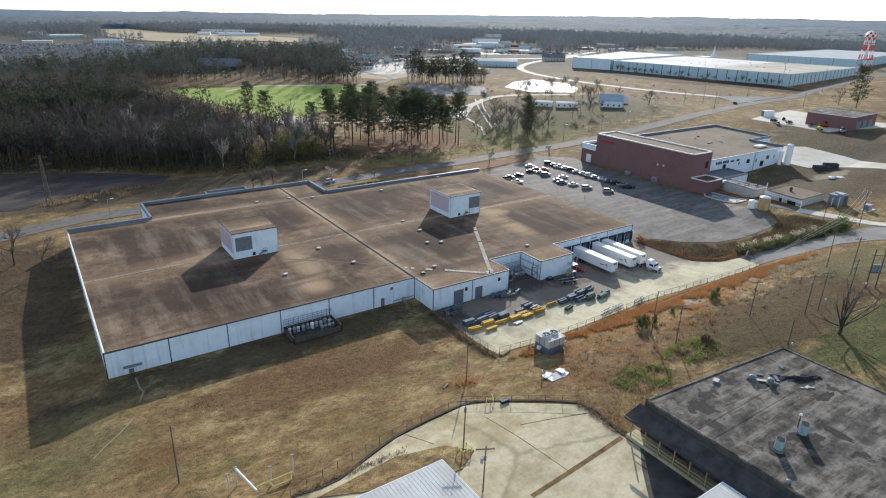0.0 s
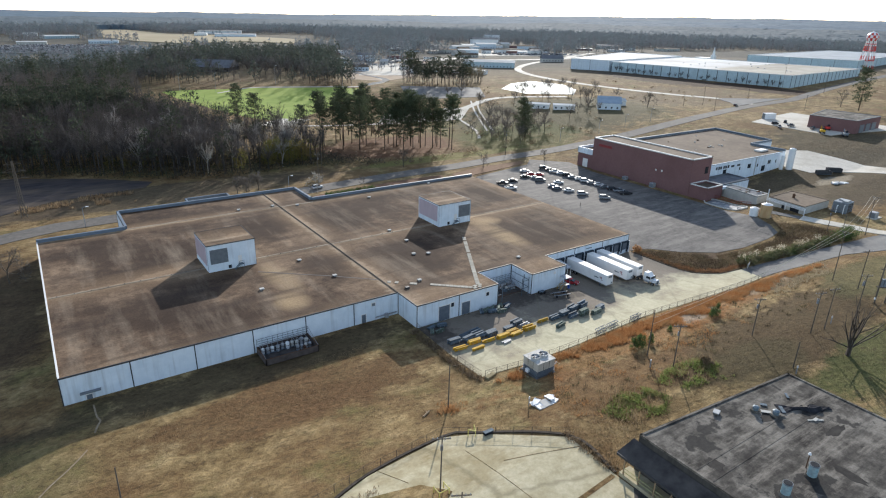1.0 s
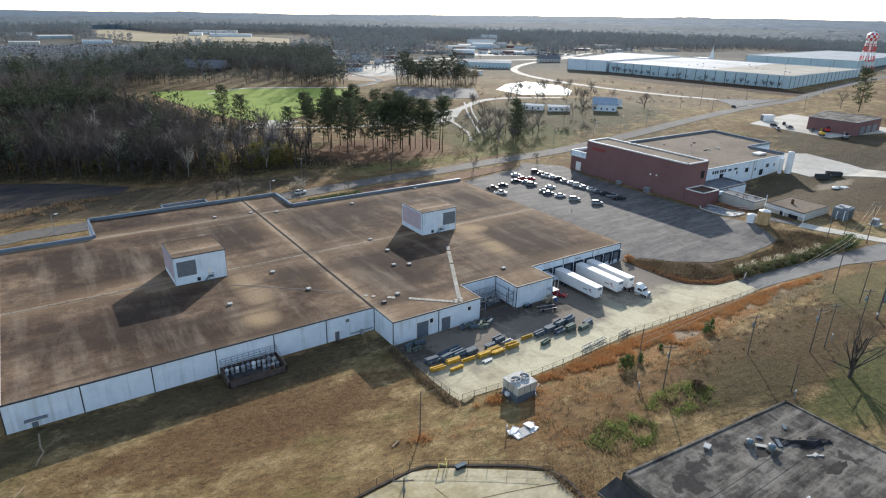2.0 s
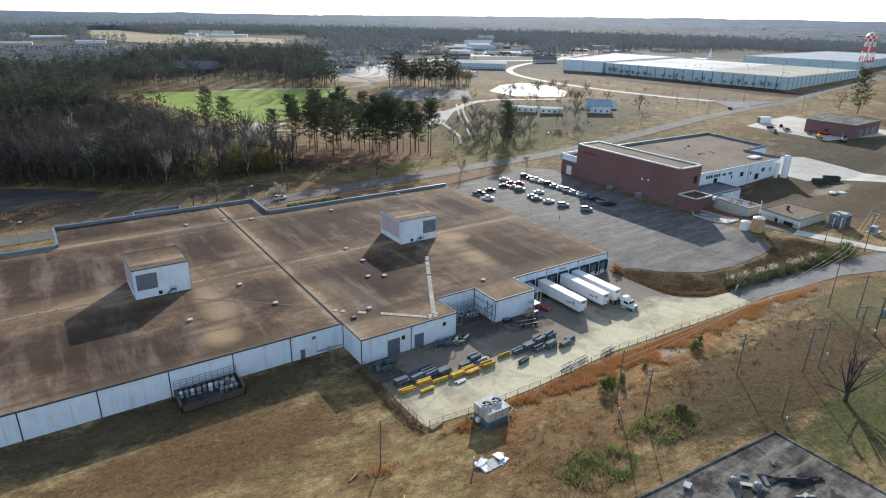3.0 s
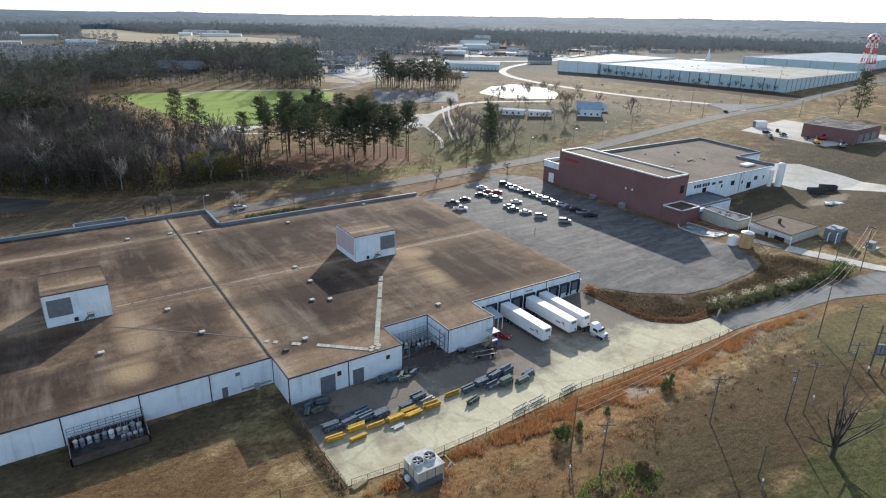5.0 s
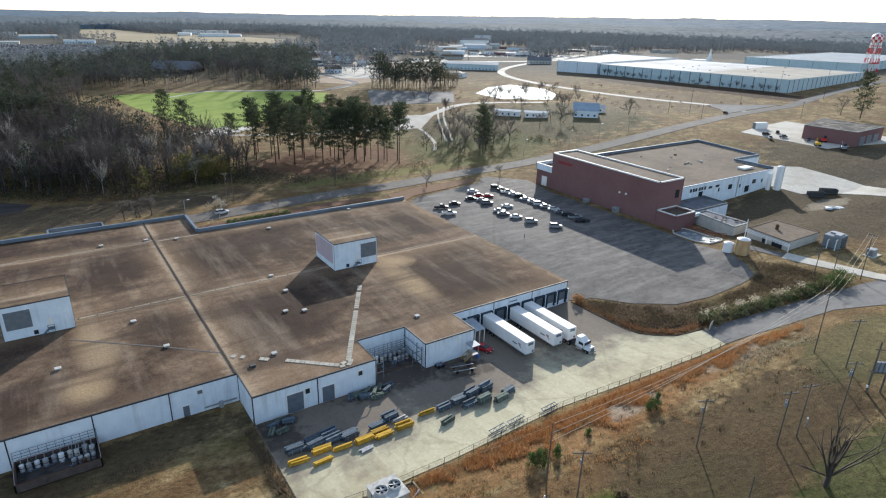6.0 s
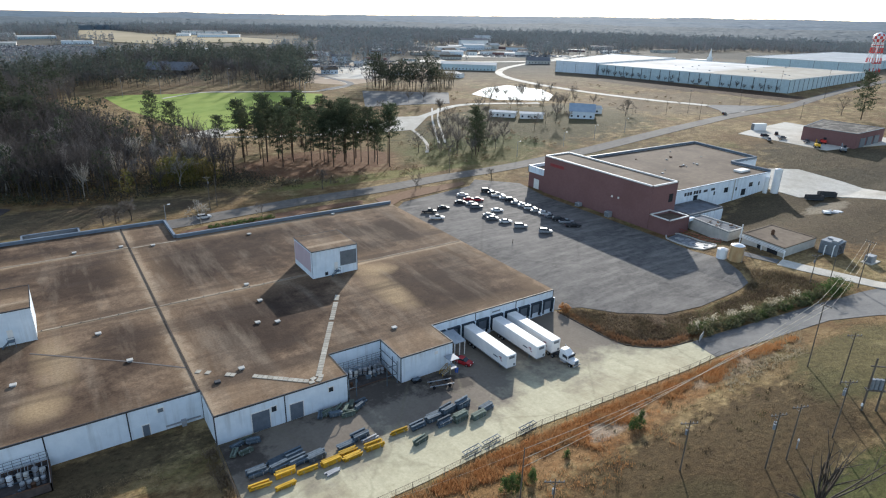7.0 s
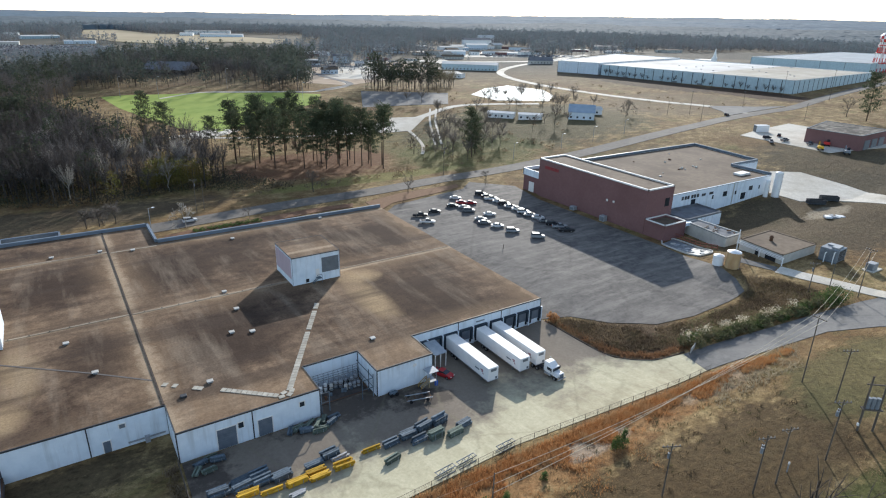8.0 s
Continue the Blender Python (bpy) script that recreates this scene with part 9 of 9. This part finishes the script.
M_NEARCANOPY = mat("hazed_near_canopy", (0.08, 0.106, 0.12), (0.135, 0.16, 0.174), 0.05, 1.0, bump=0.5, dirt=(0.13, 0.146, 0.158), dscale=0.005, dist=4.0)
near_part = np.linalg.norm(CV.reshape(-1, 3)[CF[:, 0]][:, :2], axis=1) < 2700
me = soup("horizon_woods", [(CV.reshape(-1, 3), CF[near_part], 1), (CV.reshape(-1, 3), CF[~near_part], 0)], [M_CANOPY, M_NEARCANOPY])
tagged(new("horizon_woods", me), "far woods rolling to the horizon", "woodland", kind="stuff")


# grasses
def tufts(name, label, spots, per, h, spread, material, seed, lean=0.35, wide=0.12):
    rng = np.random.default_rng(seed)
    c = np.array([(x, y, ground_z(x, y)) for x, y in spots])
    c = np.repeat(c, per, 0)
    n = len(c)
    c[:, :2] += rng.normal(0, spread, (n, 2))
    hh = h * rng.uniform(0.5, 1.3, (n, 1))
    tip = c + np.concatenate([rng.normal(0, lean, (n, 2)) * hh, hh], 1)
    a = rng.uniform(0, 6.283, n)
    side = np.stack([np.cos(a), np.sin(a), np.zeros(n)], 1) * (wide * hh + 0.02)
    V = np.stack([c - side - (0, 0, 0.05), c + side - (0, 0, 0.05), tip], 1).reshape(-1, 3)
    return tagged(new(name, soup(name, [(V, np.arange(3 * n).reshape(-1, 3), 0)], [material])), label, "grass", kind="stuff")


def patchy(k, t, off=0.0):
    return lambda x, y: noise.noise((x * k, y * k, off)) > t


def not_paved(x, y):
    return not (inside([(79, 118), (78.4, 91), (130, 90.4), (178, 86.8), (181, 96), (166, 100), (162, 126), (79, 126)], x, y) or (y > 117.4 and x < 166))


SEDGE = [(80, 78), (80, 88.5), (92, 88.6), (118, 89.2), (150, 87.8), (176, 86), (200, 82), (190, 76), (150, 77), (100, 76)]
tufts("broom_sedge", "tall orange-brown broom sedge along the yard fence", scatter(SEDGE, 0.36, 41, lambda x, y: noise.noise((x * 0.2, y * 0.2, 0.0)) + 0.5 * noise.noise((x * 0.7, y * 0.7, 2.0)) > 0.17 * abs(y - 87.0 + (x - 130) * 0.02) - (0.62 if x > 108 else 0.15)), 11, 0.7, 0.4, M_SEDGE, 41, 0.4, 0.06)
tufts("broom_sedge_patches", "scattered orange sedge in rough grass", scatter([(82, 66), (84, 82), (104, 81), (150, 82), (176, 79), (160, 72), (110, 70), (95, 64)], 0.9, 42, lambda x, y: noise.noise((x * 0.1, y * 0.1, 3.0)) + 0.6 * noise.noise((x * 0.45, y * 0.45, 1.0)) > (0.14 if y > 75 else 0.34)), 8, 0.5, 0.45, M_SEDGE, 42, 0.4, 0.06)
tufts("field_tufts", "dry tan tufts in the winter field", scatter([(-20, 80), (78.5, 80), (78.5, 126), (-20, 126)], 0.55, 43, lambda x, y: not_paved(x, y) and noise.noise((x * 0.09, y * 0.09, 5.0)) > 0.08), 4, 0.22, 0.25, M_TUFT, 43, 0.35, 0.09)
tufts("rough_tufts", "dry tan tufts in rough grass", scatter([(60, 78), (78, 66), (120, 52), (200, 50), (230, 74), (180, 84), (90, 84)], 0.7, 44, lambda x, y: noise.noise((x * 0.08, y * 0.08, 8.0)) + 0.5 * noise.noise((x * 0.4, y * 0.4, 1.0)) > (0.12 if y > 74 else 0.5)), 4, 0.3, 0.3, M_TUFT, 44)
tufts("pale_tussocks", "pale matted tussocks beside the lane", scatter([(166, 77), (176, 85), (204, 83.5), (192, 76)], 0.8, 51, patchy(0.3, -0.1, 2.0)), 14, 0.5, 0.38, leafy("bleached_grass", (0.3, 0.25, 0.16), (0.5, 0.43, 0.3), (0.36, 0.28, 0.17), 0.3), 51, 0.7, 0.1)
tufts("dead_weeds", "dark dead weed clumps in rough grass", [(rnd.uniform(84, 182), rnd.uniform(67, 84)) for k in range(210)], 14, 0.55, 0.35, leafy("dark_weeds", (0.045, 0.035, 0.025), (0.12, 0.09, 0.06), (0.09, 0.1, 0.04), 0.3), 49, 0.5, 0.05)
tufts("pale_weeds", "pale dead stalks by the old slab", scatter([(78, 56), (80, 54.5), (92, 60), (104, 64), (100, 70), (84, 72), (77, 66)], 0.8, 50, patchy(0.25, -0.1, 4.0)), 8, 0.5, 0.35, M_TUFT, 50, 0.5, 0.05)
STRIP = [(170, 126), (176, 118), (185, 107.5), (198, 105), (216, 105), (227, 108.5), (231, 115), (238, 106), (239, 96), (232, 92), (195, 96.5), (184, 98), (173, 103.5), (169, 112)]
M_RUSSET = leafy("russet_grass", (0.17, 0.085, 0.045), (0.34, 0.19, 0.1), (0.24, 0.15, 0.085), 0.25)
tufts("strip_brush", "tangled tan and brown brush between lot and lane", scatter(STRIP, 0.55, 45, patchy(0.15, -0.35)), 6, 0.55, 0.35, M_BRUSH, 45, 0.8)
tufts("strip_tangle", "dark dead bramble tangle between lot and lane", scatter(STRIP, 0.8, 52, lambda x, y: noise.noise((x * 0.12, y * 0.12, 9.0)) > 0.05), 12, 0.7, 0.4, leafy("dark_tangle", (0.06, 0.045, 0.032), (0.15, 0.11, 0.075), (0.13, 0.11, 0.06), 0.3), 52, 0.9, 0.06)
tufts("strip_green", "low green weeds between lot and lane", scatter([(178, 107), (186, 98.5), (200, 98), (214, 100), (204, 104), (190, 104)], 0.6, 53, patchy(0.2, -0.05, 3.0)), 8, 0.3, 0.3, M_HEDGE, 53, 0.8, 0.1)
tufts("edge_sedge", "russet grass fringe along the yard's kerb", [(x + rnd.gauss(0.9, 0.7), y + rnd.gauss(0.7, 0.6)) for (xa, ya), (xb, yb) in (((167.8, 124), (168.2, 110)), ((168.2, 110), (169.5, 103.5)), ((169.5, 103.5), (175, 98.4)), ((175, 98.4), (183.5, 96.2))) for k in range(110) for x, y in [(xa + (xb - xa) * k / 110, ya + (yb - ya) * k / 110)]], 8, 0.65, 0.35, M_RUSSET, 54, 0.45, 0.06)
tufts("dry_reeds", "pale dry reeds by the ditch", scatter([(0, 262), (40, 260), (40, 275), (5, 278)], 0.9, 46, patchy(0.1, 0.0)), 5, 1.0, 0.3, M_TUFT, 46)
tufts("fence_weeds", "dark dead weeds along the yard fence", [(78.2 + rnd.uniform(-1.2, 0.4), rnd.uniform(90, 117)) for k in range(260)], 6, 0.7, 0.3, M_BRUSH, 48, 0.6)
tufts("slab_weeds", "dark weeds along the old slab's edge", [(76.9 + rnd.uniform(-0.5, 1.2), rnd.uniform(54, 66)) for k in range(140)] + [(rnd.uniform(24, 44), 72 + rnd.uniform(-0.6, 0.6) + 0.0) for k in range(120)], 6, 0.5, 0.25, M_BRUSH, 47)


def shrub(name, label, x, y, r, h, material, seed, cat="shrub", n=60, per=14, size=0.32, stemmed=True):
    rng = np.random.default_rng(seed)
    p = rng.normal(0, 1, (n, 3))
    p /= np.linalg.norm(p, axis=1)[:, None]
    p *= rng.uniform(0.45, 1.0, (n, 1)) ** 0.5
    c = p * np.array([r, r, h * 0.5]) * (1 + 0.25 * np.sin(p[:, :1] * 5 + seed)) + np.array([0, 0, h * 0.5])
    v, f = spray(rng, c, per, 0.16 * r, size)
    t = thing(name, label, cat, "", (x, y, ground_z(x, y) - 0.05))
    if stemmed:
        stems = prisms([(np.zeros(3), q * 0.9, 0.05, 0.02) for q in c[::5]])
        ob = new("stem_tangle", soup("stem_tangle", [(stems[0], stems[1], 0)], [M_BARK]))
        ob.parent = t
    ob = new("foliage", soup("foliage", [(v, f, 0)], [material]))
    ob.parent = t
    return t


def young_pines(x, y, spires, seed):
    """A clump of knee- to head-high pines growing from one spot."""
    rng = np.random.default_rng(seed)
    t = thing("young_pine", "clump of bright green young pines in rough grass", "pine", "young pines", (x, y, ground_z(x, y) - 0.05))
    for dx, dy, h, r in spires:
        cs, segs = [], [(np.array([dx, dy, 0.0]), np.array([dx, dy, h * 0.95]), 0.06, 0.02)]
        for k in range(int(26 * h / 3)):
            u = rng.uniform(0.08, 1.0)
            a, rr = rng.uniform(0, 6.283), r * (1 - u) ** 0.7 * rng.uniform(0.5, 1.0) + 0.05
            tip = np.array([dx + rr * math.cos(a), dy + rr * math.sin(a), h * u])
            cs.append(tip)
            if k % 3 == 0:
                segs.append((np.array([dx, dy, h * u - 0.15]), tip, 0.02, 0.008))
        v, f = prisms(segs)
        nv, nf = spray(rng, cs, 22, 0.17, 0.2, 1.3)
        for nm, vv, ff, m in (("trunk", v, f, M_BARK), ("crown", nv, nf, M_SHRUB)):
            ob = new(nm, soup(nm, [(vv, ff, 0)], [m]))
            ob.parent = t


young_pines(114.1, 79.7, ((-1.3, 0.2, 3.0, 0.9), (-0.5, -0.3, 3.6, 1.0), (0.4, 0.3, 3.3, 1.0), (1.1, -0.2, 2.8, 0.9), (-0.9, 0.9, 2.6, 0.8)), 61)
young_pines(117.9, 79.5, ((0, 0, 2.7, 0.8), (0.6, 0.5, 2.1, 0.6)), 62)
young_pines(142.6, 79.6, ((-1.4, 0, 2.2, 0.8), (-0.5, 0.3, 2.5, 0.8), (0.4, -0.1, 2.7, 0.8), (1.2, 0.2, 2.9, 0.8)), 63)
young_pines(126.7, 80.9, ((0, 0, 1.3, 0.5), (0.5, 0.3, 1.0, 0.4)), 64)
tufts("pole_sedge", "orange sedge tuft round a pole's foot", [(66.3 + rnd.gauss(0, 1.5), 84.9 + rnd.gauss(0, 1.0)) for k in range(60)], 9, 0.65, 0.25, M_SEDGE, 55, 0.4, 0.06)
log = thing("fallen_log", "short weathered log lying in the grass", "log", at=(61.8, 86.0, ground_z(61.8, 86.0)), turn=20)
part("trunk", tubes(((-1.1, 0, 0.15), (1.0, 0.2, 0.18), 0.2, 0.16), seg=10), M_TIMBER, log)
part("stub", tubes(((0.2, 0.1, 0.2), (0.6, 0.7, 0.3), 0.09, 0.05), seg=8), M_TIMBER, log)
for k in range(10):
    shrub("box_hedge", "low dark green clipped hedge in the mulch bed", 107 + 2.3 * k, 231.4 + 0.1 * k, 1.4, 1.0, M_SHRUB, 210 + k, n=36, per=10, size=0.3, stemmed=False)
shrub("corner_bush", "russet leafless bush at the building corner", 168.6, 124.5, 1.2, 2.2, M_SEDGE, 66)
shrub("dark_shrub", "dark brown shrub in the bramble patch", 118.2, 65.9, 1.4, 1.6, M_BRUSH, 65)
for k, (x, y, r) in enumerate(((110, 66.8, 1.6), (116.5, 66.4, 1.3), (94.5, 66.4, 1.4), (99.2, 65.6, 1.1))):
    shrub("bramble", "low green bramble clump", x, y, r, 0.7, M_BRAMBLE, 80 + k, n=60, per=9, size=0.22, stemmed=False)
GREEN1 = [(103.7, 67.4), (109.8, 69.3), (117.8, 68.6), (121, 63), (118.8, 59.5), (111, 61.5), (106.2, 62)]
GREEN2 = [(87, 66), (94.3, 69), (100.7, 67.4), (101.5, 62.6), (97, 59.6), (90, 61)]
for poly, seed in ((GREEN1, 91), (GREEN2, 92)):
    tufts("green_weeds", "ragged patch of green weeds in rough grass", scatter(poly, 0.4, seed, lambda x, y: noise.noise((x * 0.22, y * 0.22, 6.0)) + 0.5 * noise.noise((x * 0.8, y * 0.8, 3.0)) > -0.08), 9, 0.42, 0.3, M_BRAMBLE, seed, 0.7, 0.11)
tufts("tall_stalks", "tall dark dead stalks in the weed patches", [(rnd.uniform(88, 120), rnd.uniform(61, 70)) for k in range(60)], 5, 1.7, 0.25, M_BRUSH, 93, 0.16, 0.02)
for k in range(30):
    t = k / 29
    x, y = 184.5 + 53 * t, 97.2 - 6.4 * t + rnd.uniform(-1.0, 1.2)
    big = k > 25
    shrub("hedge_bush", "grey-green hedge bush beside the lane", x, y, rnd.uniform(1.3, 2.2) + (0.9 if big else 0), rnd.uniform(1.8, 3.2) + (1.4 if big else 0), M_SHRUB if big or k % 5 == 2 else M_HEDGE, 120 + k, n=60, per=12, size=0.32)
plumes = [(c + rnd.gauss(0, 1.0), 0) for c in (186, 191, 197.5, 203, 211, 214, 222) for k in range(16)]
plumes = [(x, 97.8 - (x - 184) * 0.118 + rnd.uniform(-0.6, 1.4)) for x, _ in plumes]
pv = np.array([(x, y, ground_z(x, y) + rnd.uniform(2.2, 3.4)) for x, y in plumes])
sv, sf = spray(np.random.default_rng(9), pv, 10, 0.28, 0.3, 1.6)
tagged(new("pampas_plumes", soup("pampas_plumes", [(sv, sf, 0)], [M_PAMPAS])), "pale feathery pampas plumes in the hedge", "grass", kind="stuff")
